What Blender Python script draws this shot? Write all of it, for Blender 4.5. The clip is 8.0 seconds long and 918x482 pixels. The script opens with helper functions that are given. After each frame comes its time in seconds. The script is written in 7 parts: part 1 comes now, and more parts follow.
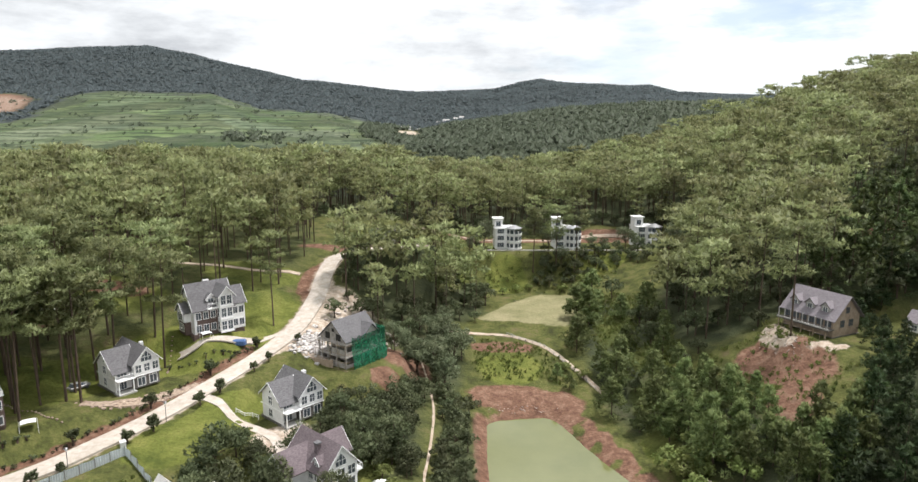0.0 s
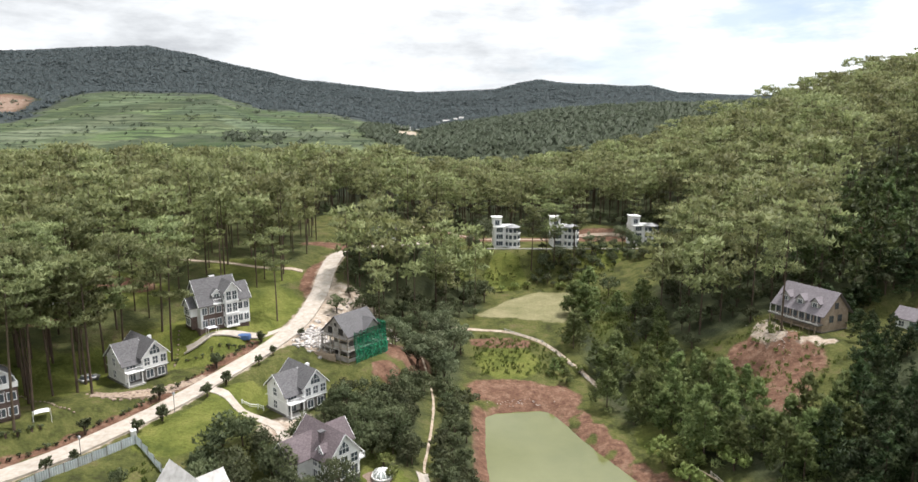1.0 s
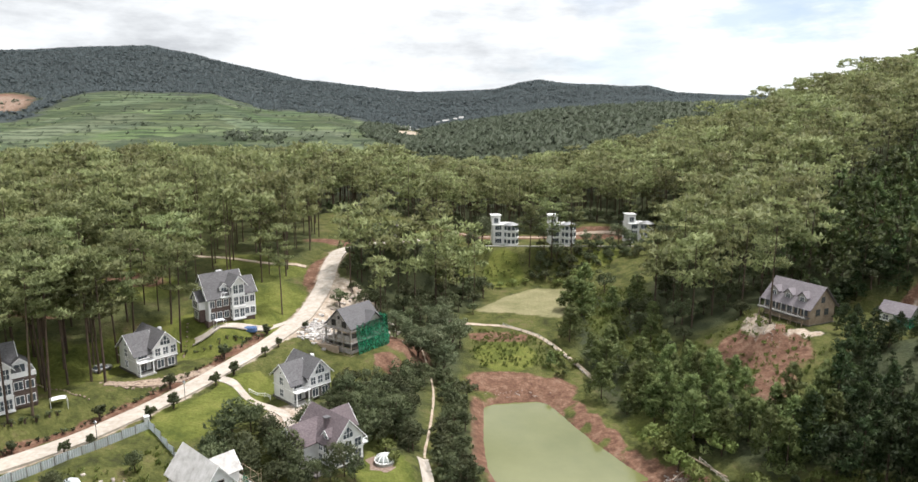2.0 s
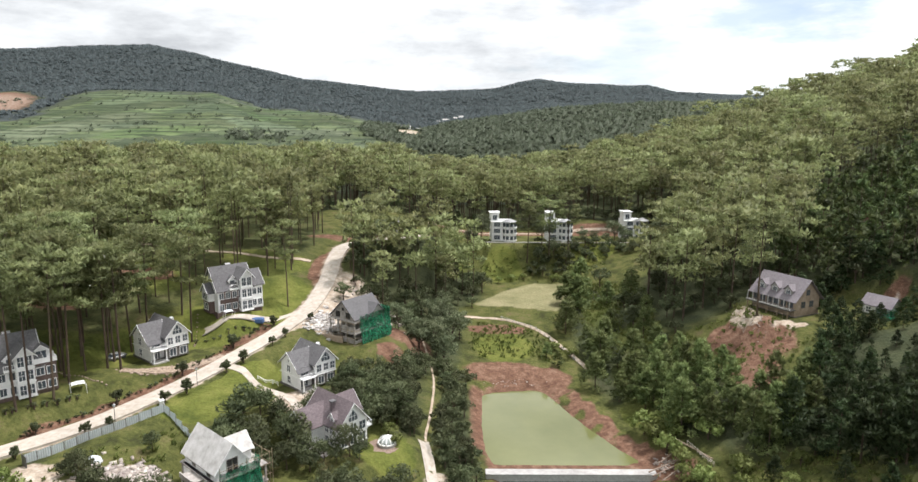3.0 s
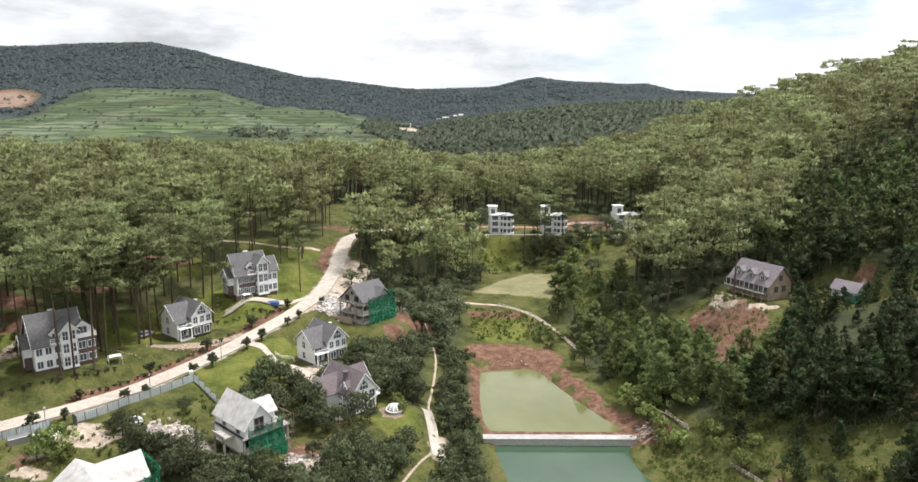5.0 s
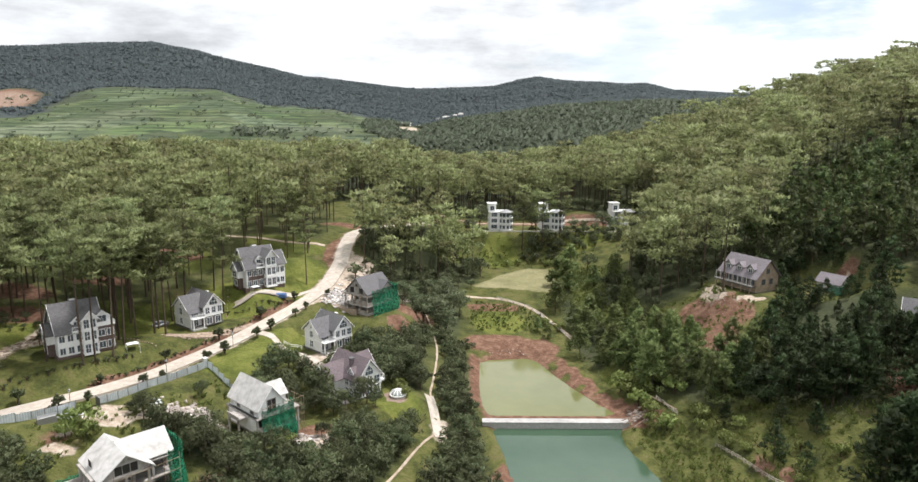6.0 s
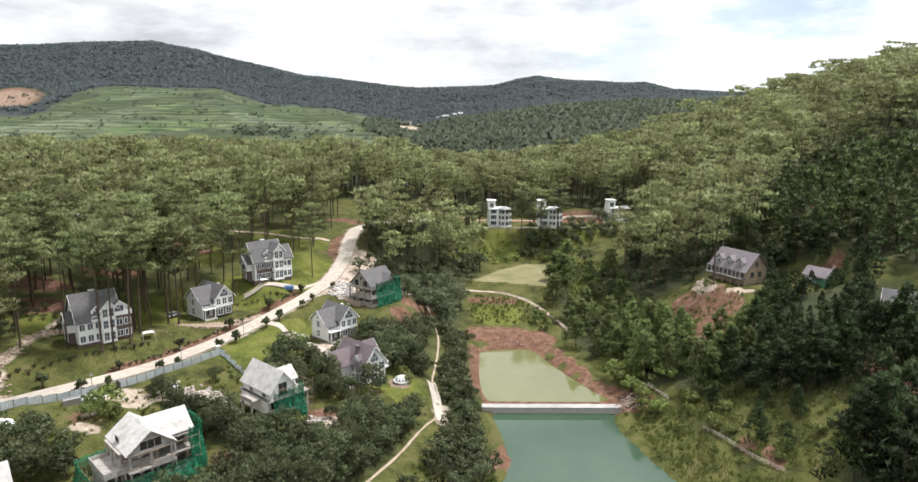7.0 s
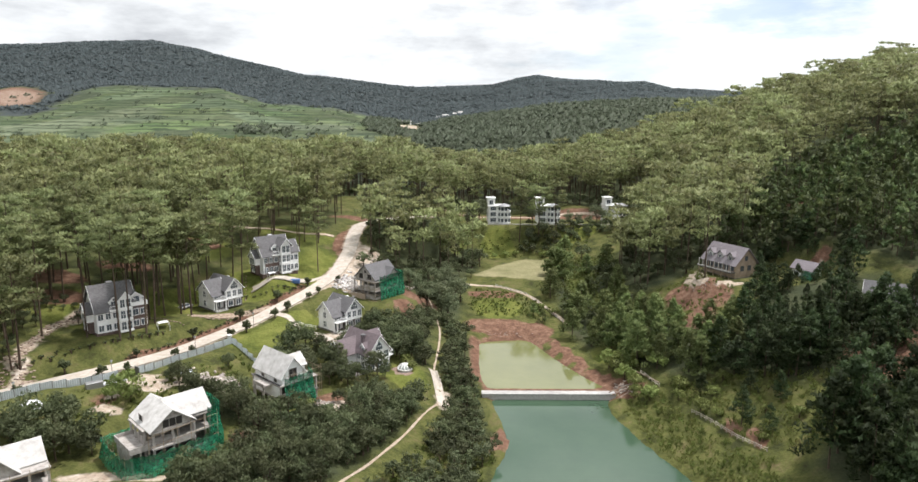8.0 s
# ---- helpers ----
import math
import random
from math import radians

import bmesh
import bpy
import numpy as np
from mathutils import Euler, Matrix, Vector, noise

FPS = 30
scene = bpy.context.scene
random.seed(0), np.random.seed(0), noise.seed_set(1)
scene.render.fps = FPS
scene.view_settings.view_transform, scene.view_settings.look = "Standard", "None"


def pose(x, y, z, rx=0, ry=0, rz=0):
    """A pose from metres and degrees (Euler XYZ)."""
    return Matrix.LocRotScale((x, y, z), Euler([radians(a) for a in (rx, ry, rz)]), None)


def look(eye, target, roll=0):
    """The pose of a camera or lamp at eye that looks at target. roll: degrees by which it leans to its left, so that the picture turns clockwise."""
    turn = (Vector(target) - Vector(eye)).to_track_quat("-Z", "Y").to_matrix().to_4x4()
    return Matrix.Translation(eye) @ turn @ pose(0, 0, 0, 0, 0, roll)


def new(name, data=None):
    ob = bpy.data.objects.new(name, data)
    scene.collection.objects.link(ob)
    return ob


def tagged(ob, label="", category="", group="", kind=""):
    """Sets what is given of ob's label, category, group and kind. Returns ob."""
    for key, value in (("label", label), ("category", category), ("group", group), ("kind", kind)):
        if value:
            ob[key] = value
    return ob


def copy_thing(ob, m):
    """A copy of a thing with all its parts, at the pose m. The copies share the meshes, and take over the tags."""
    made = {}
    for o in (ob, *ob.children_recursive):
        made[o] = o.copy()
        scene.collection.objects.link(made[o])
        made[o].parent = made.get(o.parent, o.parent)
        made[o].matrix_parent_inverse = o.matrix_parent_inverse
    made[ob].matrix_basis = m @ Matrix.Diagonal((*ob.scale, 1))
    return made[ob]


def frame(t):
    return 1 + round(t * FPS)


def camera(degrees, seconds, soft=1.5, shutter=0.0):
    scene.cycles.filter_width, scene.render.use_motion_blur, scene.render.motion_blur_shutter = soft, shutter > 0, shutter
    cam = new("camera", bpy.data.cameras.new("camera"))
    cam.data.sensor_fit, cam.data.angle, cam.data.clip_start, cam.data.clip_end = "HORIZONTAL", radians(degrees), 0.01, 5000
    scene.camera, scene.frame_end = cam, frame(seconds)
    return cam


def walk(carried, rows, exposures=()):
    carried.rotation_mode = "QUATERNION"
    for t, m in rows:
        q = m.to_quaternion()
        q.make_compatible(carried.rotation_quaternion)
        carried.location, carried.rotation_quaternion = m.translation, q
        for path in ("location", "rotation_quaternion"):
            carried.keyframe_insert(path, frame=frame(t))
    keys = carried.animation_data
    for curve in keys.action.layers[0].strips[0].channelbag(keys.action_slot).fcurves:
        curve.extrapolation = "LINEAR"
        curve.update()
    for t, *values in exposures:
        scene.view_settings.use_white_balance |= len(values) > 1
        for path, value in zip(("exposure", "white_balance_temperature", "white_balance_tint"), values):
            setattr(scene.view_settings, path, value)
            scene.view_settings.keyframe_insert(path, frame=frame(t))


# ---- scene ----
cam = camera(70.0, 8.0)
EYE, TILT, LEAN = 69.0, -10.03, 0.0
# seconds, metres right, ahead and up of the first eye, degrees of yaw, pitch and roll
ROWS = [
    (0.0, 0.000, 0.000, 0.000, 0.000, 0.000, 0.00),
    (0.5, 0.068, -1.787, -0.320, -0.007, 0.029, -0.03),
    (1.0, 0.148, -4.136, -0.792, -0.007, 0.044, -0.06),
    (1.5, 0.188, -6.606, -1.264, -0.022, 0.044, -0.09),
    (3.0, 0.336, -16.146, -2.984, -0.044, -0.037, -0.19),
    (3.5, 0.292, -19.463, -3.544, -0.059, -0.088, -0.23),
    (4.0, 0.272, -23.162, -4.224, -0.073, -0.139, -0.25),
    (4.5, 0.208, -26.621, -4.756, -0.081, -0.183, -0.27),
    (6.0, 0.016, -38.035, -6.736, -0.102, -0.286, -0.28),
    (6.5, -0.112, -41.625, -7.372, -0.110, -0.322, -0.28),
    (7.0, -0.252, -45.542, -8.064, -0.132, -0.373, -0.28),
    (7.5, -0.380, -49.154, -8.672, -0.146, -0.403, -0.27),
    (8.0, -0.544, -53.077, -9.384, -0.154, -0.439, -0.27),
]
walk(cam, [(t, pose(0, 0, EYE, TILT, LEAN, 0) @ pose(x, y, z, 90 + pitch, roll, yaw)) for t, x, y, z, yaw, pitch, roll in ROWS])


# ---- light ----
SUN = Vector((0.34, 0.12, 0.93)).normalized()
world = bpy.data.worlds.new("sky")
scene.world = world
world.use_nodes = True
wn, wl = world.node_tree.nodes, world.node_tree.links
wn.clear()
sky = wn.new("ShaderNodeTexSky")
sky.sky_type, sky.sun_disc = "NISHITA", False
sky.sun_elevation = math.asin(SUN.z)
sky.sun_rotation = math.atan2(SUN.x, SUN.y)
sky.altitude, sky.air_density, sky.dust_density = 1500, 1.0, 2.0
coords = wn.new("ShaderNodeTexCoord")
flat = wn.new("ShaderNodeVectorMath")
flat.operation = "MULTIPLY"
flat.inputs[1].default_value = (1.0, 1.0, 3.4)
wl.new(coords.outputs["Generated"], flat.inputs[0])


def sky_noise(scale, detail, rough, offset):
    m = wn.new("ShaderNodeMapping")
    m.inputs["Location"].default_value = offset
    n = wn.new("ShaderNodeTexNoise")
    n.inputs["Scale"].default_value, n.inputs["Detail"].default_value, n.inputs["Roughness"].default_value = scale, detail, rough
    wl.new(flat.outputs[0], m.inputs["Vector"])
    wl.new(m.outputs["Vector"], n.inputs["Vector"])
    return n.outputs["Fac"]


def sky_ramp(value, *stops):
    r = wn.new("ShaderNodeValToRGB")
    r.color_ramp.elements[0].position, r.color_ramp.elements[0].color = stops[0][0], (*stops[0][1], 1)
    r.color_ramp.elements[1].position, r.color_ramp.elements[1].color = stops[1][0], (*stops[1][1], 1)
    for p, c in stops[2:]:
        r.color_ramp.elements.new(p).color = (*c, 1)
    wl.new(value, r.inputs["Fac"])
    return r.outputs["Color"]


cover = sky_ramp(sky_noise(2.3, 5, 0.55, (0.35, 0.0, 0.2)), (0.26, (0.25,) * 3), (0.46, (1, 1, 1)))
body = sky_ramp(sky_noise(3.6, 7, 0.6, (1.2, 3.1, 0.4)), (0.36, (5.0, 5.2, 5.5)), (0.50, (7.45, 7.7, 7.95)), (0.62, (9.3, 9.35, 9.4)))
# the cloud layer is brighter round the sun, which stands behind it
sunward = wn.new("ShaderNodeVectorMath")
sunward.operation = "DOT_PRODUCT"
sunward.inputs[1].default_value = SUN
wl.new(coords.outputs["Generated"], sunward.inputs[0])
lit = wn.new("ShaderNodeMapRange")
lit.inputs["From Min"].default_value, lit.inputs["From Max"].default_value = 0.2, 0.95
lit.inputs["To Min"].default_value, lit.inputs["To Max"].default_value = 0.90, 1.5
wl.new(sunward.outputs["Value"], lit.inputs["Value"])
glowing = wn.new("ShaderNodeVectorMath")
glowing.operation = "SCALE"
wl.new(body, glowing.inputs[0])
wl.new(lit.outputs["Result"], glowing.inputs["Scale"])
body = glowing.outputs[0]
# a rift in the clouds, high to the right of the valley
rift = wn.new("ShaderNodeVectorMath")
rift.operation = "DISTANCE"
rift.inputs[1].default_value = (0.424, 0.894, 0.142 * 3.4)
wl.new(flat.outputs[0], rift.inputs[0])
ragged_rift = wn.new("ShaderNodeMath")
ragged_rift.operation = "MULTIPLY_ADD"
ragged_rift.inputs[1].default_value = 0.34
wl.new(sky_noise(7.0, 6, 0.6, (0.3, 0.9, 0.1)), ragged_rift.inputs[0])
wl.new(rift.outputs["Value"], ragged_rift.inputs[2])
veil = wn.new("ShaderNodeMapRange")
veil.interpolation_type = "SMOOTHSTEP"
veil.inputs["From Min"].default_value, veil.inputs["From Max"].default_value = 0.20, 0.32
veil.inputs["To Min"].default_value = 0.35
wl.new(ragged_rift.outputs[0], veil.inputs["Value"])
thin = wn.new("ShaderNodeMath")
thin.operation = "MULTIPLY"
wl.new(cover, thin.inputs[0])
wl.new(veil.outputs["Result"], thin.inputs[1])
mixer = wn.new("ShaderNodeMix")
mixer.data_type = "RGBA"
wl.new(thin.outputs[0], mixer.inputs["Factor"])
wl.new(sky.outputs["Color"], mixer.inputs["A"])
wl.new(body, mixer.inputs["B"])
back = wn.new("ShaderNodeBackground")
back.inputs["Strength"].default_value = 0.143
wl.new(mixer.outputs["Result"], back.inputs["Color"])
wl.new(back.outputs[0], wn.new("ShaderNodeOutputWorld").inputs["Surface"])

sun = new("sun", bpy.data.lights.new("sun", "SUN"))
sun.data.energy, sun.data.angle, sun.data.color = 5.0, radians(6), (1.0, 0.95, 0.94)
sun.matrix_world = look(SUN * 900, (0, 0, 0))


# ---- materials ----
def material(name, colors, scale=1.0, rough=0.8, metal=0.0, bump=0.0, bump_scale=None, per="", vary=0.0, stretch=(1, 1, 1), spec=0.3, large=0.0):
    """A surface whose colour wanders between the given colours with two sizes of noise; vary: spread of brightness from piece to piece."""
    m = bpy.data.materials.new(name)
    m.use_nodes = True
    n, l = m.node_tree.nodes, m.node_tree.links
    b = n["Principled BSDF"]
    b.inputs["Roughness"].default_value, b.inputs["Metallic"].default_value = rough, metal
    b.inputs["Specular IOR Level"].default_value = spec
    tc = n.new("ShaderNodeTexCoord")
    mp = n.new("ShaderNodeMapping")
    mp.inputs["Scale"].default_value = stretch
    l.new(tc.outputs["Object"], mp.inputs["Vector"])
    fine = n.new("ShaderNodeTexNoise")
    fine.inputs["Scale"].default_value, fine.inputs["Detail"].default_value, fine.inputs["Roughness"].default_value = scale, 8, 0.65
    l.new(mp.outputs["Vector"], fine.inputs["Vector"])
    ramp = n.new("ShaderNodeValToRGB")
    el = ramp.color_ramp.elements
    el[0].position, el[0].color = 0.33, (*colors[0], 1)
    el[1].position, el[1].color = 0.67, (*colors[-1], 1)
    for i, c in enumerate(colors[1:-1], 1):
        el.new(0.33 + 0.34 * i / (len(colors) - 1)).color = (*c, 1)
    l.new(fine.outputs["Fac"], ramp.inputs["Fac"])
    out = ramp.outputs["Color"]
    if vary or large:
        hsv = n.new("ShaderNodeHueSaturation")
        l.new(out, hsv.inputs["Color"])
        value = None
        if vary:
            if per == "tint":
                at = n.new("ShaderNodeAttribute")
                at.attribute_name = "tint"
                src = at.outputs["Fac"]
            else:
                src = n.new("ShaderNodeObjectInfo").outputs["Random"] if per == "object" else n.new("ShaderNodeNewGeometry").outputs["Random Per Island"]
            mr = n.new("ShaderNodeMapRange")
            mr.inputs["To Min"].default_value, mr.inputs["To Max"].default_value = 1 - vary, 1 + vary
            l.new(src, mr.inputs["Value"])
            value = mr.outputs["Result"]
            hue = n.new("ShaderNodeMapRange")
            hue.inputs["To Min"].default_value, hue.inputs["To Max"].default_value = 0.5 - vary * 0.05, 0.5 + vary * 0.05
            l.new(src, hue.inputs["Value"])
            l.new(hue.outputs["Result"], hsv.inputs["Hue"])
        if large:
            big = n.new("ShaderNodeTexNoise")
            big.inputs["Scale"].default_value, big.inputs["Detail"].default_value = scale * 0.09, 4
            l.new(mp.outputs["Vector"], big.inputs["Vector"])
            mr = n.new("ShaderNodeMapRange")
            mr.inputs["From Min"].default_value, mr.inputs["From Max"].default_value = 0.3, 0.7
            mr.inputs["To Min"].default_value, mr.inputs["To Max"].default_value = 1 - large, 1 + large
            l.new(big.outputs["Fac"], mr.inputs["Value"])
            if value:
                mul = n.new("ShaderNodeMath")
                mul.operation = "MULTIPLY"
                l.new(value, mul.inputs[0])
                l.new(mr.outputs["Result"], mul.inputs[1])
                value = mul.outputs[0]
            else:
                value = mr.outputs["Result"]
        l.new(value, hsv.inputs["Value"])
        out = hsv.outputs["Color"]
    l.new(out, b.inputs["Base Color"])
    if bump:
        tex = fine
        if bump_scale:
            tex = n.new("ShaderNodeTexNoise")
            tex.inputs["Scale"].default_value, tex.inputs["Detail"].default_value = bump_scale, 6
            l.new(mp.outputs["Vector"], tex.inputs["Vector"])
        bn = n.new("ShaderNodeBump")
        bn.inputs["Strength"].default_value, bn.inputs["Distance"].default_value = min(bump, 1), max(bump * 0.1, 0.02)
        l.new(tex.outputs["Fac"], bn.inputs["Height"])
        l.new(bn.outputs["Normal"], b.inputs["Normal"])
    return m


def leafy(name, colors, vary=0.3, per="object", glow=0.35, patch=0.0):
    """Foliage: the colour differs from leaf to leaf, clump to clump and tree to tree, and some light comes through the leaves."""
    m = material(name, colors, scale=0.35, rough=0.62, vary=vary, per=per, spec=0.25, large=patch)
    n, l = m.node_tree.nodes, m.node_tree.links
    b = n["Principled BSDF"]
    tr = n.new("ShaderNodeBsdfTranslucent")
    mix = n.new("ShaderNodeMixShader")
    mix.inputs["Fac"].default_value = glow
    l.new(b.inputs["Base Color"].links[0].from_socket, tr.inputs["Color"])
    l.new(b.outputs[0], mix.inputs[1])
    l.new(tr.outputs[0], mix.inputs[2])
    l.new(mix.outputs[0], n["Material Output"].inputs["Surface"])
    return m


def glass(name, color, rough=0.05):
    m = bpy.data.materials.new(name)
    m.use_nodes = True
    b = m.node_tree.nodes["Principled BSDF"]
    b.inputs["Base Color"].default_value = (*color, 1)
    b.inputs["Roughness"].default_value, b.inputs["Specular IOR Level"].default_value = rough, 0.6
    return m


M_PINE = leafy("pine_needles", [(0.095, 0.112, 0.048), (0.180, 0.208, 0.090), (0.290, 0.312, 0.140)], 0.30, glow=0.42)
M_PINE_STUFF = leafy("woodland_needles", [(0.108, 0.122, 0.054), (0.205, 0.226, 0.100), (0.328, 0.342, 0.156)], 0.34, per="tint", glow=0.46)
# dense young pines: their own deep green, with cloud shadow darkened in
M_DENSE_SHADED = leafy("dense_shaded_needles", [(0.042, 0.064, 0.024), (0.086, 0.118, 0.042), (0.165, 0.200, 0.072)], 0.34, per="tint", glow=0.42)
# young pines twice: cloud shadow painted dark, then sunlight painted yellow green
M_YOUNG_SHADED = leafy("shaded_pine_needles", [(0.024, 0.040, 0.017), (0.044, 0.067, 0.026), (0.080, 0.108, 0.041)], 0.34, glow=0.5)
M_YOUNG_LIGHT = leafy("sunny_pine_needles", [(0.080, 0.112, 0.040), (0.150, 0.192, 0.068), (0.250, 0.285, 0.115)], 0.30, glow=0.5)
# broad leaves again, lightened and greyed to paint haze over the valley trees
M_LEAF_HAZED = leafy("hazed_leaves", [(0.085, 0.105, 0.058), (0.140, 0.165, 0.090), (0.210, 0.235, 0.135)], 0.28, glow=0.45)
M_LEAF = leafy("broad_leaves", [(0.058, 0.073, 0.036), (0.100, 0.118, 0.057), (0.160, 0.176, 0.090)], 0.28, glow=0.45)
M_SCRUB = leafy("scrub_leaves", [(0.058, 0.073, 0.036), (0.100, 0.118, 0.057), (0.160, 0.176, 0.090)], 0.34, per="tint", glow=0.45)
M_LIGHT_LEAF = leafy("light_leaves", [(0.11, 0.145, 0.042), (0.19, 0.23, 0.07), (0.30, 0.32, 0.125)], 0.25)
M_WEED = leafy("weeds", [(0.08, 0.105, 0.03), (0.14, 0.17, 0.045), (0.22, 0.22, 0.08)], 0.3, per="island")
M_BARK = material("bark", [(0.055, 0.04, 0.03), (0.12, 0.085, 0.06)], 3, 0.9, bump=0.5, stretch=(1, 1, 0.2), vary=0.25, per="object")
M_WHITE = material("white_render", [(0.68, 0.68, 0.67), (0.79, 0.79, 0.78), (0.84, 0.84, 0.83)], 0.9, 0.75, bump=0.15, bump_scale=20, large=0.06)
M_TRIM = material("white_paint", [(0.78, 0.78, 0.77), (0.85, 0.85, 0.84)], 2, 0.5)
M_STONE = material("dark_stone", [(0.07, 0.065, 0.06), (0.13, 0.12, 0.11), (0.2, 0.185, 0.17)], 3.5, 0.85, bump=0.6)
M_BRICK = material("brown_brick", [(0.070, 0.050, 0.044), (0.112, 0.078, 0.067), (0.155, 0.116, 0.10)], 4.5, 0.85, bump=0.4)
M_ROOF = material("grey_shingles", [(0.075, 0.072, 0.075), (0.115, 0.112, 0.115), (0.165, 0.162, 0.165)], 2.4, 0.8, bump=0.5, large=0.1, stretch=(1, 1, 3))
M_ROOF_MAUVE = material("mauve_shingles", [(0.095, 0.076, 0.082), (0.135, 0.108, 0.114), (0.185, 0.155, 0.16)], 2.4, 0.8, bump=0.5, large=0.12, stretch=(1, 1, 3))
M_ROOF_PALE = material("pale_mauve_shingles", [(0.14, 0.125, 0.135), (0.19, 0.17, 0.182), (0.25, 0.23, 0.24)], 2.0, 0.7, bump=0.4, large=0.12, stretch=(1, 1, 3))
M_ROOF_WHITE = material("white_roof_sheet", [(0.34, 0.325, 0.305), (0.45, 0.44, 0.42), (0.54, 0.53, 0.515)], 0.7, 0.7, bump=0.2, large=0.12)
M_CONCRETE = material("raw_concrete", [(0.22, 0.20, 0.185), (0.34, 0.315, 0.29), (0.42, 0.40, 0.37)], 1.1, 0.9, bump=0.35, large=0.15)
M_ROAD = material("pale_concrete_road", [(0.35, 0.305, 0.25), (0.42, 0.375, 0.32), (0.50, 0.455, 0.40)], 0.8, 0.9, bump=0.2, large=0.12)
M_DIRT = material("pale_dirt", [(0.27, 0.205, 0.15), (0.37, 0.30, 0.23), (0.47, 0.40, 0.33)], 0.9, 0.95, bump=0.5, large=0.18)
M_STEP = material("path_stones", [(0.17, 0.12, 0.09), (0.26, 0.195, 0.15), (0.37, 0.30, 0.245)], 2.0, 0.9, bump=0.5, vary=0.2, per="object")
M_NET = material("green_net", [(0.010, 0.13, 0.066), (0.018, 0.19, 0.098), (0.04, 0.26, 0.145)], 1.3, 0.7, bump=0.8, bump_scale=2.5, large=0.25)
net_nodes, net_links = M_NET.node_tree.nodes, M_NET.node_tree.links
net_mix, net_clear = net_nodes.new("ShaderNodeMixShader"), net_nodes.new("ShaderNodeBsdfTransparent")
net_mix.inputs["Fac"].default_value = 0.3
net_links.new(net_nodes["Principled BSDF"].outputs[0], net_mix.inputs[1])
net_links.new(net_clear.outputs[0], net_mix.inputs[2])
net_links.new(net_mix.outputs[0], net_nodes["Material Output"].inputs["Surface"])
M_HOARD = material("blue_grey_sheet", [(0.60, 0.65, 0.68), (0.74, 0.78, 0.80)], 1.2, 0.5, vary=0.08, per="object")
M_TANWALL = material("tan_render", [(0.26, 0.195, 0.145), (0.34, 0.265, 0.20), (0.42, 0.34, 0.27)], 0.8, 0.9, bump=0.3, large=0.15)
M_TIMBER = material("scaffold_timber", [(0.20, 0.15, 0.10), (0.34, 0.27, 0.19)], 3, 0.9)
M_RUBBLE = material("rubble", [(0.27, 0.225, 0.19), (0.38, 0.335, 0.30), (0.52, 0.48, 0.445)], 0.8, 0.95, vary=0.3, per="island")
M_PALE_RUBBLE = material("pale_rubble", [(0.36, 0.335, 0.31), (0.48, 0.455, 0.43), (0.60, 0.58, 0.56)], 0.8, 0.95, vary=0.25, per="island")
M_PANE = glass("window_glass", (0.075, 0.09, 0.105))
# near-black colour that paints the shade inside unglazed openings
M_OPENING_SHADE = material("opening_shade", [(0.025, 0.023, 0.021), (0.045, 0.042, 0.038)], 1.5, 0.95)
M_DOME = glass("dome_glass", (0.30, 0.33, 0.31), 0.25)
M_BLUE = material("blue_tarp", [(0.05, 0.10, 0.22), (0.09, 0.16, 0.33)], 2, 0.5, bump=0.5)
M_SHEET = material("white_sheet", [(0.66, 0.68, 0.71), (0.80, 0.82, 0.84)], 1.5, 0.5, bump=0.4)
M_METAL = material("grey_metal", [(0.25, 0.25, 0.25), (0.36, 0.36, 0.36)], 5, 0.45, metal=0.6)
M_CARDARK = material("dark_car_paint", [(0.06, 0.06, 0.065), (0.09, 0.09, 0.095)], 2, 0.3, spec=0.5)
# far woods: distance haze is painted in as a lighter, bluish tone
M_FARWOOD_HAZED = leafy("hazed_mountain_woods", [(0.092, 0.114, 0.118), (0.106, 0.129, 0.132), (0.120, 0.144, 0.146)], 0.04, per="island", glow=0.6)
# hillside woods: haze put into the green as a paler, greyer tone
M_MIDWOOD_HAZED = leafy("hazed_hillside_woods", [(0.085, 0.105, 0.072), (0.112, 0.135, 0.092), (0.145, 0.168, 0.116)], 0.14, per="island", glow=0.45)
M_DAMTOP = material("pale_concrete", [(0.28, 0.27, 0.255), (0.36, 0.35, 0.335), (0.43, 0.42, 0.405)], 0.7, 0.85, bump=0.3, large=0.15)
M_GREY = material("grey_stone", [(0.30, 0.29, 0.27), (0.45, 0.44, 0.42)], 1.5, 0.85, bump=0.4)


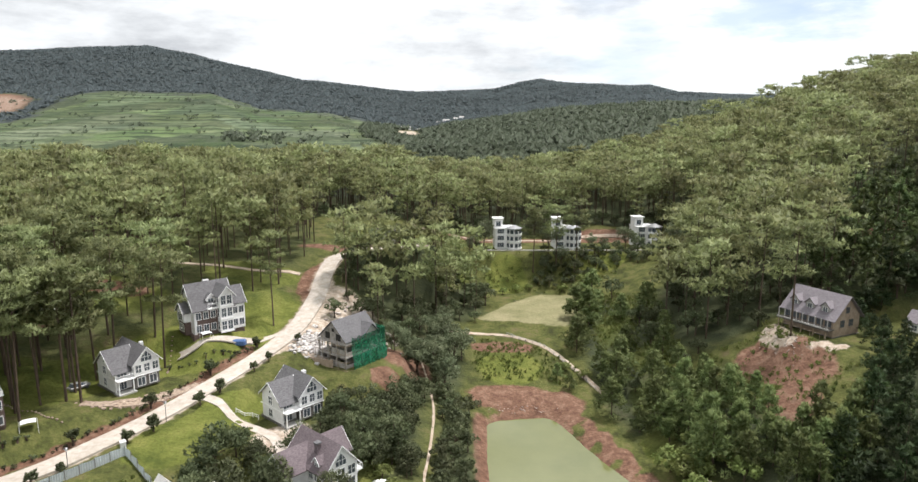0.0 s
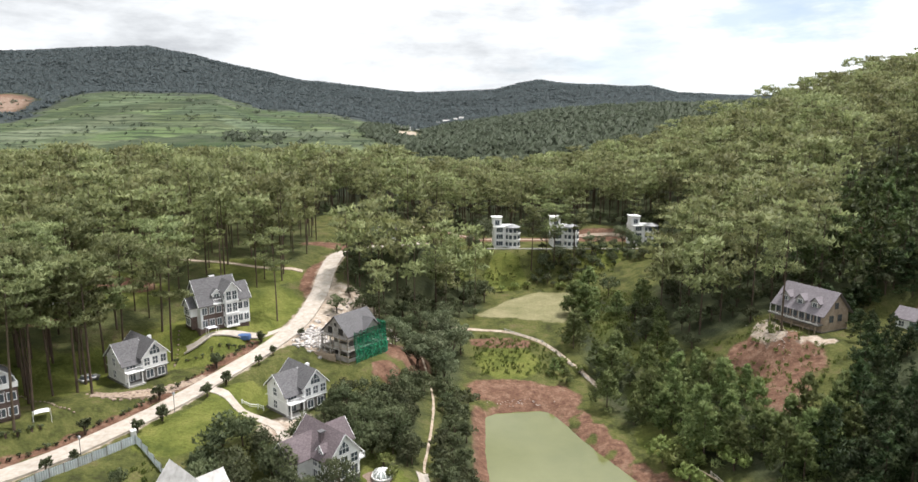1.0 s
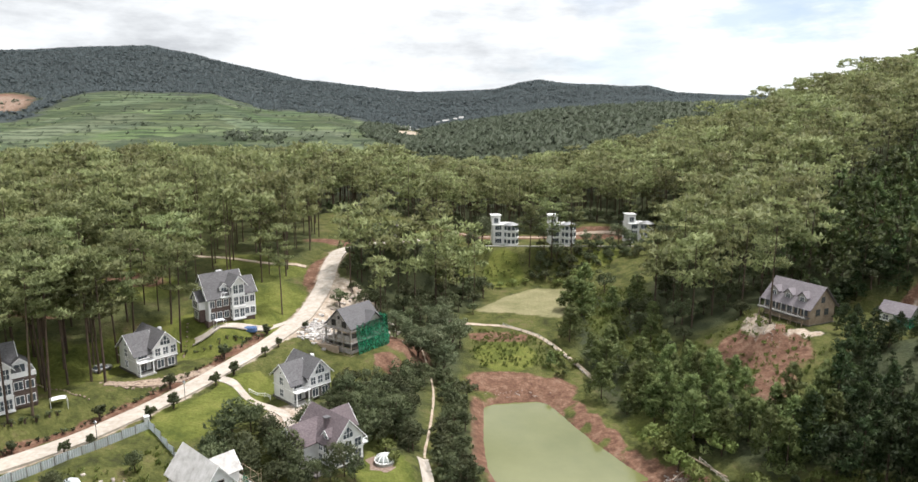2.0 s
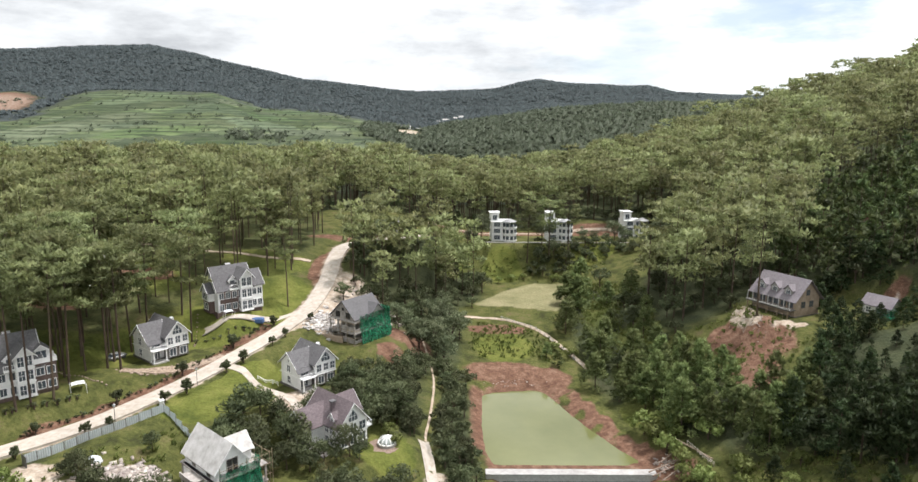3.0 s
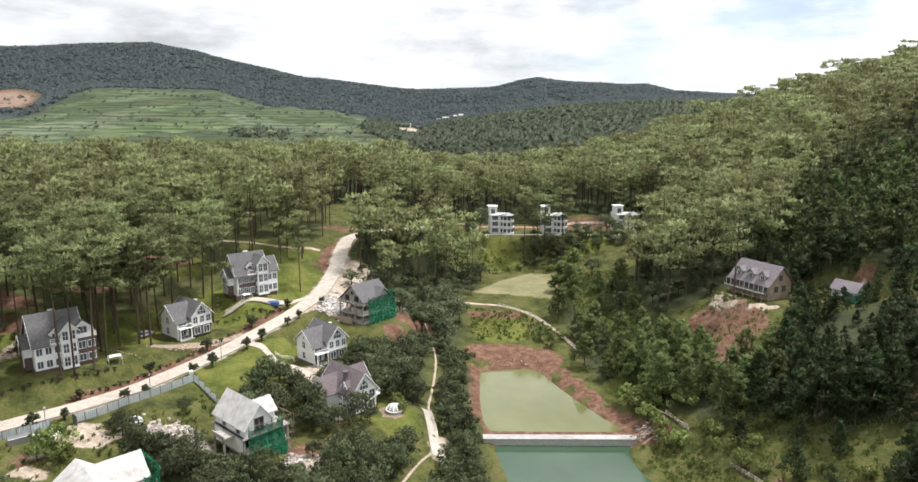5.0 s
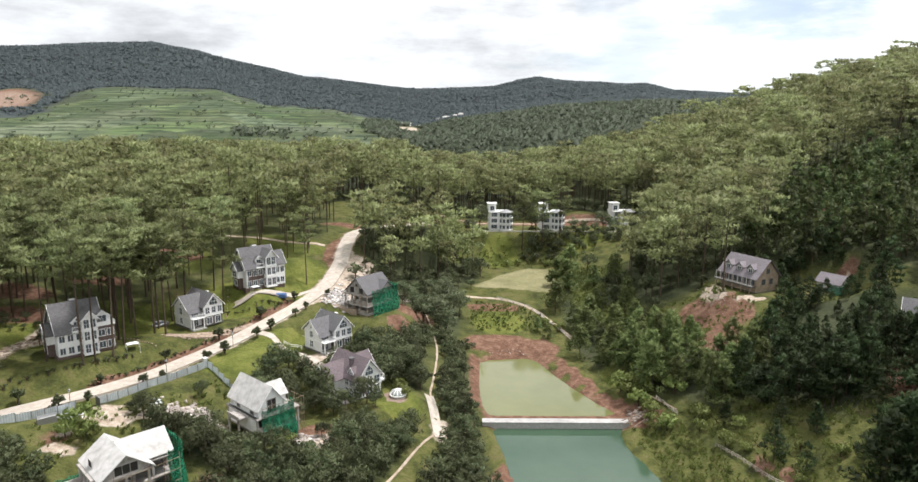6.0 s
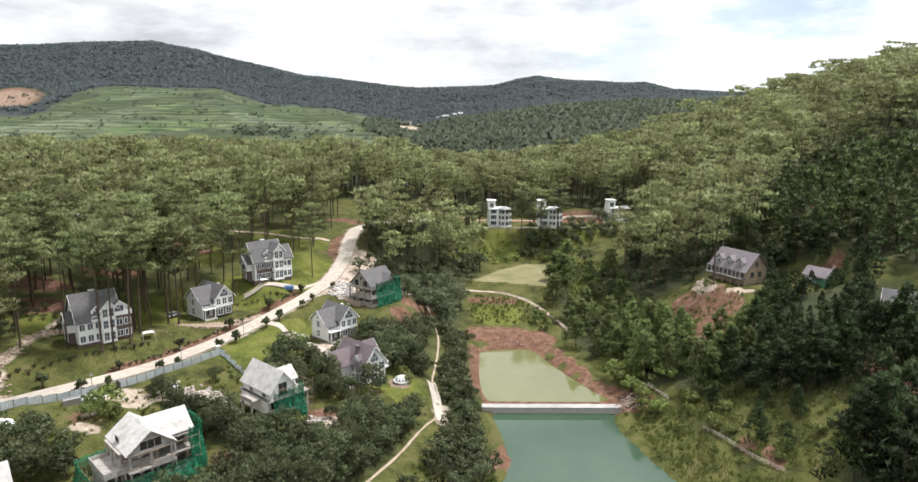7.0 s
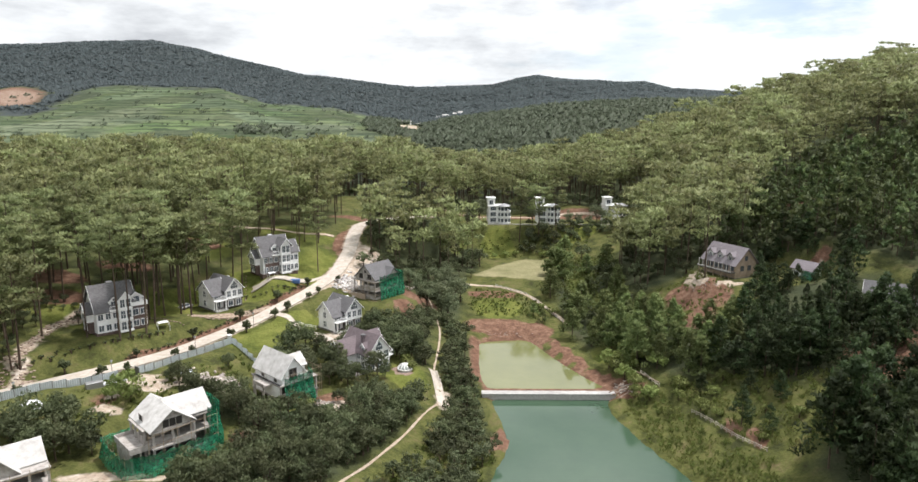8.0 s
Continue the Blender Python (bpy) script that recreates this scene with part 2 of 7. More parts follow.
def ground_material():
    """Grass, bare red soil, pale dirt and far fields, mixed by what covers the ground."""
    m = bpy.data.materials.new("ground")
    m.use_nodes = True
    n, l = m.node_tree.nodes, m.node_tree.links
    b = n["Principled BSDF"]
    b.inputs["Roughness"].default_value, b.inputs["Specular IOR Level"].default_value = 0.95, 0.1
    tc = n.new("ShaderNodeTexCoord")

    def patchy(scale, colors, detail=9):
        t = n.new("ShaderNodeTexNoise")
        t.inputs["Scale"].default_value, t.inputs["Detail"].default_value, t.inputs["Roughness"].default_value = scale, detail, 0.68
        l.new(tc.outputs["Object"], t.inputs["Vector"])
        r = n.new("ShaderNodeValToRGB")
        el = r.color_ramp.elements
        el[0].position, el[0].color = 0.34, (*colors[0], 1)
        el[1].position, el[1].color = 0.66, (*colors[-1], 1)
        for i, c in enumerate(colors[1:-1], 1):
            el.new(0.34 + 0.32 * i / (len(colors) - 1)).color = (*c, 1)
        l.new(t.outputs["Fac"], r.inputs["Fac"])
        return r.outputs["Color"], t.outputs["Fac"]

    def mix(a, bb, fac):
        x = n.new("ShaderNodeMix")
        x.data_type = "RGBA"
        l.new(fac, x.inputs["Factor"])
        l.new(a, x.inputs["A"])
        l.new(bb, x.inputs["B"])
        return x.outputs["Result"]

    def channel(name):
        a = n.new("ShaderNodeAttribute")
        a.attribute_name = name
        s = n.new("ShaderNodeSeparateColor")
        l.new(a.outputs["Color"], s.inputs[0])
        return {**{k: s.outputs[k] for k in ("Red", "Green", "Blue")}, "Alpha": a.outputs["Alpha"]}

    rough_edge, edge_noise = patchy(0.45, [(0, 0, 0), (1, 1, 1)])

    def ragged(fac):
        """Breaks the edge of a cover up with noise."""
        a = n.new("ShaderNodeMath")
        a.operation = "MULTIPLY_ADD"
        a.inputs[1].default_value, a.inputs[2].default_value = 0.9, -0.45
        l.new(edge_noise, a.inputs[0])
        s = n.new("ShaderNodeMath")
        s.operation = "ADD"
        l.new(fac, s.inputs[0])
        l.new(a.outputs[0], s.inputs[1])
        r = n.new("ShaderNodeMapRange")
        r.interpolation_type = "SMOOTHSTEP"
        r.inputs["From Min"].default_value, r.inputs["From Max"].default_value = 0.35, 0.65
        l.new(s.outputs[0], r.inputs["Value"])
        return r.outputs["Result"]

    wild, _ = patchy(0.22, [(0.036, 0.040, 0.016), (0.060, 0.067, 0.021), (0.092, 0.097, 0.031), (0.116, 0.098, 0.048)])
    lawn, _ = patchy(0.16, [(0.060, 0.074, 0.018), (0.104, 0.118, 0.028), (0.152, 0.156, 0.044)])
    dry, _ = patchy(0.12, [(0.15, 0.145, 0.072), (0.20, 0.188, 0.100), (0.25, 0.226, 0.130)])
    red, _ = patchy(0.5, [(0.088, 0.048, 0.033), (0.146, 0.082, 0.055), (0.215, 0.138, 0.097)])
    dirt, _ = patchy(0.6, [(0.25, 0.19, 0.14), (0.37, 0.31, 0.245), (0.49, 0.435, 0.37)])
    field, _ = patchy(0.010, [(0.056, 0.080, 0.042), (0.084, 0.110, 0.056), (0.125, 0.150, 0.080)])
    riser, _ = patchy(0.03, [(0.020, 0.034, 0.018), (0.040, 0.052, 0.030)])
    parcel = n.new("ShaderNodeTexVoronoi")
    parcel.inputs["Scale"].default_value = 0.011
    warp, _ = patchy(0.012, [(0, 0, 0), (60, 60, 60)])
    bent = n.new("ShaderNodeVectorMath")
    l.new(tc.outputs["Object"], bent.inputs[0])
    l.new(warp, bent.inputs[1])
    l.new(bent.outputs[0], parcel.inputs["Vector"])
    plot = n.new("ShaderNodeSeparateColor")
    l.new(parcel.outputs["Color"], plot.inputs[0])
    crop = n.new("ShaderNodeHueSaturation")
    for socket, source, lo, hi in (("Value", "Red", 0.62, 1.35), ("Hue", "Green", 0.482, 0.512), ("Saturation", "Blue", 0.75, 1.2)):
        span = n.new("ShaderNodeMapRange")
        span.inputs["To Min"].default_value, span.inputs["To Max"].default_value = lo, hi
        l.new(plot.outputs[source], span.inputs["Value"])
        l.new(span.outputs["Result"], crop.inputs[socket])
    l.new(field, crop.inputs["Color"])
    field = crop.outputs["Color"]
    height = n.new("ShaderNodeSeparateXYZ")
    l.new(tc.outputs["Object"], height.inputs[0])
    _, wander = patchy(0.02, [(0, 0, 0), (1, 1, 1)], 3)
    level = n.new("ShaderNodeMath")
    level.operation = "MULTIPLY_ADD"
    level.inputs[1].default_value = 2.2
    l.new(wander, level.inputs[0])
    scaled = n.new("ShaderNodeMath")
    scaled.operation = "DIVIDE"
    scaled.inputs[1].default_value = 4.6
    l.new(height.outputs["Z"], scaled.inputs[0])
    l.new(scaled.outputs[0], level.inputs[2])
    saw = n.new("ShaderNodeMath")
    saw.operation = "FRACT"
    l.new(level.outputs[0], saw.inputs[0])
    hedge = n.new("ShaderNodeMapRange")
    hedge.inputs["From Min"].default_value, hedge.inputs["From Max"].default_value = 0.50, 0.62
    l.new(saw.outputs[0], hedge.inputs["Value"])
    broken, _ = patchy(0.016, [(0.1, 0.1, 0.1), (0.6, 0.6, 0.6), (1, 1, 1)], 5)
    row = n.new("ShaderNodeMath")
    row.operation = "MULTIPLY"
    l.new(hedge.outputs["Result"], row.inputs[0])
    l.new(broken, row.inputs[1])
    field = mix(field, riser, row.outputs[0])
    # mountain ground carries the same painted blue-grey haze as its woods
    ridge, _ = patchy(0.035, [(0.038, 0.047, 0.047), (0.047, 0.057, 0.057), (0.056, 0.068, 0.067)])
    woods, _ = patchy(0.05, [(0.034, 0.042, 0.026), (0.055, 0.066, 0.040)])
    c, f = channel("cover"), channel("far_cover")
    col = mix(wild, lawn, ragged(c["Red"]))
    col = mix(col, red, ragged(c["Green"]))
    col = mix(col, dirt, ragged(c["Blue"]))
    col = mix(col, dry, ragged(c["Alpha"]))
    col = mix(col, field, f["Red"])
    col = mix(col, riser, f["Green"])
    col = mix(col, woods, f["Blue"])
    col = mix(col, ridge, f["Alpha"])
    _, grain = patchy(1.9, [(0, 0, 0), (1, 1, 1)])
    worn = n.new("ShaderNodeMapRange")
    worn.inputs["From Min"].default_value, worn.inputs["From Max"].default_value = 0.3, 0.7
    worn.inputs["To Min"].default_value, worn.inputs["To Max"].default_value = 0.72, 1.28
    l.new(grain, worn.inputs["Value"])
    hsv = n.new("ShaderNodeHueSaturation")
    l.new(worn.outputs["Result"], hsv.inputs["Value"])
    l.new(col, hsv.inputs["Color"])
    l.new(hsv.outputs["Color"], b.inputs["Base Color"])
    bn = n.new("ShaderNodeBump")
    bn.inputs["Strength"].default_value, bn.inputs["Distance"].default_value = 0.7, 0.35
    fine = n.new("ShaderNodeTexNoise")
    fine.inputs["Scale"].default_value, fine.inputs["Detail"].default_value = 1.6, 8
    l.new(tc.outputs["Object"], fine.inputs["Vector"])
    l.new(fine.outputs["Fac"], bn.inputs["Height"])
    l.new(bn.outputs["Normal"], b.inputs["Normal"])
    return m


def water_material(name, deep, shallow):
    m = material(name, [deep, shallow], 0.05, 0.07, spec=0.5)
    n, l = m.node_tree.nodes, m.node_tree.links
    t = n.new("ShaderNodeTexNoise")
    t.inputs["Scale"].default_value, t.inputs["Detail"].default_value = 1.2, 5
    bn = n.new("ShaderNodeBump")
    bn.inputs["Strength"].default_value, bn.inputs["Distance"].default_value = 0.03, 0.1
    l.new(n.new("ShaderNodeTexCoord").outputs["Object"], t.inputs["Vector"])
    l.new(t.outputs["Fac"], bn.inputs["Height"])
    l.new(bn.outputs["Normal"], n["Principled BSDF"].inputs["Normal"])
    return m


M_GROUND = ground_material()
M_MUDDY = water_material("muddy_water", (0.115, 0.124, 0.048), (0.152, 0.158, 0.066))
M_GREENWATER = water_material("green_water", (0.034, 0.066, 0.040), (0.048, 0.085, 0.052))
# ---- the lie of the land ----
def smooth(a, b, v):
    """0 below a, 1 above b, smooth between."""
    t = np.clip((np.asarray(v, float) - a) / (b - a), 0, 1)
    return t * t * (3 - 2 * t)


def along(points, x, y):
    """Distance from a line of points in the plan, and the way gone along it."""
    x, y = np.asarray(x, float), np.asarray(y, float)
    best, where, gone = np.full(x.shape, 1e9), np.zeros(x.shape), 0.0
    for (ax, ay), (bx, by) in zip(points, points[1:]):
        length = math.hypot(bx - ax, by - ay)
        s = np.clip(((x - ax) * (bx - ax) + (y - ay) * (by - ay)) / length ** 2, 0, 1)
        d = np.hypot(x - ax - s * (bx - ax), y - ay - s * (by - ay))
        where = np.where(d < best, gone + s * length, where)
        best = np.minimum(best, d)
        gone += length
    return best, where


def inside(points, x, y):
    """Signed distance to a closed outline, negative inside."""
    d, _ = along(points + points[:1], x, y)
    odd = np.zeros(np.shape(x), bool)
    for (ax, ay), (bx, by) in zip(points, points[1:] + points[:1]):
        if ay != by:
            odd ^= ((ay > y) != (by > y)) & (x < (bx - ax) * (y - ay) / (by - ay) + ax)
    return np.where(odd, -d, d)


def wave(x, y, size, seed):
    """Gentle rolling noise of about that wavelength, from -1 to 1."""
    r = random.Random(seed)
    total = 0
    for i in range(7):
        a, k, p = r.uniform(0, 6.28), 6.28 / size * r.uniform(0.6, 1.9), r.uniform(0, 6.28)
        total = total + np.sin(k * (np.cos(a) * x + np.sin(a) * y) + p + 0.8 * np.sin(1.7 * k * (np.cos(a) * y - np.sin(a) * x)))
    return total / 4


WATER, WATER_LOW = -1.6, -2.4


def valley(x, y):
    """Height of the natural slopes, before building and digging."""
    x, y = np.asarray(x, float), np.asarray(y, float)
    floor = np.interp(y, [20, 100, 112, 150, 195, 236, 262, 330, 420, 800], [-5, -3.5, -1.2, 0.3, 6, 8, 20, 22, 15, 14])
    west = np.interp(-x, [-8, 0, 10, 30, 60, 90, 130, 200, 330], [0, 1.5, 5, 11.5, 16, 19, 24, 31, 35])
    west = west + np.clip(y - 118, 0, 200) * 0.10 * smooth(14, 42, -x)
    east = np.interp(x - 40, [0, 10, 35, 60, 90, 137, 182, 260, 420], [0, 4, 16, 26, 36, 50, 66, 88, 95]) * np.interp(y, [-40, 60, 130, 520, 800], [0.75, 0.8, 1, 1, 0.15])
    west = west * np.interp(y, [230, 420], [1, 0.35])
    side = smooth(45, 90, x) * 0.75
    near = floor * (1 - side) + west + east
    # the western plateau rounds off below the tree line
    cap = np.interp(y, [150, 220, 300, 420, 600], [26, 25, 22, 17, 15])
    near = np.where(x < 20, np.minimum(near, cap) + 7 * (1 - np.exp(-np.maximum(near - cap, 0) / 7)), near)
    return near + 0.5 * wave(x, y, 45, 3) * smooth(6, 30, np.abs(x - 24))


ROAD = [(-112, 62), (-95, 75), (-86, 84), (-75, 94), (-67, 105), (-58, 118), (-51, 133), (-45, 147), (-40.5, 159), (-39, 177), (-40, 190), (-39, 204), (-30, 212), (-12, 214)]
STONE_PATH = [(-92, 77), (-97, 82), (-101, 92), (-102.5, 104), (-100, 116), (-95, 124)]
UPPER_POND = [(6.8, 146.6), (8.4, 148.6), (14, 149.6), (22.2, 150.6), (25.2, 144), (28.2, 135), (31.8, 126), (35.2, 119), (38.4, 113.4), (41.2, 108.0), (40.6, 106.6), (8.0, 106.6), (8.0, 111), (6.6, 116), (6.2, 128)]
LOWER_POND = [(8.5, 107.8), (40, 107.8), (38.2, 104), (37.8, 97), (41.6, 82), (46.5, 68), (52, 50), (55, 25), (50, 5), (20, 0), (2, 30), (4, 60), (8.5, 72), (11.8, 83), (10.6, 92), (9.5, 98)]
FAR_POND = [(7, 205), (20, 203), (33, 198), (40, 214), (42, 232), (30, 234), (18, 222)]
FOOT_PATH = [(-27, 44), (-20, 58), (-16, 66), (-11, 82), (-6, 96), (-3.5, 101), (-7, 112), (-6, 125), (-5.5, 143), (-8, 158), (-12, 172)]
MEADOW_PATH = [(-6, 189), (2, 192), (15, 193), (26, 184.5), (32, 171), (37, 158)]
EAST_PATH = [(44, 115), (49, 113), (52, 103), (54.3, 89), (58.2, 76), (61.8, 65), (66, 52)]
UPPER_LANE = [(-140, 200), (-100, 194), (-80, 188), (-64, 186.5), (-47, 189)]
# levelled building plots: plan, height, radius
PLOTS = [(-57, 151, 20.6, 12.5), (-68.5, 131, 15.2, 10), (-87, 108, 16.2, 12), (-34.5, 126, 10.8, 8.5), (-24, 105, 7.4, 9), (-37, 90, 6.4, 9), (-53, 60, 8.8, 11), (-70, 47, 9.0, 9),
         (-24, 151, 13.6, 9), (-36.5, 152.5, 15.2, 2.5), (90, 150, 20.7, 12), (107, 146, 21.5, 6), (101.5, 136, 20.6, 6), (108, 104, 21.0, 8), (21, 262, 20, 9), (44, 263, 20, 9), (79, 266, 20.5, 9), (-14.3, 106, 5.6, 3.5), (-24, 224, 28.5, 7)]


def land(x, y):
    """Height of the ground everywhere, from the ponds to the mountains."""
    x, y = np.asarray(x, float), np.asarray(y, float)
    z = valley(x, y)
    for px, py, pz, r in PLOTS:
        z = z + (pz - z) * (1 - smooth(r, r + 7, np.hypot(x - px, y - py)))
    # the road lies level across, the fields beside it are banked up or down to it
    d, s = along(ROAD, x, y)
    level = np.interp(s, [0, 25, 60, 75, 91, 107, 120, 138, 151, 165, 200], [12.6, 12.3, 12.4, 13.6, 15.0, 16.4, 18.2, 22, 25, 28, 30])
    z = z + (level - 0.35 - z) * (1 - smooth(4.6, 10.5, d))
    # the villas' terrace
    z = z + (20 - z) * smooth(248, 253, y) * (1 - smooth(272, 282, y)) * smooth(2, 10, x) * (1 - smooth(88, 102, x))
    # ponds are dug in, with a wide shelving rim
    for pond, water in ((UPPER_POND, WATER), (LOWER_POND, WATER_LOW)):
        d = inside(pond, x, y)
        rim = water + np.where(d < 0, np.maximum(d * 0.6, -3), np.minimum(d * 0.45, 3))
        z = np.where(d < 6, np.minimum(z, rim) * (1 - smooth(2, 6, d)) + z * smooth(2, 6, d), z)
        z = np.where((d > -1) & (d < 3), np.maximum(z, rim), z)
    d = inside(FAR_POND, x, y)
    z = z + (7.2 - z) * (1 - smooth(-1, 6, d)) * (np.abs(x) < 80)
    # far country
    u = np.clip(x / np.maximum(y, 1), -1.2, 1.2)
    top = np.interp(u, [-0.9, -0.66, -0.56, -0.37, -0.30, -0.20, -0.13, -0.06, 0, 0.1, 0.22, 0.5], [0.035, 0.036, 0.05, 0.049, 0.026, 0.02, 0.006, -0.01, 0.004, 0.018, 0.03, 0.04])
    crest = np.interp(u, [-1.2, -0.68, -0.56, -0.46, -0.40, -0.33, -0.23, -0.125, -0.064, 0.057, 0.09, 0.117, 0.17, 0.23, 0.283, 0.326, 0.45, 1.2],
                      [0.09, 0.106, 0.110, 0.1135, 0.103, 0.0857, 0.0646, 0.053, 0.047, 0.051, 0.06, 0.066, 0.059, 0.057, 0.056, 0.047, 0.04, 0.04])
    rise = smooth(700, 1500, y)
    terrace = 14 + 26 * smooth(640, 790, y) + (69 + 1450 * top - 40) * (0.35 * np.clip((y - 700) / 800, 0, 1) + 0.65 * rise) + 2.5 * wave(x, y, 260, 8)
    far = terrace + (69 + 2400 * crest - (69 + 1450 * top)) * smooth(1380, 2450, y) ** 1.15 - 500 * smooth(2450, 4600, y)
    far = far + 9 * wave(x, y, 420, 5) * smooth(1500, 1900, y) * (1 - smooth(2150, 2400, y))
    blend = smooth(430, 680, y)
    return z * (1 - blend) + far * blend


def forest_line(x, y):
    """Above 1440 the mountain's forest begins; it reaches further down in the west."""
    return y + 60 * wave(x, y, 200, 4) + 330 * smooth(0.54, 0.66, -x / np.maximum(y, 1))


def steps(x, y):
    """Terraced fields: where on its bench a place lies, 0 to 1, and how strongly the slope is terraced."""
    u = x / np.maximum(y, 1)
    z = land(x, y) + 1.6 * wave(x, y, 90, 21)
    strong = smooth(690, 760, y) * (1 - smooth(1380, 1440, y)) * smooth(0.11, 0.16, -u)
    return (z / 6.5) % 1.0, strong


# ---- building helpers ----
def part(name, bm, mat, parent=None, label=""):
    """Links a bmesh as one mesh object, under a thing or a part."""
    me = bpy.data.meshes.new(name)
    bm.normal_update()
    bm.to_mesh(me)
    bm.free()
    me.materials.append(mat)
    ob = new(name, me)
    ob.parent = parent
    if label:
        ob["label"] = label
    return ob


def thing(name, m, label, category, group="", kind=""):
    ob = new(name)
    ob.matrix_world = m
    ob.empty_display_size = 0.2
    return tagged(ob, label, category, group, kind)


def quick(name, verts, faces, mat, parent=None, smooth_faces=False, normals=None):
    """A mesh object from numpy arrays of corners and of equal-sided faces."""
    verts, faces = np.asarray(verts, np.float32), np.asarray(faces, np.int32)
    me = bpy.data.meshes.new(name)
    k = faces.shape[1]
    me.vertices.add(len(verts))
    me.vertices.foreach_set("co", verts.ravel())
    me.loops.add(faces.size)
    me.loops.foreach_set("vertex_index", faces.ravel())
    me.polygons.add(len(faces))
    me.polygons.foreach_set("loop_start", np.arange(0, faces.size, k, dtype=np.int32))
    me.polygons.foreach_set("loop_total", np.full(len(faces), k, np.int32))
    if smooth_faces:
        me.polygons.foreach_set("use_smooth", np.ones(len(faces), bool))
    me.update(calc_edges=True)
    if normals is not None:
        me.attributes.new("custom_normal", "FLOAT_VECTOR", "POINT").data.foreach_set("vector", np.asarray(normals, np.float32).ravel())
    me.materials.append(mat)
    ob = new(name, me)
    ob.parent = parent
    return ob


def box(bm, x0, x1, y0, y1, z0, z1, bevel=0.0):
    made = bmesh.ops.create_cube(bm, size=1, matrix=Matrix.Translation(((x0 + x1) / 2, (y0 + y1) / 2, (z0 + z1) / 2)) @ Matrix.Diagonal((x1 - x0, y1 - y0, z1 - z0, 1)))
    if bevel:
        edges = list({e for v in made["verts"] for e in v.link_edges})
        bmesh.ops.bevel(bm, geom=edges, offset=bevel, segments=1, affect="EDGES")
    return bm


def boxes(*rows, bevel=0.0):
    bm = bmesh.new()
    for r in rows:
        box(bm, *r, bevel=bevel)
    return bm


def bar(bm, a, b, r=0.05, sides=6):
    a, b = Vector(a), Vector(b)
    m = Matrix.Translation((a + b) / 2) @ (b - a).to_track_quat("Z", "Y").to_matrix().to_4x4()
    bmesh.ops.create_cone(bm, cap_ends=True, segments=sides, radius1=r, radius2=r, depth=(b - a).length, matrix=m)
    return bm


def ribbon(name, line, width, mat, lift=0.06, depth=0.3, step=1.5, uneven=0.0, seed=1, level=None):
    """A paved strip with thickness that follows a line of the plan over the ground."""
    r = random.Random(seed)
    pts, gone = [], 0.0
    smooth_line = [Vector((*p, 0)) for p in line]
    for _ in range(2):
        cut = [smooth_line[0]]
        for a, b in zip(smooth_line, smooth_line[1:]):
            cut += [a.lerp(b, 0.25), a.lerp(b, 0.75)]
        smooth_line = cut + [smooth_line[-1]]
    for a, b in zip(smooth_line, smooth_line[1:]):
        for i in range(max(1, int((b - a).length / step))):
            pts.append(a.lerp(b, i / max(1, int((b - a).length / step))))
    pts.append(smooth_line[-1])
    bm = bmesh.new()
    rows = []
    for i, p in enumerate(pts):
        d = (pts[min(i + 1, len(pts) - 1)] - pts[max(i - 1, 0)]).normalized()
        side = Vector((-d.y, d.x, 0))
        w = width / 2 * (1 + r.uniform(-uneven, uneven))
        mid = float(land(p.x, p.y)) + lift
        row = []
        for s in (-1, -0.33, 0.33, 1):
            q = p + side * w * s
            z = mid if level else max(float(land(q.x, q.y)) + lift, mid - 0.25)
            row.append(bm.verts.new((q.x, q.y, z)))
        low = [bm.verts.new((row[k].co.x, row[k].co.y, row[k].co.z - depth)) for k in (0, 3)]
        rows.append((row, low))
    for (a, al), (b, bl) in zip(rows, rows[1:]):
        for k in range(3):
            bm.faces.new((a[k], a[k + 1], b[k + 1], b[k]))
        bm.faces.new((al[0], a[0], b[0], bl[0]))
        bm.faces.new((a[3], al[1], bl[1], b[3]))
    bmesh.ops.recalc_face_normals(bm, faces=bm.faces)
    return part(name, bm, mat)


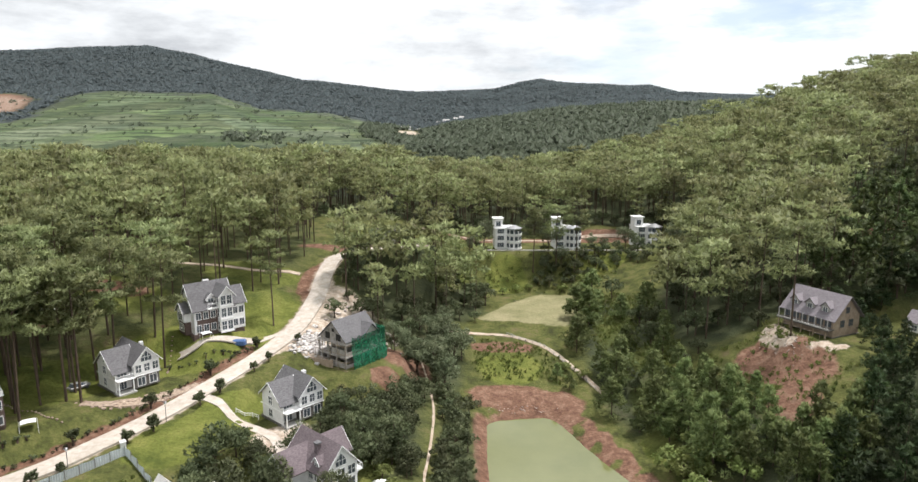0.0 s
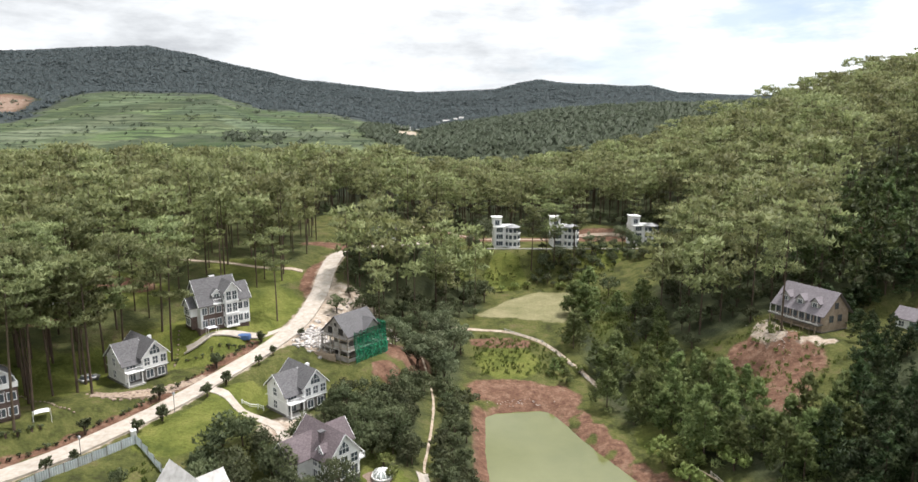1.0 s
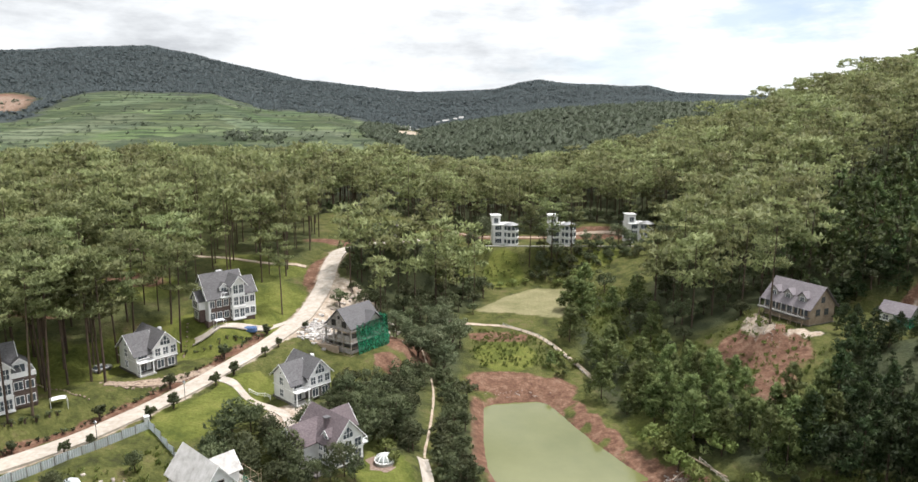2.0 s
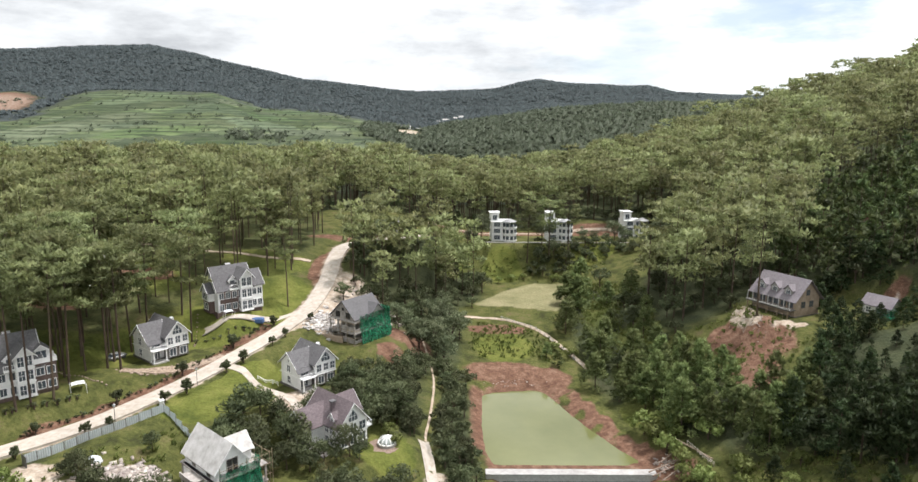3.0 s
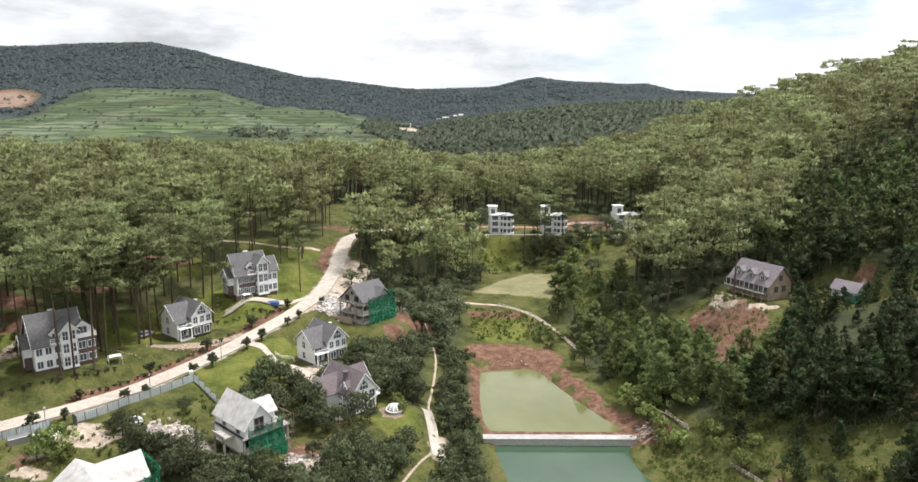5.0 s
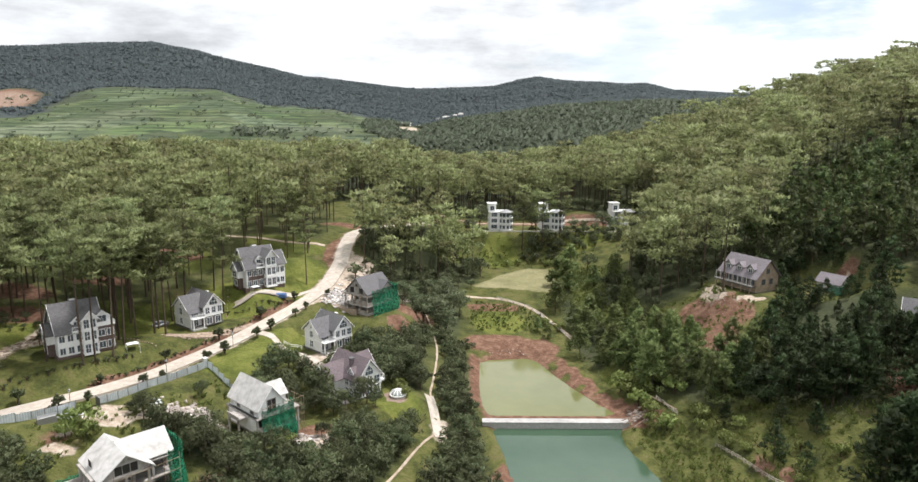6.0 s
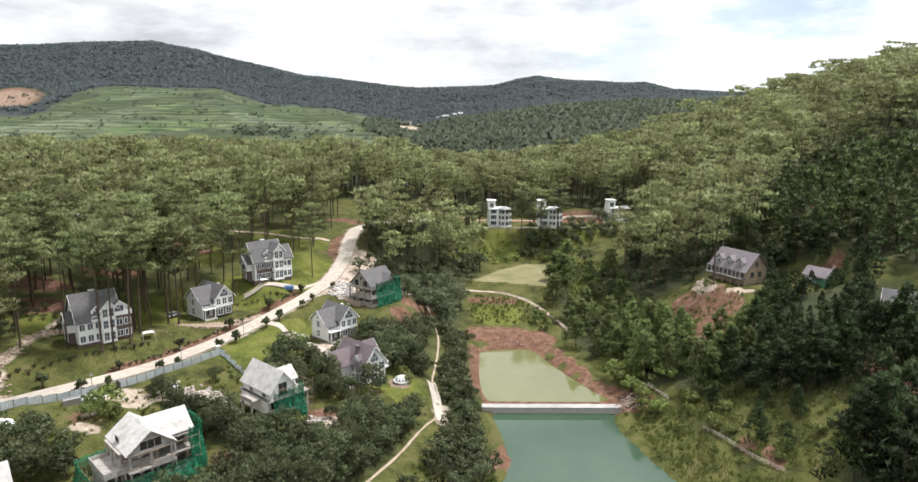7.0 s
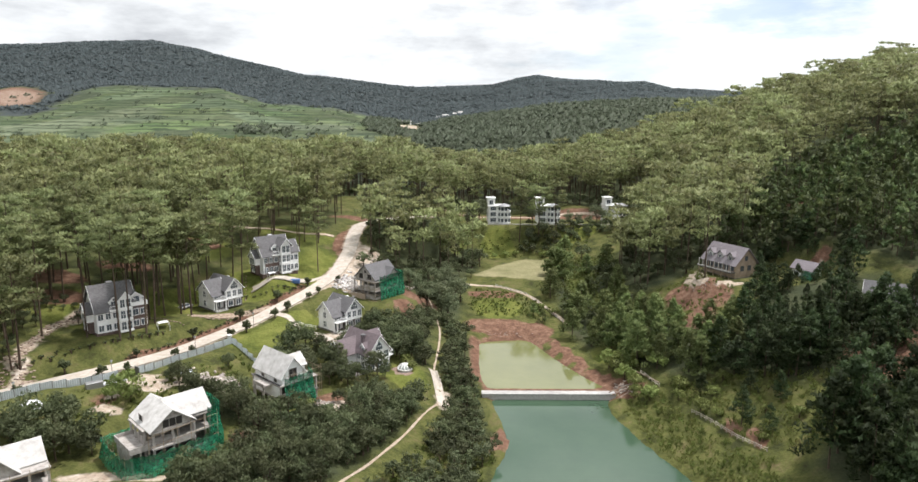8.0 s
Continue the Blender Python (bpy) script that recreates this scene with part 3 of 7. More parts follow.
# ---- zones of the plan ----
WEST_WOOD = [(-330, 40), (-118, 78), (-108, 100), (-104, 120), (-88, 124), (-80, 141), (-72, 158), (-66, 166), (-47, 170), (-46, 215), (-60, 262), (-60, 300), (-330, 300)]
MID_WOOD = [(-34, 164), (-34, 205), (-30, 232), (8, 238), (9, 212), (-2, 196), (-8, 182), (-10, 164), (-18, 158)]
EAST_WOOD = [(66, 292), (94, 252), (78, 222), (64, 206), (58, 180), (60, 163), (72, 160.5), (84, 165), (98, 161), (117, 153), (119, 120), (128, 70), (340, 40), (340, 300)]
THICKETS = {
    "below": [(-57, 72), (-55, 76), (-50, 79), (-46, 77), (-36, 77), (-24, 88), (-10, 92), (-12.6, 80), (-18.6, 64), (-26.5, 46), (-34, 40), (-47, 41), (-44.5, 50.5), (-40, 57), (-39, 66), (-48, 70)],
    "bank": [(-3.5, 156), (3, 146), (4, 120), (5.5, 104), (6.5, 90), (7, 84), (-3, 84), (-2, 98), (-4, 112), (-4, 130)],
    "slope": [(-33, 110), (-26, 131), (-14, 138), (-8, 156), (-8.5, 112), (-18, 109)],
    "tall": [(-18, 152), (-6, 190), (2, 188), (1, 160), (-7, 146)],
    "shore": [(36, 200), (50, 214), (58, 180), (50, 150), (42, 128), (36, 150)],
    "young": [(45, 142), (54, 154), (60, 146), (64, 126), (75, 110), (72, 96), (58, 103), (50, 115), (43, 127)],
    "dark": [(74, 114), (84, 126), (98, 126), (114, 118), (110, 92), (92, 78), (74, 84), (70, 102)],
    "darker": [(64, 57), (72, 63), (84, 68), (104, 72), (134, 62), (124, 26), (70, 26)],
}

DENSE_EAST = [(112, 128), (98, 168), (112, 200), (140, 225), (175, 236), (260, 220), (260, 60), (120, 60)]
BEHIND_HOUSE = [(92, 163), (112, 158), (121, 152), (128, 165), (118, 190), (98, 182)]
# single pines on the open shore slope: plan and size
SHORE_PINES = [(41, 200, 1.35), (38, 205, 1.2), (43, 206, 1.4), (34, 181, 1.0), (36, 187, 1.05), (42, 163, 1.25), (40, 158, 1.05), (36.5, 147, 0.9), (47, 177, 0.8), (26, 165, 0.5), (28.5, 160, 0.45),
               (48, 154, 0.95), (54, 166, 1.0), (52, 139, 0.9), (38, 168, 0.8), (56, 189, 1.1), (50, 196, 0.9), (45, 146, 0.8), (41, 139, 0.75), (57, 176, 0.7), (67, 97, 1.0), (71, 90, 1.1), (66, 104, 1.0), (76, 86, 1.15), (69, 93.5, 0.8), (98, 155, 0.7), (101, 158, 0.8), (104.5, 157, 0.6), (110, 157, 0.8), (113, 154, 0.7), (115, 160, 0.9), (95, 160, 0.8), (108, 161, 0.9), (96, 142, 0.45), (98, 138, 0.5), (101, 141, 0.25), (103, 136, 0.3), (99, 147, 0.4), (110, 139, 0.5), (114, 142, 0.45), (117, 137, 0.6), (106, 136, 0.3), (94, 146, 0.4), (113, 134, 0.7), (108, 133, 0.4)]

# ---- ground, ponds, road ----
xs = np.concatenate([-np.geomspace(2600, 265, 90), np.arange(-258, 320, 2.6), np.geomspace(322, 2600, 85)])
ys = np.concatenate([np.arange(-140, -60, 8.0), np.arange(-60, 330, 2.4), np.arange(330, 690, 7.0), np.arange(690, 1450, 4.4), np.geomspace(1455, 4700, 75)])
gx, gy = np.meshgrid(xs, ys)
gz = land(gx, gy)
bench, strong = steps(gx, gy)
gz = gz + strong * 1.6 * (smooth(0.55, 0.95, bench) - bench)
gz = gz + 0.12 * wave(gx, gy, 7, 12) * (1 - smooth(300, 400, gy))
nx, ny = len(xs), len(ys)
idx = np.arange(nx * ny).reshape(ny, nx)
quads = np.stack([idx[:-1, :-1], idx[:-1, 1:], idx[1:, 1:], idx[1:, :-1]], -1).reshape(-1, 4)
ground = quick("ground", np.stack([gx, gy, gz], -1).reshape(-1, 3), quads, M_GROUND, smooth_faces=True)
tagged(ground, "grassy valley floor with red soil banks, rising to terraced hills", "ground", kind="structure")


def near_line(line, width, x, y):
    return 1 - smooth(width * 0.6, width * 1.4, along(line, x, y)[0])


def blob(x, y, cx, cy, rx, ry=None, turn=0):
    ry = ry or rx
    c, s = math.cos(radians(turn)), math.sin(radians(turn))
    u, v = (x - cx) * c + (y - cy) * s, -(x - cx) * s + (y - cy) * c
    return 1 - smooth(0.7, 1.3, np.hypot(u / rx, v / ry))


LAWNS = [(47, 190, 6, 12, 0), (52, 168, 5, 9, 0), (46, 150, 4, 9, 0), (44, 132, 4, 8, 0), (-57, 150, 15, 13, 45), (-52, 168, 10, 9, 0), (-72, 138, 16, 8, 45), (-95, 120, 20, 12, 20), (-45, 124, 9, 5, 50), (-52, 110, 9, 7, 45), 
         (-14, 103, 6, 7, 0), (18, 243, 8, 9, 0), (55, 246, 9, 7, 0), (-20, 240, 22, 10, 0), (14, 172, 9, 10, 0), (-100, 165, 25, 10, 0), (-60, 185, 14, 8, 0), (-18, 116, 6, 6, 0)]
REDS = [(61, 74, 1.4, 8, 16), (4.4, 132, 1.9, 18, 0), (14, 156.5, 12, 6, -6), (33.0, 135, 1.9, 19, 19), (41.2, 114.5, 2.2, 8, 30), (27, 153, 4, 6, 0), (10, 84, 4, 5, 0), (74, 142, 7, 13, 20), (69, 127, 5, 6, 0), (95, 82, 10, 12, 0), (110, 92, 8, 6, 0), (-14, 158, 7, 10, 0),
        (-17, 143, 4, 3, 0), (-43.5, 186, 1.8, 13, 0), (-40, 215, 14, 4, 0), (-104, 146, 9, 4, 0), (-120, 132, 12, 5, 0), (-90, 168, 9, 4, 0), (-28, 86, 5, 4, 0), (-41, 63, 3.6, 2.6, 0), (-71.5, 71, 2, 4, 0), (-110, 120, 8, 5, 0),
        (-20, 222, 14, 4, 0), (60, 276, 40, 4, 0), (10, 276, 20, 4, 0), (114, 149.5, 4.5, 2.4, 0), (13, 184, 10, 3.5, 0), (45, 108, 4, 4, 0), (130, 200, 10, 4, 0)]
DIRTS = [(-36, 156, 9, 9, 0), (-69.5, 82.5, 3.6, 3, -40), (-66, 79, 3.4, 4.5, 40), (-71, 75, 1.6, 5, 0), (-69.5, 67, 3, 2, 0), (-60, 83, 3, 2, 0), (-52, 84, 7, 3.5, 0), (76.5, 151, 2.6, 7, 0), (83, 140, 4, 2.2, -30), (-34, 117, 6, 4, 45), (-30, 175, 7, 10, 0), (-4, 100, 1.8, 5, 0),
         (-58, 48.6, 11, 1.8, 0), (-28, 82, 4, 3, 0), (113, 148, 3, 1.5, 0)]
lawn_m = sum(blob(gx, gy, *b) for b in LAWNS)
red_m = sum(blob(gx, gy, *b) for b in REDS) + 0.7 * (1 - smooth(0.6, 2.2, inside(UPPER_POND, gx, gy)))
dirt_m = sum(blob(gx, gy, *b) for b in DIRTS) + near_line(FOOT_PATH, 0.5, gx, gy) * 0.4 + near_line(ROAD, 3.2, gx, gy) * 0.7 + 0.7 * near_line(STONE_PATH, 2.2, gx, gy) + 0.5 * near_line(UPPER_LANE, 1.2, gx, gy)
bank = near_line(ROAD, 3.4, gx, gy) * smooth(150, 170, gy)
cut_bank = near_line([(-79, 96.5), (-70.5, 107), (-61.5, 121), (-54.5, 136), (-48.5, 150)], 1.25, gx, gy)
red_m = red_m + 0.6 * bank + 1.0 * cut_bank
lawn_m = lawn_m * (1 - cut_bank)
dry_m = 1 - smooth(-1, 3, inside(FAR_POND, gx, gy))
full = np.clip(np.stack([lawn_m, red_m, dirt_m, dry_m], -1), 0, 1) * (gy < 420)[..., None]
u = gx / np.maximum(gy, 1)
fields = smooth(640, 720, gy) * (1 - smooth(1400, 1440, forest_line(gx, gy))) * smooth(0.09, 0.14, -u)
litter = 0.75 * (1 - smooth(-4, 3, inside(EAST_WOOD, gx, gy))) + 0.7 * (1 - smooth(-4, 3, inside(MID_WOOD, gx, gy))) + 0.35 * (1 - smooth(-6, 3, inside(WEST_WOOD, gx, gy))) + 0.7 * smooth(284, 292, gy) * (gy < 470)
litter = litter + sum(0.8 * (1 - smooth(-3, 2, inside(t_, gx, gy))) for t_ in THICKETS.values())
wood = np.clip(litter, 0, 0.8) * (1 - np.clip(red_m + dirt_m + 0.6 * lawn_m, 0, 1)) + smooth(1400, 1440, forest_line(gx, gy)) + smooth(420, 460, gy) * (1 - fields) * (gy < 1440)
lines = strong * smooth(0.55, 0.65, bench) * np.clip(0.75 + 0.6 * wave(gx, gy, 150, 31), 0, 1)
cut = blob(gx, gy, -962, 1400, 62, 290, 34)
peaks = smooth(1400, 1440, forest_line(gx, gy))
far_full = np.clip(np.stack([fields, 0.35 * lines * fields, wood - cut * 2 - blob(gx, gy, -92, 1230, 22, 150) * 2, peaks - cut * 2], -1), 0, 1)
full[..., 1] = np.maximum(full[..., 1], cut)
full[..., 2] = np.maximum(full[..., 2], np.maximum(blob(gx, gy, -92, 1230, 22, 150) * 0.6, cut * 0.45))
for name, data in (("cover", full), ("far_cover", far_full)):
    at = ground.data.color_attributes.new(name, "FLOAT_COLOR", "POINT")
    at.data.foreach_set("color", data.astype(np.float32).ravel())


def pond(name, outline, z, mat, label):
    bm = bmesh.new()
    cut = outline
    for _ in range(2):
        cut = [q for (ax, ay), (bx, by) in zip(cut, cut[1:] + cut[:1]) for q in ((0.75 * ax + 0.25 * bx, 0.75 * ay + 0.25 * by), (0.25 * ax + 0.75 * bx, 0.25 * ay + 0.75 * by))]
    cx, cy = sum(p[0] for p in cut) / len(cut), sum(p[1] for p in cut) / len(cut)
    bm.faces.new([bm.verts.new((cx + (x - cx) * 1.03, cy + (y - cy) * 1.015, z)) for x, y in cut])
    bmesh.ops.triangulate(bm, faces=bm.faces)
    return tagged(part(name, bm, mat), label, "pond", kind="structure")


pond("water", UPPER_POND, WATER, M_MUDDY, "muddy olive green pond water between red soil banks")
pond("water", LOWER_POND, WATER_LOW, M_GREENWATER, "still bluish green pond water below the dam")
tagged(ribbon("road", ROAD, 4.9, M_ROAD, lift=0.42, depth=0.8, uneven=0.02, level=True), "pale concrete village road winding up through the houses", "road", kind="structure")
tagged(ribbon("pavement", FOOT_PATH, 0.5, M_DIRT, lift=0.1, uneven=0.15), "narrow pale dirt footpath through the shrubs", "path", kind="structure")
tagged(ribbon("pavement", [(-3.7, 97), (-5.2, 104), (-6.9, 111.5)], 2.3, M_ROAD, lift=0.2, uneven=0.06), "pale concrete ramp beside the round pavilion", "path", kind="structure")
tagged(ribbon("pavement", MEADOW_PATH, 1.5, M_DIRT, lift=0.12, uneven=0.1), "curved pale footpath beside the meadow", "path", kind="structure")
tagged(ribbon("pavement", UPPER_LANE, 1.5, M_DIRT, lift=0.12, uneven=0.05), "pale lane among the pine trunks", "path", kind="structure")
tagged(ribbon("pavement", [(8, 255), (30, 255), (60, 255), (82, 256)], 1.0, M_GREY, lift=0.3, depth=0.9, uneven=0.0, level=True), "pale terrace walk in front of the white villas", "path", kind="structure")
tagged(ribbon("pavement", [(-20, 277), (15, 276.5), (50, 276), (90, 277), (125, 273)], 1.6, M_DIRT, lift=0.12, depth=0.4), "narrow dirt lane behind the white villas", "path", kind="structure")
tagged(ribbon("driveway", [(-53.5, 127), (-50, 124.8), (-45.8, 122.6), (-41, 120), (-36.2, 116.6), (-32.4, 112.8)], 2.2, M_ROAD, lift=0.14, uneven=0.05), "pale concrete driveway across the lawn", "driveway", kind="structure")
tagged(ribbon("driveway", [(-55, 131.5), (-59.5, 127.2), (-64, 123), (-69, 120.4), (-73.5, 120.6)], 2.4, M_STEP, lift=0.14, uneven=0.1), "stone paved driveway in front of the house", "driveway", kind="structure")
tagged(ribbon("driveway", [(-43.5, 157.5), (-47.5, 154), (-51.5, 149.8), (-55.5, 146), (-59.5, 142.8), (-64, 142.6)], 1.7, M_ROAD, lift=0.14, uneven=0.05), "pale concrete driveway below the house front", "driveway", kind="structure")

# retaining wall below the yard of the grey-roofed shell
def low_wall(line, top, deep, thick, mat, label):
    h = thing("retaining_wall", pose(0, 0, 0), label, "wall", kind="structure")
    for (ax, ay), (bx, by) in zip(line, line[1:]):
        ang, ln = math.degrees(math.atan2(by - ay, bx - ax)), math.hypot(bx - ax, by - ay)
        n = max(1, round(ln / 2.6))
        for i in range(n):
            part("wall_panel", boxes((0, ln / n - 0.02, -thick / 2, thick / 2, -deep, 0), bevel=0.03), mat, h).matrix_world = pose(ax + (bx - ax) * i / n, ay + (by - ay) * i / n, top, 0, 0, ang)


low_wall([(-41, 149.4), (-36, 147.8), (-29.2, 144.6)], 15.3, 3.4, 0.4, M_TANWALL, "tan rendered retaining wall below the building yard")
# dam wall between the ponds
bm = boxes((6, 40.8, 106.0, 107.9, -7, -1.0), bevel=0.06)
dam = tagged(part("dam", bm, M_GREY), "pale grey concrete dam wall between two ponds", "dam", kind="structure")
part("coping", boxes((6, 40.8, 105.85, 108.05, -0.998, -0.72), bevel=0.05), M_DAMTOP, dam, "pale worn concrete coping")


# ---- houses ----
def gable(parent, name, x0, x1, y0, y1, z0, eave, rise, axis, wall, roof, over=0.55, roof_name="roof", trim=True):
    """A block with a pitched roof: walls up to the gables, two roof slabs, and bargeboards at the gable ends. axis: the way the ridge runs."""
    bm = bmesh.new()
    mx, my = (x0 + x1) / 2, (y0 + y1) / 2
    if axis == "x":
        low = [(x0, y0), (x0, y1), (x1, y1), (x1, y0)]
        tops = [(x0, my, eave + rise), (x1, my, eave + rise)]
    else:
        low = [(x1, y0), (x0, y0), (x0, y1), (x1, y1)]
        tops = [(mx, y0, eave + rise), (mx, y1, eave + rise)]
    b = [bm.verts.new((*p, z0)) for p in low]
    e = [bm.verts.new((*p, eave)) for p in low]
    t = [bm.verts.new(p) for p in tops]
    bm.faces.new(b)
    for i in range(4):
        q = [b[i], b[(i + 1) % 4], e[(i + 1) % 4], e[i]]
        if i == 0:
            q.insert(3, t[0])
        if i == 2:
            q.insert(3, t[1])
        bm.faces.new(q)
    bm.faces.new((e[1], e[2], t[1], t[0]))
    bm.faces.new((e[3], e[0], t[0], t[1]))
    bmesh.ops.recalc_face_normals(bm, faces=bm.faces)
    part(name, bm, wall, parent)
    half = (y1 - y0) / 2 if axis == "x" else (x1 - x0) / 2
    slope = rise / half
    lift, thick = 0.06, 0.16
    bm, boards = bmesh.new(), []
    for s in (-1, 1):
        def at(a, d, dz):
            d *= s
            return (a, my + d, eave + rise + dz) if axis == "x" else (mx + d, a, eave + rise + dz)
        a0, a1 = (x0 - over, x1 + over) if axis == "x" else (y0 - over, y1 + over)
        d = half + over
        drop = -slope * d
        up = [at(a0, 0, lift + thick), at(a1, 0, lift + thick), at(a1, d, drop + lift + thick), at(a0, d, drop + lift + thick)]
        dn = [at(a0, 0, lift), at(a1, 0, lift), at(a1, d, drop + lift), at(a0, d, drop + lift)]
        u, w = [bm.verts.new(p) for p in up], [bm.verts.new(p) for p in dn]
        bm.faces.new(u)
        bm.faces.new(w[::-1])
        for i in range(4):
            bm.faces.new((u[i], w[i], w[(i + 1) % 4], u[(i + 1) % 4]))
        if trim:
            for a in (a0, a1):
                o = -0.07 if a == a0 else 0.07
                p = [at(a + o * k, dd, zz) for k in (0.1, 1) for dd, zz in ((0, lift + thick), (d, drop + lift + thick), (d, drop - 0.03), (0, -0.03))]
                board = bmesh.new()
                v = [board.verts.new(q) for q in p]
                board.faces.new(v[:4])
                board.faces.new(v[4:][::-1])
                for i in range(4):
                    board.faces.new((v[i], v[4 + i], v[4 + (i + 1) % 4], v[(i + 1) % 4]))
                bmesh.ops.recalc_face_normals(board, faces=board.faces)
                boards.append(board)
    bmesh.ops.remove_doubles(bm, verts=bm.verts, dist=0.002)
    bmesh.ops.recalc_face_normals(bm, faces=bm.faces)
    r = part(roof_name, bm, roof, parent)
    for board in boards:
        part("bargeboard", board, M_TRIM, r, "white painted bargeboard")
    return r


def slab_roof(h, pts, thick=0.14, name="roof", mat=None):
    bm = bmesh.new()
    a = [bm.verts.new(p) for p in pts]
    b = [bm.verts.new((p[0], p[1], p[2] - thick)) for p in pts]
    bm.faces.new(a)
    bm.faces.new(b[::-1])
    for i in range(len(pts)):
        bm.faces.new((a[i], b[i], b[(i + 1) % len(pts)], a[(i + 1) % len(pts)]))
    bmesh.ops.recalc_face_normals(bm, faces=bm.faces)
    return part(name, bm, mat or M_ROOF_WHITE, h)


def window(parent, side, at, c, z, w, h, across=2, up=2, casing=None, name="window", arch=False):
    """A window on a wall: side f, l, r or b; at: the wall's plane; c: where along it; z: its sill."""
    def put(u, v, o):
        return {"f": (c + u, at - o, z + v), "b": (c - u, at + o, z + v), "l": (at - o, c - u, z + v), "r": (at + o, c + u, z + v)}[side]

    def slab(bm, u0, u1, v0, v1, o0, o1):
        v = [bm.verts.new(put(*q)) for q in ((u0, v0, o0), (u1, v0, o0), (u1, v1, o0), (u0, v1, o0), (u0, v0, o1), (u1, v0, o1), (u1, v1, o1), (u0, v1, o1))]
        for f in ((0, 1, 2, 3), (7, 6, 5, 4), (0, 4, 5, 1), (1, 5, 6, 2), (2, 6, 7, 3), (3, 7, 4, 0)):
            bm.faces.new([v[i] for i in f])

    k, hw = 0.09, w / 2
    us = [-hw - k, -hw + 0.02] + [q for i in range(1, across) for q in (-hw + w * i / across - 0.035, -hw + w * i / across + 0.035)] + [hw - 0.02, hw + k]
    vs = [-k, 0.02] + [q for i in range(1, up) for q in (h * i / up - 0.03, h * i / up + 0.03)] + [h - 0.02, h + k]
    bm = bmesh.new()
    grids = [[[bm.verts.new(put(a, b, o)) for b in vs] for a in us] for o in (0.0, 0.10)]
    solid = [[i % 2 == 0 or j % 2 == 0 for j in range(len(vs) - 1)] for i in range(len(us) - 1)]
    for i in range(len(us) - 1):
        for j in range(len(vs) - 1):
            corners = ((i, j), (i + 1, j), (i + 1, j + 1), (i, j + 1))
            if solid[i][j]:
                for g_ in grids:
                    bm.faces.new([g_[p][q] for p, q in corners])
            for n_, (di, dj) in enumerate(((0, -1), (1, 0), (0, 1), (-1, 0))):
                p, q = i + di, j + dj
                other = 0 <= p < len(us) - 1 and 0 <= q < len(vs) - 1 and solid[p][q]
                if solid[i][j] and not other:
                    (a0, a1), (b0, b1) = corners[n_], corners[(n_ + 1) % 4]
                    bm.faces.new((grids[0][a0][a1], grids[0][b0][b1], grids[1][b0][b1], grids[1][a0][a1]))
    bmesh.ops.recalc_face_normals(bm, faces=bm.faces)
    fr = part(name, bm, casing or M_TRIM, parent)
    bm = bmesh.new()
    slab(bm, -hw + 0.01, hw - 0.01, 0.01, h - 0.01, 0.005, 0.04)
    bmesh.ops.recalc_face_normals(bm, faces=bm.faces)
    # concrete casings hold a flat dark panel as painted shade, others a pane
    part("shade_panel" if casing is M_CONCRETE else "pane", bm, M_OPENING_SHADE if casing is M_CONCRETE else M_PANE, fr)
    return fr


def peak_window(parent, side, at, c, z, w, h):
    """A tall window under a gable, with a pointed head."""
    def put(u, v, o):
        return {"f": (c + u, at - o, z + v), "l": (at - o, c - u, z + v), "r": (at + o, c + u, z + v)}[side]

    def prism(bm, pts, o0, o1):
        a, b = [bm.verts.new(put(*p, o0)) for p in pts], [bm.verts.new(put(*p, o1)) for p in pts]
        bm.faces.new(a)
        bm.faces.new(b[::-1])
        for i in range(len(pts)):
            bm.faces.new((a[i], b[i], b[(i + 1) % len(pts)], a[(i + 1) % len(pts)]))

    s = h * 0.42
    bm = bmesh.new()
    prism(bm, [(-w / 2, 0), (w / 2, 0), (w / 2, s), (0, h), (-w / 2, s)], 0.005, 0.04)
    bmesh.ops.recalc_face_normals(bm, faces=bm.faces)
    pane = bm
    bm = bmesh.new()
    k = 0.09
    outer = [(-w / 2 - k, -k), (w / 2 + k, -k), (w / 2 + k, s + k / 2), (0, h + k * 1.4), (-w / 2 - k, s + k / 2)]
    inner = [(-w / 2 + 0.02, 0.02), (w / 2 - 0.02, 0.02), (w / 2 - 0.02, s), (0, h - 0.03), (-w / 2 + 0.02, s)]
    rings = [[bm.verts.new(put(*p, o)) for p in ring] for ring, o in ((outer, 0.0), (outer, 0.1), (inner, 0.1), (inner, 0.0))]
    for a, b in zip(rings, rings[1:] + rings[:1]):
        for i in range(5):
            bm.faces.new((a[i], a[(i + 1) % 5], b[(i + 1) % 5], b[i]))
    bmesh.ops.recalc_face_normals(bm, faces=bm.faces)
    fr = part("window", bm, M_TRIM, parent)
    part("pane", pane, M_PANE, fr)
    for u0, v0, u1, v1 in ((-w / 6, 0, -w / 6, h * 0.76), (w / 6, 0, w / 6, h * 0.76), (-w / 2, s, w / 2, s)):
        part("glazing_bar", bar(bmesh.new(), put(u0, v0, 0.06), put(u1, v1, 0.06), 0.06, 4), M_TRIM, fr)


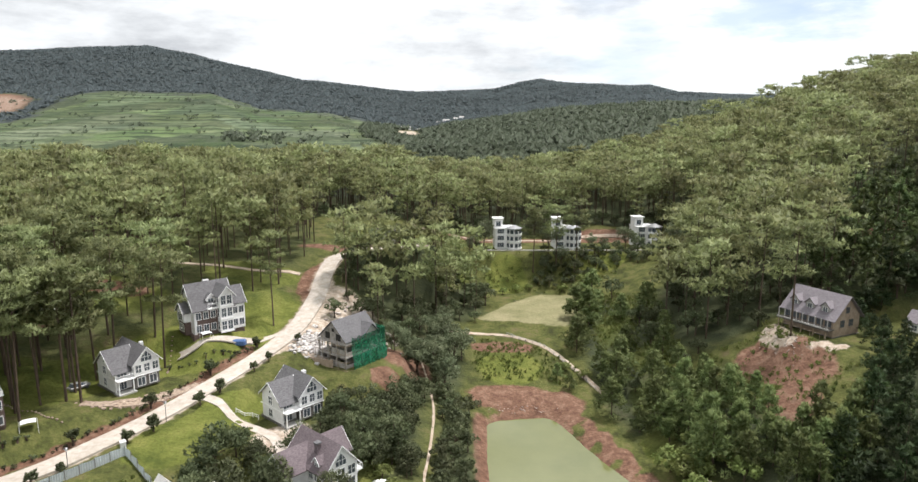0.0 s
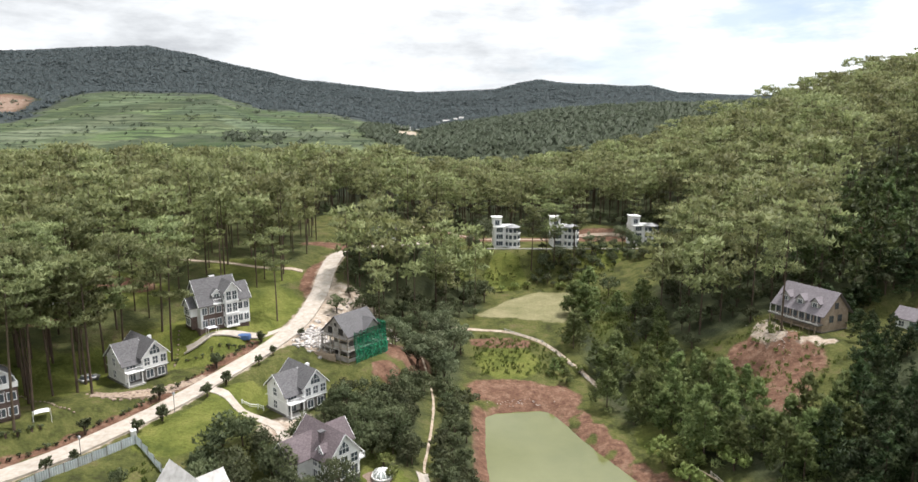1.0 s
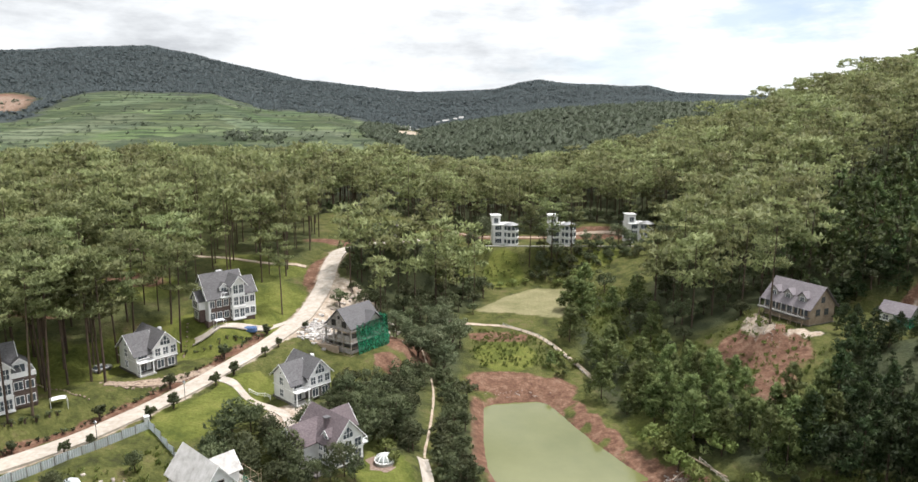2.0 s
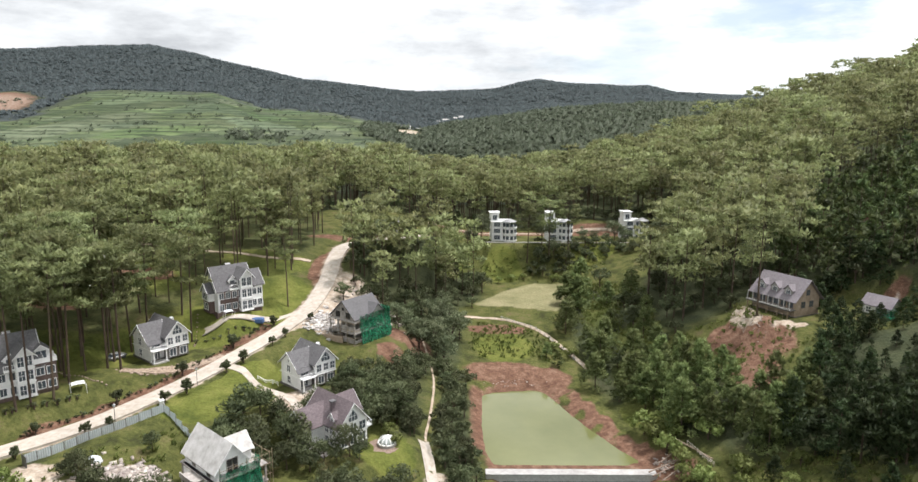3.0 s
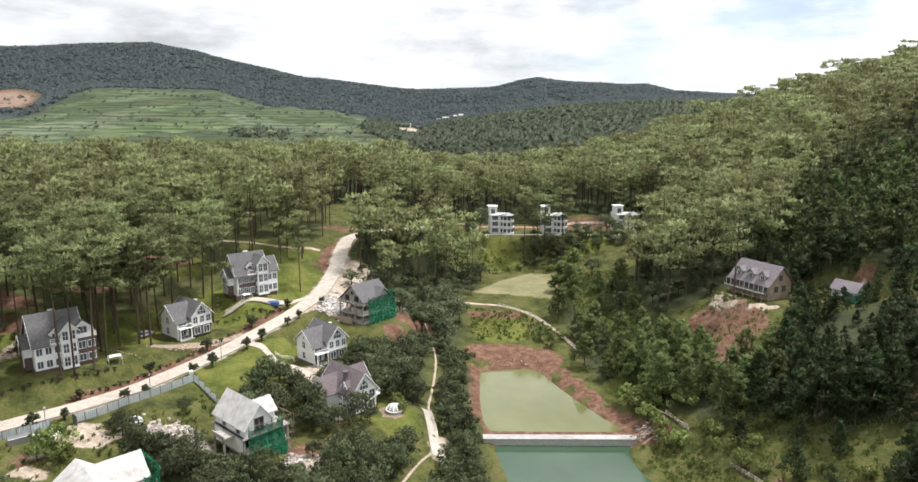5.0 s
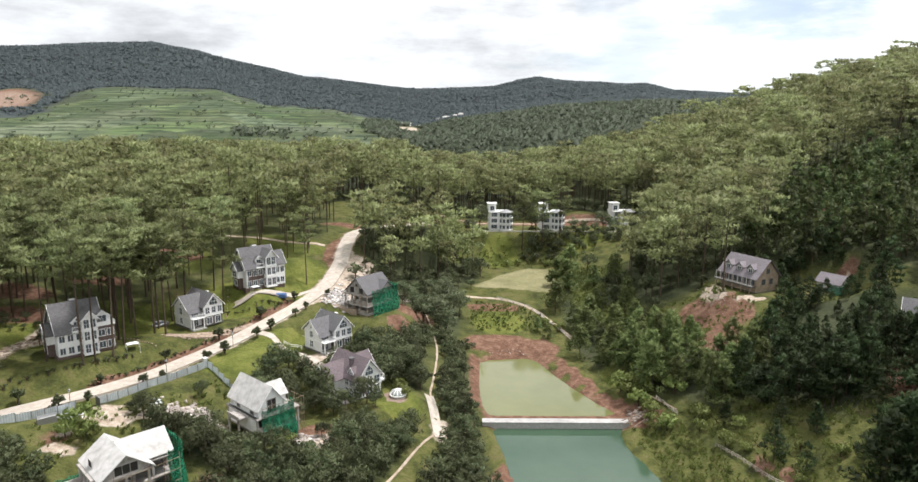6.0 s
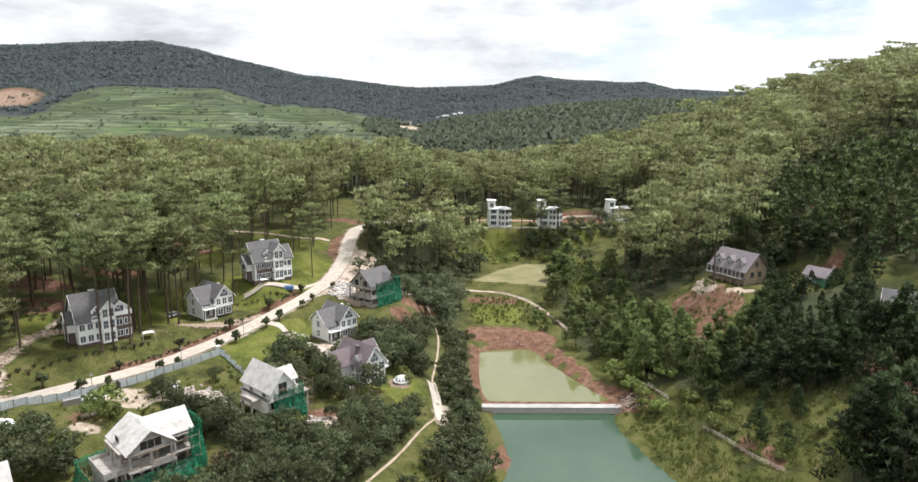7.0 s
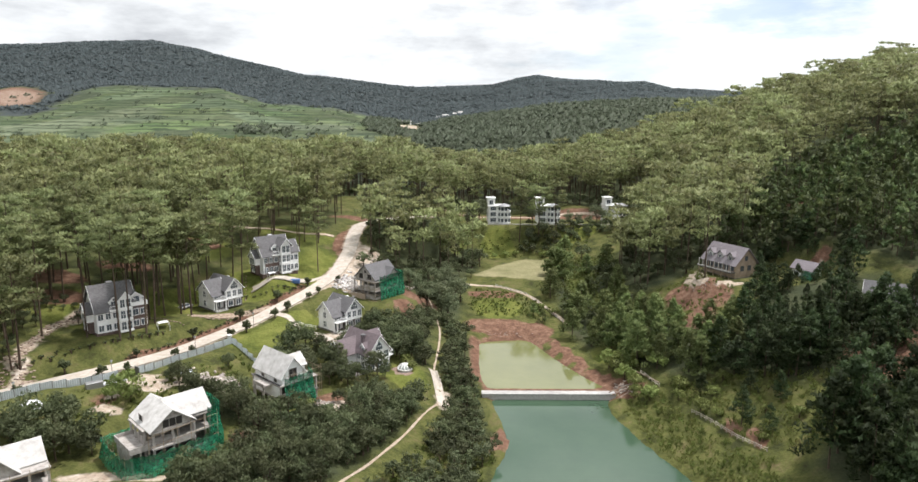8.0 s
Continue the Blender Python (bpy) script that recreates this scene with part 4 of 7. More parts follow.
def rail(parent, a, b, h=0.95, mat=None, step=0.35, name="railing"):
    """A railing between two points of a house: top and foot rail and balusters."""
    a, b = Vector(a), Vector(b)
    top = part(name, bar(bmesh.new(), a + Vector((0, 0, h)), b + Vector((0, 0, h)), 0.05, 4), mat or M_TRIM, parent)
    part("foot_rail", bar(bmesh.new(), a + Vector((0, 0, 0.12)), b + Vector((0, 0, 0.12)), 0.03, 4), mat or M_TRIM, top)
    n = max(2, int((b - a).length / step))
    for i in range(n + 1):
        p = a.lerp(b, i / n)
        part("baluster", bar(bmesh.new(), p, p + Vector((0, 0, h)), 0.028 if 0 < i < n else 0.06, 4), mat or M_TRIM, top)
    return top


def corner_pose(x, y, z, yaw):
    return pose(x, y, z, 0, 0, yaw)


def small_villa(x, y, z, yaw, w, d, roof, label):
    """Two storeys on a stone base: a ridge along the front, a wide cross gable, a porch with a balcony beside it."""
    h = thing("house", corner_pose(x, y, z, yaw), label, "house", "villas on the slope")
    part("foundation", boxes((-0.1, w + 0.1, -0.1, d + 0.1, -2.2, 0.35), bevel=0.04), M_STONE, h)
    g0, g1 = w * 0.40, w + 0.05
    gable(h, "wall", 0, g0 + 1.2, 0.4, d * 0.92, 0.3, 5.3, d * 0.37, "x", M_WHITE, roof)
    gable(h, "front_wall", g0, g1, -1.5, d + 0.4, 2.95, 5.8, (g1 - g0) * 0.54, "y", M_WHITE, roof, roof_name="front_roof")
    part("rear_wall", boxes((g0 + 0.1, g1 - 0.06, 0.4, d + 0.3, 0.3, 2.95)), M_WHITE, h)
    part("ground_floor", boxes((g0 + 0.15, g1 - 0.1, -1.35, 0.4, 0.3, 2.95)), M_STONE, h, "dark stone faced ground floor")
    slope = 0.86
    slab_roof(h, [(-0.55, 0.0, 5.12), (g0 + 0.1, 0.0, 5.12), (g0 + 0.1, -0.9, 5.12 - slope), (-0.55, -0.9, 5.12 - slope)], 0.16, "eave_roof", roof)
    part("cheek_wall", boxes((0, 0.2, -0.7, 0.4, 0.3, 4.4)), M_WHITE, h)
    # porch
    part("porch_roof", boxes((-0.1, g0 - 0.02, -2.1, 0.4, 2.85, 3.05), bevel=0.03), M_TRIM, h)
    for px in (0.15, g0 - 0.4):
        part("post", boxes((px - 0.12, px + 0.12, -1.95, -1.7, 0.2, 2.85), bevel=0.02), M_TRIM, h)
    part("porch_floor", boxes((-0.1, g0 + 0.1, -2.1, 0.4, -1.6, 0.2)), M_GREY, h)
    rail(h, (0, -2.0, 3.05), (g0 - 0.1, -2.0, 3.05))
    window(h, "f", 0.4, g0 * 0.52, 3.1, g0 * 0.55, 1.9, 3, 1, name="balcony_door")
    window(h, "f", 0.4, g0 * 0.5, 0.4, g0 * 0.5, 2.1, 3, 1, name="front_door")
    n = 3
    for i in range(n):
        c = g0 + (g1 - g0) * (i + 0.5) / n
        window(h, "f", -1.5, c, 3.6, (g1 - g0) / n * 0.66, 1.6, 2, 2)
    for i in range(2):
        c = g0 + (g1 - g0) * (0.27 + 0.46 * i)
        window(h, "f", -1.35, c, 0.75, 1.5, 1.7, 2, 1)
    peak_window(h, "f", -1.5, (g0 + g1) / 2, 5.75, (g1 - g0) * 0.42, 2.2)
    # left gable end
    for zz in (0.9, 3.5):
        window(h, "l", 0, d * 0.5, zz, 1.3, 1.6, 2, 2)
    window(h, "l", 0, d * 0.5, 5.8, 0.6, 0.6, 1, 1, name="attic_window")
    window(h, "r", w, d * 0.72, 3.6, 1.4, 1.5, 2, 2)
    window(h, "r", w + 0.05, -0.3, 3.6, 1.0, 1.5, 1, 2)
    part("chimney", boxes((g1 - 1.2, g1 - 0.5, d * 0.5, d * 0.5 + 0.7, 5.8, 8.2), bevel=0.03), M_WHITE, h)
    part("string_course", boxes((g0 - 0.06, g1 + 0.08, -1.6, -1.5, 2.85, 3.05)), M_TRIM, h)
    part("string_course", boxes((-0.08, -0.0, 0.5, d - 0.1, 2.9, 3.05)), M_TRIM, h)
    return h


def dormered_villa(x, y, z, yaw, label):
    """Two storeys under one broad roof whose slope faces sideways: a front gable, a lower gabled wing, a dormer and a chimney."""
    h = thing("house", corner_pose(x, y, z, yaw), label, "house", "villas on the slope")
    w, d, roof = 10.4, 9.4, M_ROOF_MAUVE
    part("foundation", boxes((-0.1, w + 0.1, -1.4, d + 0.1, -2.4, 0.35), bevel=0.04), M_STONE, h)
    gable(h, "wall", 3.6, w, -1.4, d, 0.3, 5.0, 3.9, "y", M_WHITE, roof)
    gable(h, "wing_wall", -0.6, 5.8, 3.4, 9.0, 0.3, 4.7, 2.8, "x", M_WHITE, roof, roof_name="wing_roof")
    gable(h, "right_wall", 7.0, 12.0, 3.0, 8.2, 0.3, 5.2, 2.9, "x", M_WHITE, roof, roof_name="right_roof")
    gable(h, "dormer_wall", 3.9, 6.2, 0.2, 1.8, 4.9, 6.2, 0.9, "x", M_WHITE, roof, roof_name="dormer_roof", over=0.3)
    window(h, "l", 3.9, 1.0, 5.1, 0.8, 1.0, 2, 1)
    part("chimney", boxes((4.9, 5.7, 2.3, 3.1, 5.5, 8.6)), roof, h)
    part("chimney_cap", boxes((4.75, 5.85, 2.15, 3.25, 8.6, 8.8)), M_ROOF, h)
    for c in (4.8, 7.0, 9.2):
        window(h, "f", -1.4, c, 3.0, 1.5, 1.7, 2, 2)
        window(h, "f", -1.4, c, 0.6, 1.4, 1.8, 2, 1)
    peak_window(h, "f", -1.4, 7.0, 5.3, 2.2, 2.3)
    for c in (5.0, 7.4):
        window(h, "l", -0.6, c, 2.9, 1.2, 1.5, 2, 2)
        window(h, "l", -0.6, c, 0.6, 1.2, 1.5, 2, 2)
    window(h, "l", -0.6, 6.2, 5.1, 0.8, 0.9, 1, 1)
    for c, zz in ((0.8, 0.7), (2.4, 0.7), (0.8, 2.95), (2.4, 2.95)):
        window(h, "l", 3.6, c, zz, 1.1, 1.5, 2, 2)
    for c in (4.4, 6.8):
        window(h, "r", 12.0, c, 3.0, 1.3, 1.5, 2, 2)
    part("balcony", boxes((w, w + 1.4, -1.2, 2.6, 2.7, 2.95)), M_TRIM, h)
    rail(h, (w + 1.35, -1.2, 2.95), (w + 1.35, 2.6, 2.95))
    rail(h, (w + 0.05, -1.2, 2.95), (w + 1.35, -1.2, 2.95))
    part("string_course", boxes((3.5, w + 0.1, -1.5, -1.4, 2.6, 2.8)), M_TRIM, h)
    return h


def large_villa(x, y, z, yaw, w, d, label, brick, tall=1.0):
    """Three storeys: a steep main roof along the front, a glazed bay tower under its own gable, and a wing beyond it. brick: the front wall left of the bay is brick."""
    h = thing("house", corner_pose(x, y, z, yaw) @ Matrix.Diagonal((1, 1, tall, 1)), label, "house", "villas on the slope")
    b0, b1 = (w * 0.48, w * 0.74) if brick else (w * 0.43, w * 0.68)
    part("foundation", boxes((-0.1, w + 0.1, -0.1, d + 0.1, -2.5, 0.5), bevel=0.04), M_BRICK, h)
    gable(h, "wall", 0.3, w * 0.8, 0.2, d, 0.4, 5.7, d * 0.56, "x", M_WHITE, M_ROOF)
    if brick:
        part("brick_front", boxes((0.9, b0 - 0.02, 0.06, 0.2, 0.5, 5.6)), M_BRICK, h, "brown brick front wall")
    # low gabled end bay
    gable(h, "end_wall", -1.3, 1.2, d * 0.28, d * 0.78, 2.9, 5.0, d * 0.22, "x", M_WHITE, M_ROOF, roof_name="end_roof", over=0.4)
    part("end_base", boxes((-1.1, 0.35, d * 0.3, d * 0.76, 0.2, 2.9)), M_BRICK, h)
    for zz in (0.9, 3.2):
        window(h, "l", -1.3 if zz > 2 else -1.1, d * 0.53, zz, d * 0.3, 1.5, 3, 1)
    # bay tower
    gable(h, "bay_wall", b0, b1, -1.5, d * 0.6, 0.3, 8.2, (b1 - b0) * 0.5, "y", M_WHITE, M_ROOF, roof_name="bay_roof", over=0.65)
    for zz in (0.8, 3.5, 6.1):
        for i in range(2):
            window(h, "f", -1.5, b0 + (b1 - b0) * (0.27 + 0.46 * i), zz, (b1 - b0) * 0.36, 1.8, 2, 2)
        window(h, "r", b1, -0.5, zz, 1.2, 1.8, 2, 2)
        window(h, "l", b0, -0.6, zz, 0.9, 1.8, 1, 2)
        part("bay_band", boxes((b0 - 0.12, b1 + 0.12, -1.72, -1.52, zz - 0.55, zz - 0.22), bevel=0.03), M_TRIM, h)
    # windows beside the bay, and a dormer with a balcony over them
    for zz in (0.9, 3.5):
        for i in range(3):
            window(h, "f", 0.06 if brick else 0.2, w * (0.1 + 0.145 * i), zz, w * 0.095, 1.4, 2, 1)
    gable(h, "dormer_wall", w * 0.30, w * 0.47, 0.9, d * 0.5, 5.6, 7.4, w * 0.07, "y", M_WHITE, M_ROOF, roof_name="dormer_roof", over=0.35)
    window(h, "f", 0.9, w * 0.385, 5.9, w * 0.1, 1.4, 2, 1)
    part("balcony", boxes((w * 0.27, b0 - 0.05, -0.9, 0.2, 5.35, 5.6)), M_TRIM, h)
    rail(h, (w * 0.27, -0.85, 5.6), (b0 - 0.1, -0.85, 5.6))
    # wing beyond the bay
    c0, c1 = b1 + 0.02, w * 1.02
    part("right_wall", boxes((c0, c1, -0.3, d * 0.66, 0.3, 5.7)), M_WHITE if brick else M_BRICK, h)
    for zz in (0.9, 3.5):
        for i in range(2):
            window(h, "f", -0.3, c0 + (c1 - c0) * (0.28 + 0.46 * i), zz, (c1 - c0) * 0.34, 1.4, 2, 1)
        window(h, "r", c1, d * 0.25, zz, 1.3, 1.4, 2, 1)
    if brick:
        gable(h, "right_gable", c0 + 0.2, c1 + 0.02, -0.28, d * 0.64, 5.6, 5.9, d * 0.36, "x", M_WHITE, M_ROOF, roof_name="right_roof", over=0.45)
    else:
        deck = part("roof_terrace", boxes((c0 - 0.05, c1 + 0.15, -0.5, d * 0.66, 5.7, 5.9)), M_TRIM, h)
        part("parapet", boxes((c0, c1 + 0.1, -0.45, -0.3, 5.9, 6.6)), M_TRIM, deck)
        part("parapet", boxes((c1 - 0.05, c1 + 0.1, -0.3, d * 0.66, 5.9, 6.6)), M_TRIM, deck)
        gable(h, "attic_wall", c0 + 0.1, c1 - 0.5, 1.2, d * 0.66, 5.9, 7.3, w * 0.11, "y", M_WHITE, M_ROOF, roof_name="attic_roof", over=0.4)
        window(h, "f", 1.2, (c0 + c1) / 2 - 0.2, 6.1, (c1 - c0) * 0.45, 1.5, 2, 1)
    bm = bmesh.new()
    bmesh.ops.create_cone(bm, cap_ends=True, segments=14, radius1=0.45, radius2=0.45, depth=1.4, matrix=Matrix.Translation((w * 0.44, d * 0.62, 5.7 + d * 0.56)) @ pose(0, 0, 0, 0, 90, 0))
    tank = part("water_tank", bm, M_METAL, h)
    part("tank_stand", boxes((w * 0.44 - 0.6, w * 0.44 + 0.6, d * 0.62 - 0.3, d * 0.62 + 0.3, 4.2 + d * 0.56, 5.4 + d * 0.56)), M_METAL, tank)
    return h


def canopy(x, y, z, yaw, length=3.6):
    """An arched white carport roof on thin posts."""
    h = thing("carport", corner_pose(x, y, z, yaw), "small arched white carport beside the house", "carport")
    bm = bmesh.new()
    n = 8
    rows = []
    for i in range(n + 1):
        a = math.pi * (0.25 + 0.5 * i / n)
        px, pz = length / 2 - math.cos(a) * length / 2, 1.35 + 0.4 * math.sin(a)
        rows.append([bm.verts.new((px, yy, pz + dz)) for yy in (0, 1.9) for dz in (0, 0.06)])
    for a, b in zip(rows, rows[1:]):
        for i, j in ((0, 2), (3, 1), (1, 0), (2, 3)):
            bm.faces.new((a[i], a[j], b[j], b[i]))
    bmesh.ops.recalc_face_normals(bm, faces=bm.faces)
    part("roof", bm, M_SHEET, h)
    for px in (0.3, length - 0.3):
        for py in (0.1, 1.8):
            part("post", bar(bmesh.new(), (px, py, -0.6), (px, py, 1.66), 0.045), M_TRIM, h)
    return h


small_villa(-34.8, 120.2, 10.9, 47, 8.9, 7.2, M_ROOF, "white two-storey villa with grey shingle roof and front gable")
dormered_villa(-25.8, 98.4, 7.0, 47, "white villa with mauve shingle roof half hidden by trees")
small_villa(-69.7, 125.4, 15.3, 51, 8.7, 7.8, M_ROOF, "white two-storey villa with dark grey roof on the lawn")
large_villa(-60.9, 144.8, 20.7, 43, 12.0, 8.0, "three-storey white villa with brown brick wing and glazed bay", True, 1.15)
large_villa(-88.6, 99.9, 16.3, 44, 11.8, 9.2, "three-storey white villa with brick base under tall pines", False, 1.08)
canopy(-58.6, 143.0, 20.3, 40, 3.0)
canopy(-77.2, 107.0, 15.6, 35, 3.4)


def net(h, line, z0, z1, seed=1, name="safety_net"):
    """A hanging scaffold net with folds, gathered between its ties."""
    r = random.Random(seed)
    bm = bmesh.new()
    cols = []
    for (ax, ay), (bx, by) in zip(line, line[1:]):
        n = max(2, int(math.hypot(bx - ax, by - ay) / 0.45))
        nx, ny = (by - ay), -(bx - ax)
        k = math.hypot(nx, ny)
        for i in range(n + (1 if (bx, by) == line[-1] else 0)):
            t = i / n
            col = []
            sag = 0.5 * abs(math.sin(t * math.pi * 3)) * r.uniform(0.4, 1)
            for j in range(9):
                v = j / 8
                o = 0.16 * math.sin(i * 1.7 + j * 0.5) + r.uniform(-0.07, 0.07) + 0.25 * math.sin(v * 6.3)
                col.append(bm.verts.new((ax + (bx - ax) * t + nx / k * o, ay + (by - ay) * t + ny / k * o, z0 + (z1 - sag - z0) * v)))
            cols.append(col)
    for a, b in zip(cols, cols[1:]):
        for j in range(8):
            f = bm.faces.new((a[j], b[j], b[j + 1], a[j + 1]))
            f.smooth = True
    bmesh.ops.solidify(bm, geom=bm.faces[:], thickness=0.02)
    return part(name, bm, M_NET, h, "creased green mesh netting")


def scaffold(h, line, z0, z1, out=0.8):
    """Poles and ledgers along a line of the plan."""
    for (ax, ay), (bx, by) in zip(line, line[1:]):
        n = max(1, int(math.hypot(bx - ax, by - ay) / 2.2))
        for i in range(n + 1):
            t = i / n
            part("pole", bar(bmesh.new(), (ax + (bx - ax) * t, ay + (by - ay) * t, z0), (ax + (bx - ax) * t, ay + (by - ay) * t, z1), 0.05, 5), M_TIMBER, h)
        for k in range(1, int((z1 - z0) / 1.9) + 1):
            part("ledger", bar(bmesh.new(), (ax, ay, z0 + 1.9 * k), (bx, by, z0 + 1.9 * k), 0.045, 5), M_TIMBER, h)


def frame_house(x, y, z, yaw, w, d, floors, label, bays=(4, 3)):
    """The raw concrete frame of a house: columns, floor slabs, upstand beams, part-height walls."""
    h = thing("unfinished_house", corner_pose(x, y, z, yaw), label, "house", "houses under construction")
    part("foundation", boxes((-0.3, w + 0.3, -0.3, d + 0.3, -3, 0.2)), M_CONCRETE, h)
    for f in range(floors):
        z0 = 0.2 + 3.0 * f
        for i in range(bays[0] + 1):
            for j in range(bays[1] + 1):
                if 0 < i < bays[0] and 0 < j < bays[1]:
                    continue
                cx, cy = w * i / bays[0], d * j / bays[1]
                part("column", boxes((cx - 0.17, cx + 0.17, cy - 0.17, cy + 0.17, z0, z0 + 2.72)), M_CONCRETE, h)
        part("floor_slab", boxes((-0.35, w + 0.35, -0.35, d + 0.35, z0 + 2.72, z0 + 3.0), bevel=0.03), M_CONCRETE, h)
        part("inner_wall", boxes((w * 0.3, w * 0.3 + 0.18, 0.6, d - 0.5, z0, z0 + 2.7)), M_CONCRETE, h)
        part("inner_wall", boxes((0.7, w - 0.5, d * 0.6, d * 0.6 + 0.18, z0, z0 + 2.7)), M_CONCRETE, h)
        for row in ((0.17, w * 0.45, -0.12, 0.06, z0, z0 + 0.95), (-0.1, 0.08, 0.2, d * 0.5, z0, z0 + 1.6), (w - 0.08, w + 0.1, d * 0.3, d * 0.8, z0, z0 + 2.6)):
            part("parapet", boxes(row), M_CONCRETE, h)
    return h


# grey-roofed shell with a net on its corner, beside the road
s = frame_house(-26.0, 143.6, 13.2, 53, 10.5, 8.9, 2, "unfinished concrete villa with grey roof and green netting")
gable(s, "upper_wall", 0.3, 10.4, 0.2, 8.6, 6.2, 7.0, 3.9, "x", M_CONCRETE, M_ROOF, trim=False)
gable(s, "dormer_wall", 5.4, 10.2, -0.4, 4.5, 6.2, 7.2, 2.3, "y", M_CONCRETE, M_ROOF, roof_name="dormer_roof", trim=False)
window(s, "l", 0.3, 2.6, 6.5, 1.7, 1.7, 1, 1, M_CONCRETE, name="opening")
window(s, "l", 0.3, 6.2, 6.5, 1.7, 1.7, 1, 1, M_CONCRETE, name="opening")
window(s, "l", 0.3, 4.4, 8.4, 0.9, 0.9, 1, 1, M_CONCRETE, name="opening")
net(s, [(0.6, -1.6), (7, -1.7), (11.8, -1.4), (12.2, 2), (12.0, 7.5)], -1.2, 8.2, 5)
scaffold(s, [(-1.2, -1.2), (2.4, -1.3)], -1.5, 7)
scaffold(s, [(-1.2, 9.0), (-1.2, -1.2)], -1.5, 7.5)

# white-roofed shells down the slope
f = frame_house(-38.8, 80.6, 5.6, 48, 9.2, 11.0, 2, "unfinished white villa with steep white roof, netted front", (3, 3))
gable(f, "wall", 0.3, 6.2, 0, 10.6, 6.2, 8.2, 3.7, "y", M_WHITE, M_ROOF_WHITE, trim=True, over=0.5)
gable(f, "side_wall", 4.0, 8.4, 3.0, 7.4, 6.2, 8.4, 2.1, "x", M_WHITE, M_ROOF_WHITE, roof_name="side_roof", over=0.4)
window(f, "f", 0, 3.2, 6.8, 1.9, 2.6, 2, 2, M_CONCRETE)
window(f, "l", 0.3, 2.4, 6.5, 1.0, 1.2, 2, 2, M_CONCRETE)
window(f, "l", 0.3, 7.4, 6.5, 1.0, 1.2, 2, 2, M_CONCRETE)
part("side_wall_face", boxes((-0.2, 0.25, 0.2, 10.4, 3.2, 6.2)), M_WHITE, f)
porch = part("porch", boxes((-2.4, 0.2, 3.0, 7.2, 5.7, 6.0)), M_CONCRETE, f)
for row in ((-2.3, -2.0, 3.2, 3.5, 0, 5.7), (-2.3, -2.0, 6.6, 6.9, 0, 5.7)):
    part("column", boxes(row), M_CONCRETE, porch)
part("parapet", boxes((-2.4, -2.2, 3.0, 7.2, 6.0, 6.5)), M_CONCRETE, porch)
net(f, [(0.3, -1.3), (4, -1.4), (7.8, -1.3), (8.2, 1.2)], -0.8, 8.3, 6)
scaffold(f, [(0.5, -1.0), (10, -1.0)], -1.2, 9)
scaffold(f, [(9.6, -0.8), (9.6, 4)], -1.2, 8.6)

g = frame_house(-54.6, 51.7, 9.7, 45, 11.6, 6.4, 2, "unfinished villa with folded white roof and green netting")
gable(g, "wall", 5.0, 11.4, 0.4, 6.3, 6.2, 7.0, 2.5, "x", M_CONCRETE, M_ROOF_WHITE, trim=False, over=0.7)
gable(g, "cross_wall", 0.7, 7.7, -1.9, 7.0, 6.2, 6.6, 2.7, "y", M_CONCRETE, M_ROOF_WHITE, roof_name="cross_roof", trim=False, over=0.6)
for cx in (0.9, 4.2, 7.5):
    part("column", boxes((cx - 0.17, cx + 0.17, -1.85, -1.5, -2, 6.2)), M_CONCRETE, g)
for zz in (2.9, 5.9):
    part("bay_slab", boxes((0.5, 8.1, -2.2, -0.4, zz, zz + 0.3)), M_CONCRETE, g)
part("bay_parapet", boxes((4.4, 7.9, -2.2, -2.05, 3.2, 4.1)), M_CONCRETE, g)
window(g, "l", 0.7, 3.0, 6.3, 1.5, 1.6, 1, 1, M_CONCRETE, name="opening")
window(g, "f", -1.9, 4.2, 6.35, 3.4, 1.5, 3, 1, M_CONCRETE, name="opening")
terrace = part("terrace", boxes((-2.8, 0.5, -1.0, 6.4, 2.9, 3.3)), M_CONCRETE, g, "bare concrete terrace")
for row in ((-2.95, -2.8, -1.15, 6.5, 2.9, 4.0), (-2.8, 0.5, -1.15, -1.0, 2.9, 4.0), (-2.8, 0.5, 6.4, 6.55, 2.9, 4.0)):
    part("parapet", boxes(row), M_CONCRETE, terrace)
part("terrace_wall", boxes((-2.7, -2.5, -0.8, 6.2, -2, 2.9)), M_CONCRETE, g)
for cx in (-2.6, -1.1, 0.3):
    part("column", boxes((cx - 0.17, cx + 0.17, -0.9, -0.56, -2, 2.9)), M_CONCRETE, g)
net(g, [(1.0, 9.6), (-4.6, 9.0), (-4.8, 3.5), (-4.4, -2.2), (-0.5, -3.8), (4.5, -3.8), (9.5, -3.2), (12.6, -1.8)], -1.6, 3.4, 7)
net(g, [(10.4, -2.4), (13.2, -1.4), (13.6, 2.5), (13.2, 8.0)], -1.6, 8.0, 8)
scaffold(g, [(-0.5, -3.3), (12.2, -2.0)], -1.5, 7)
scaffold(g, [(-4.1, -2.0), (-4.2, 8.6)], -1.5, 3.6)

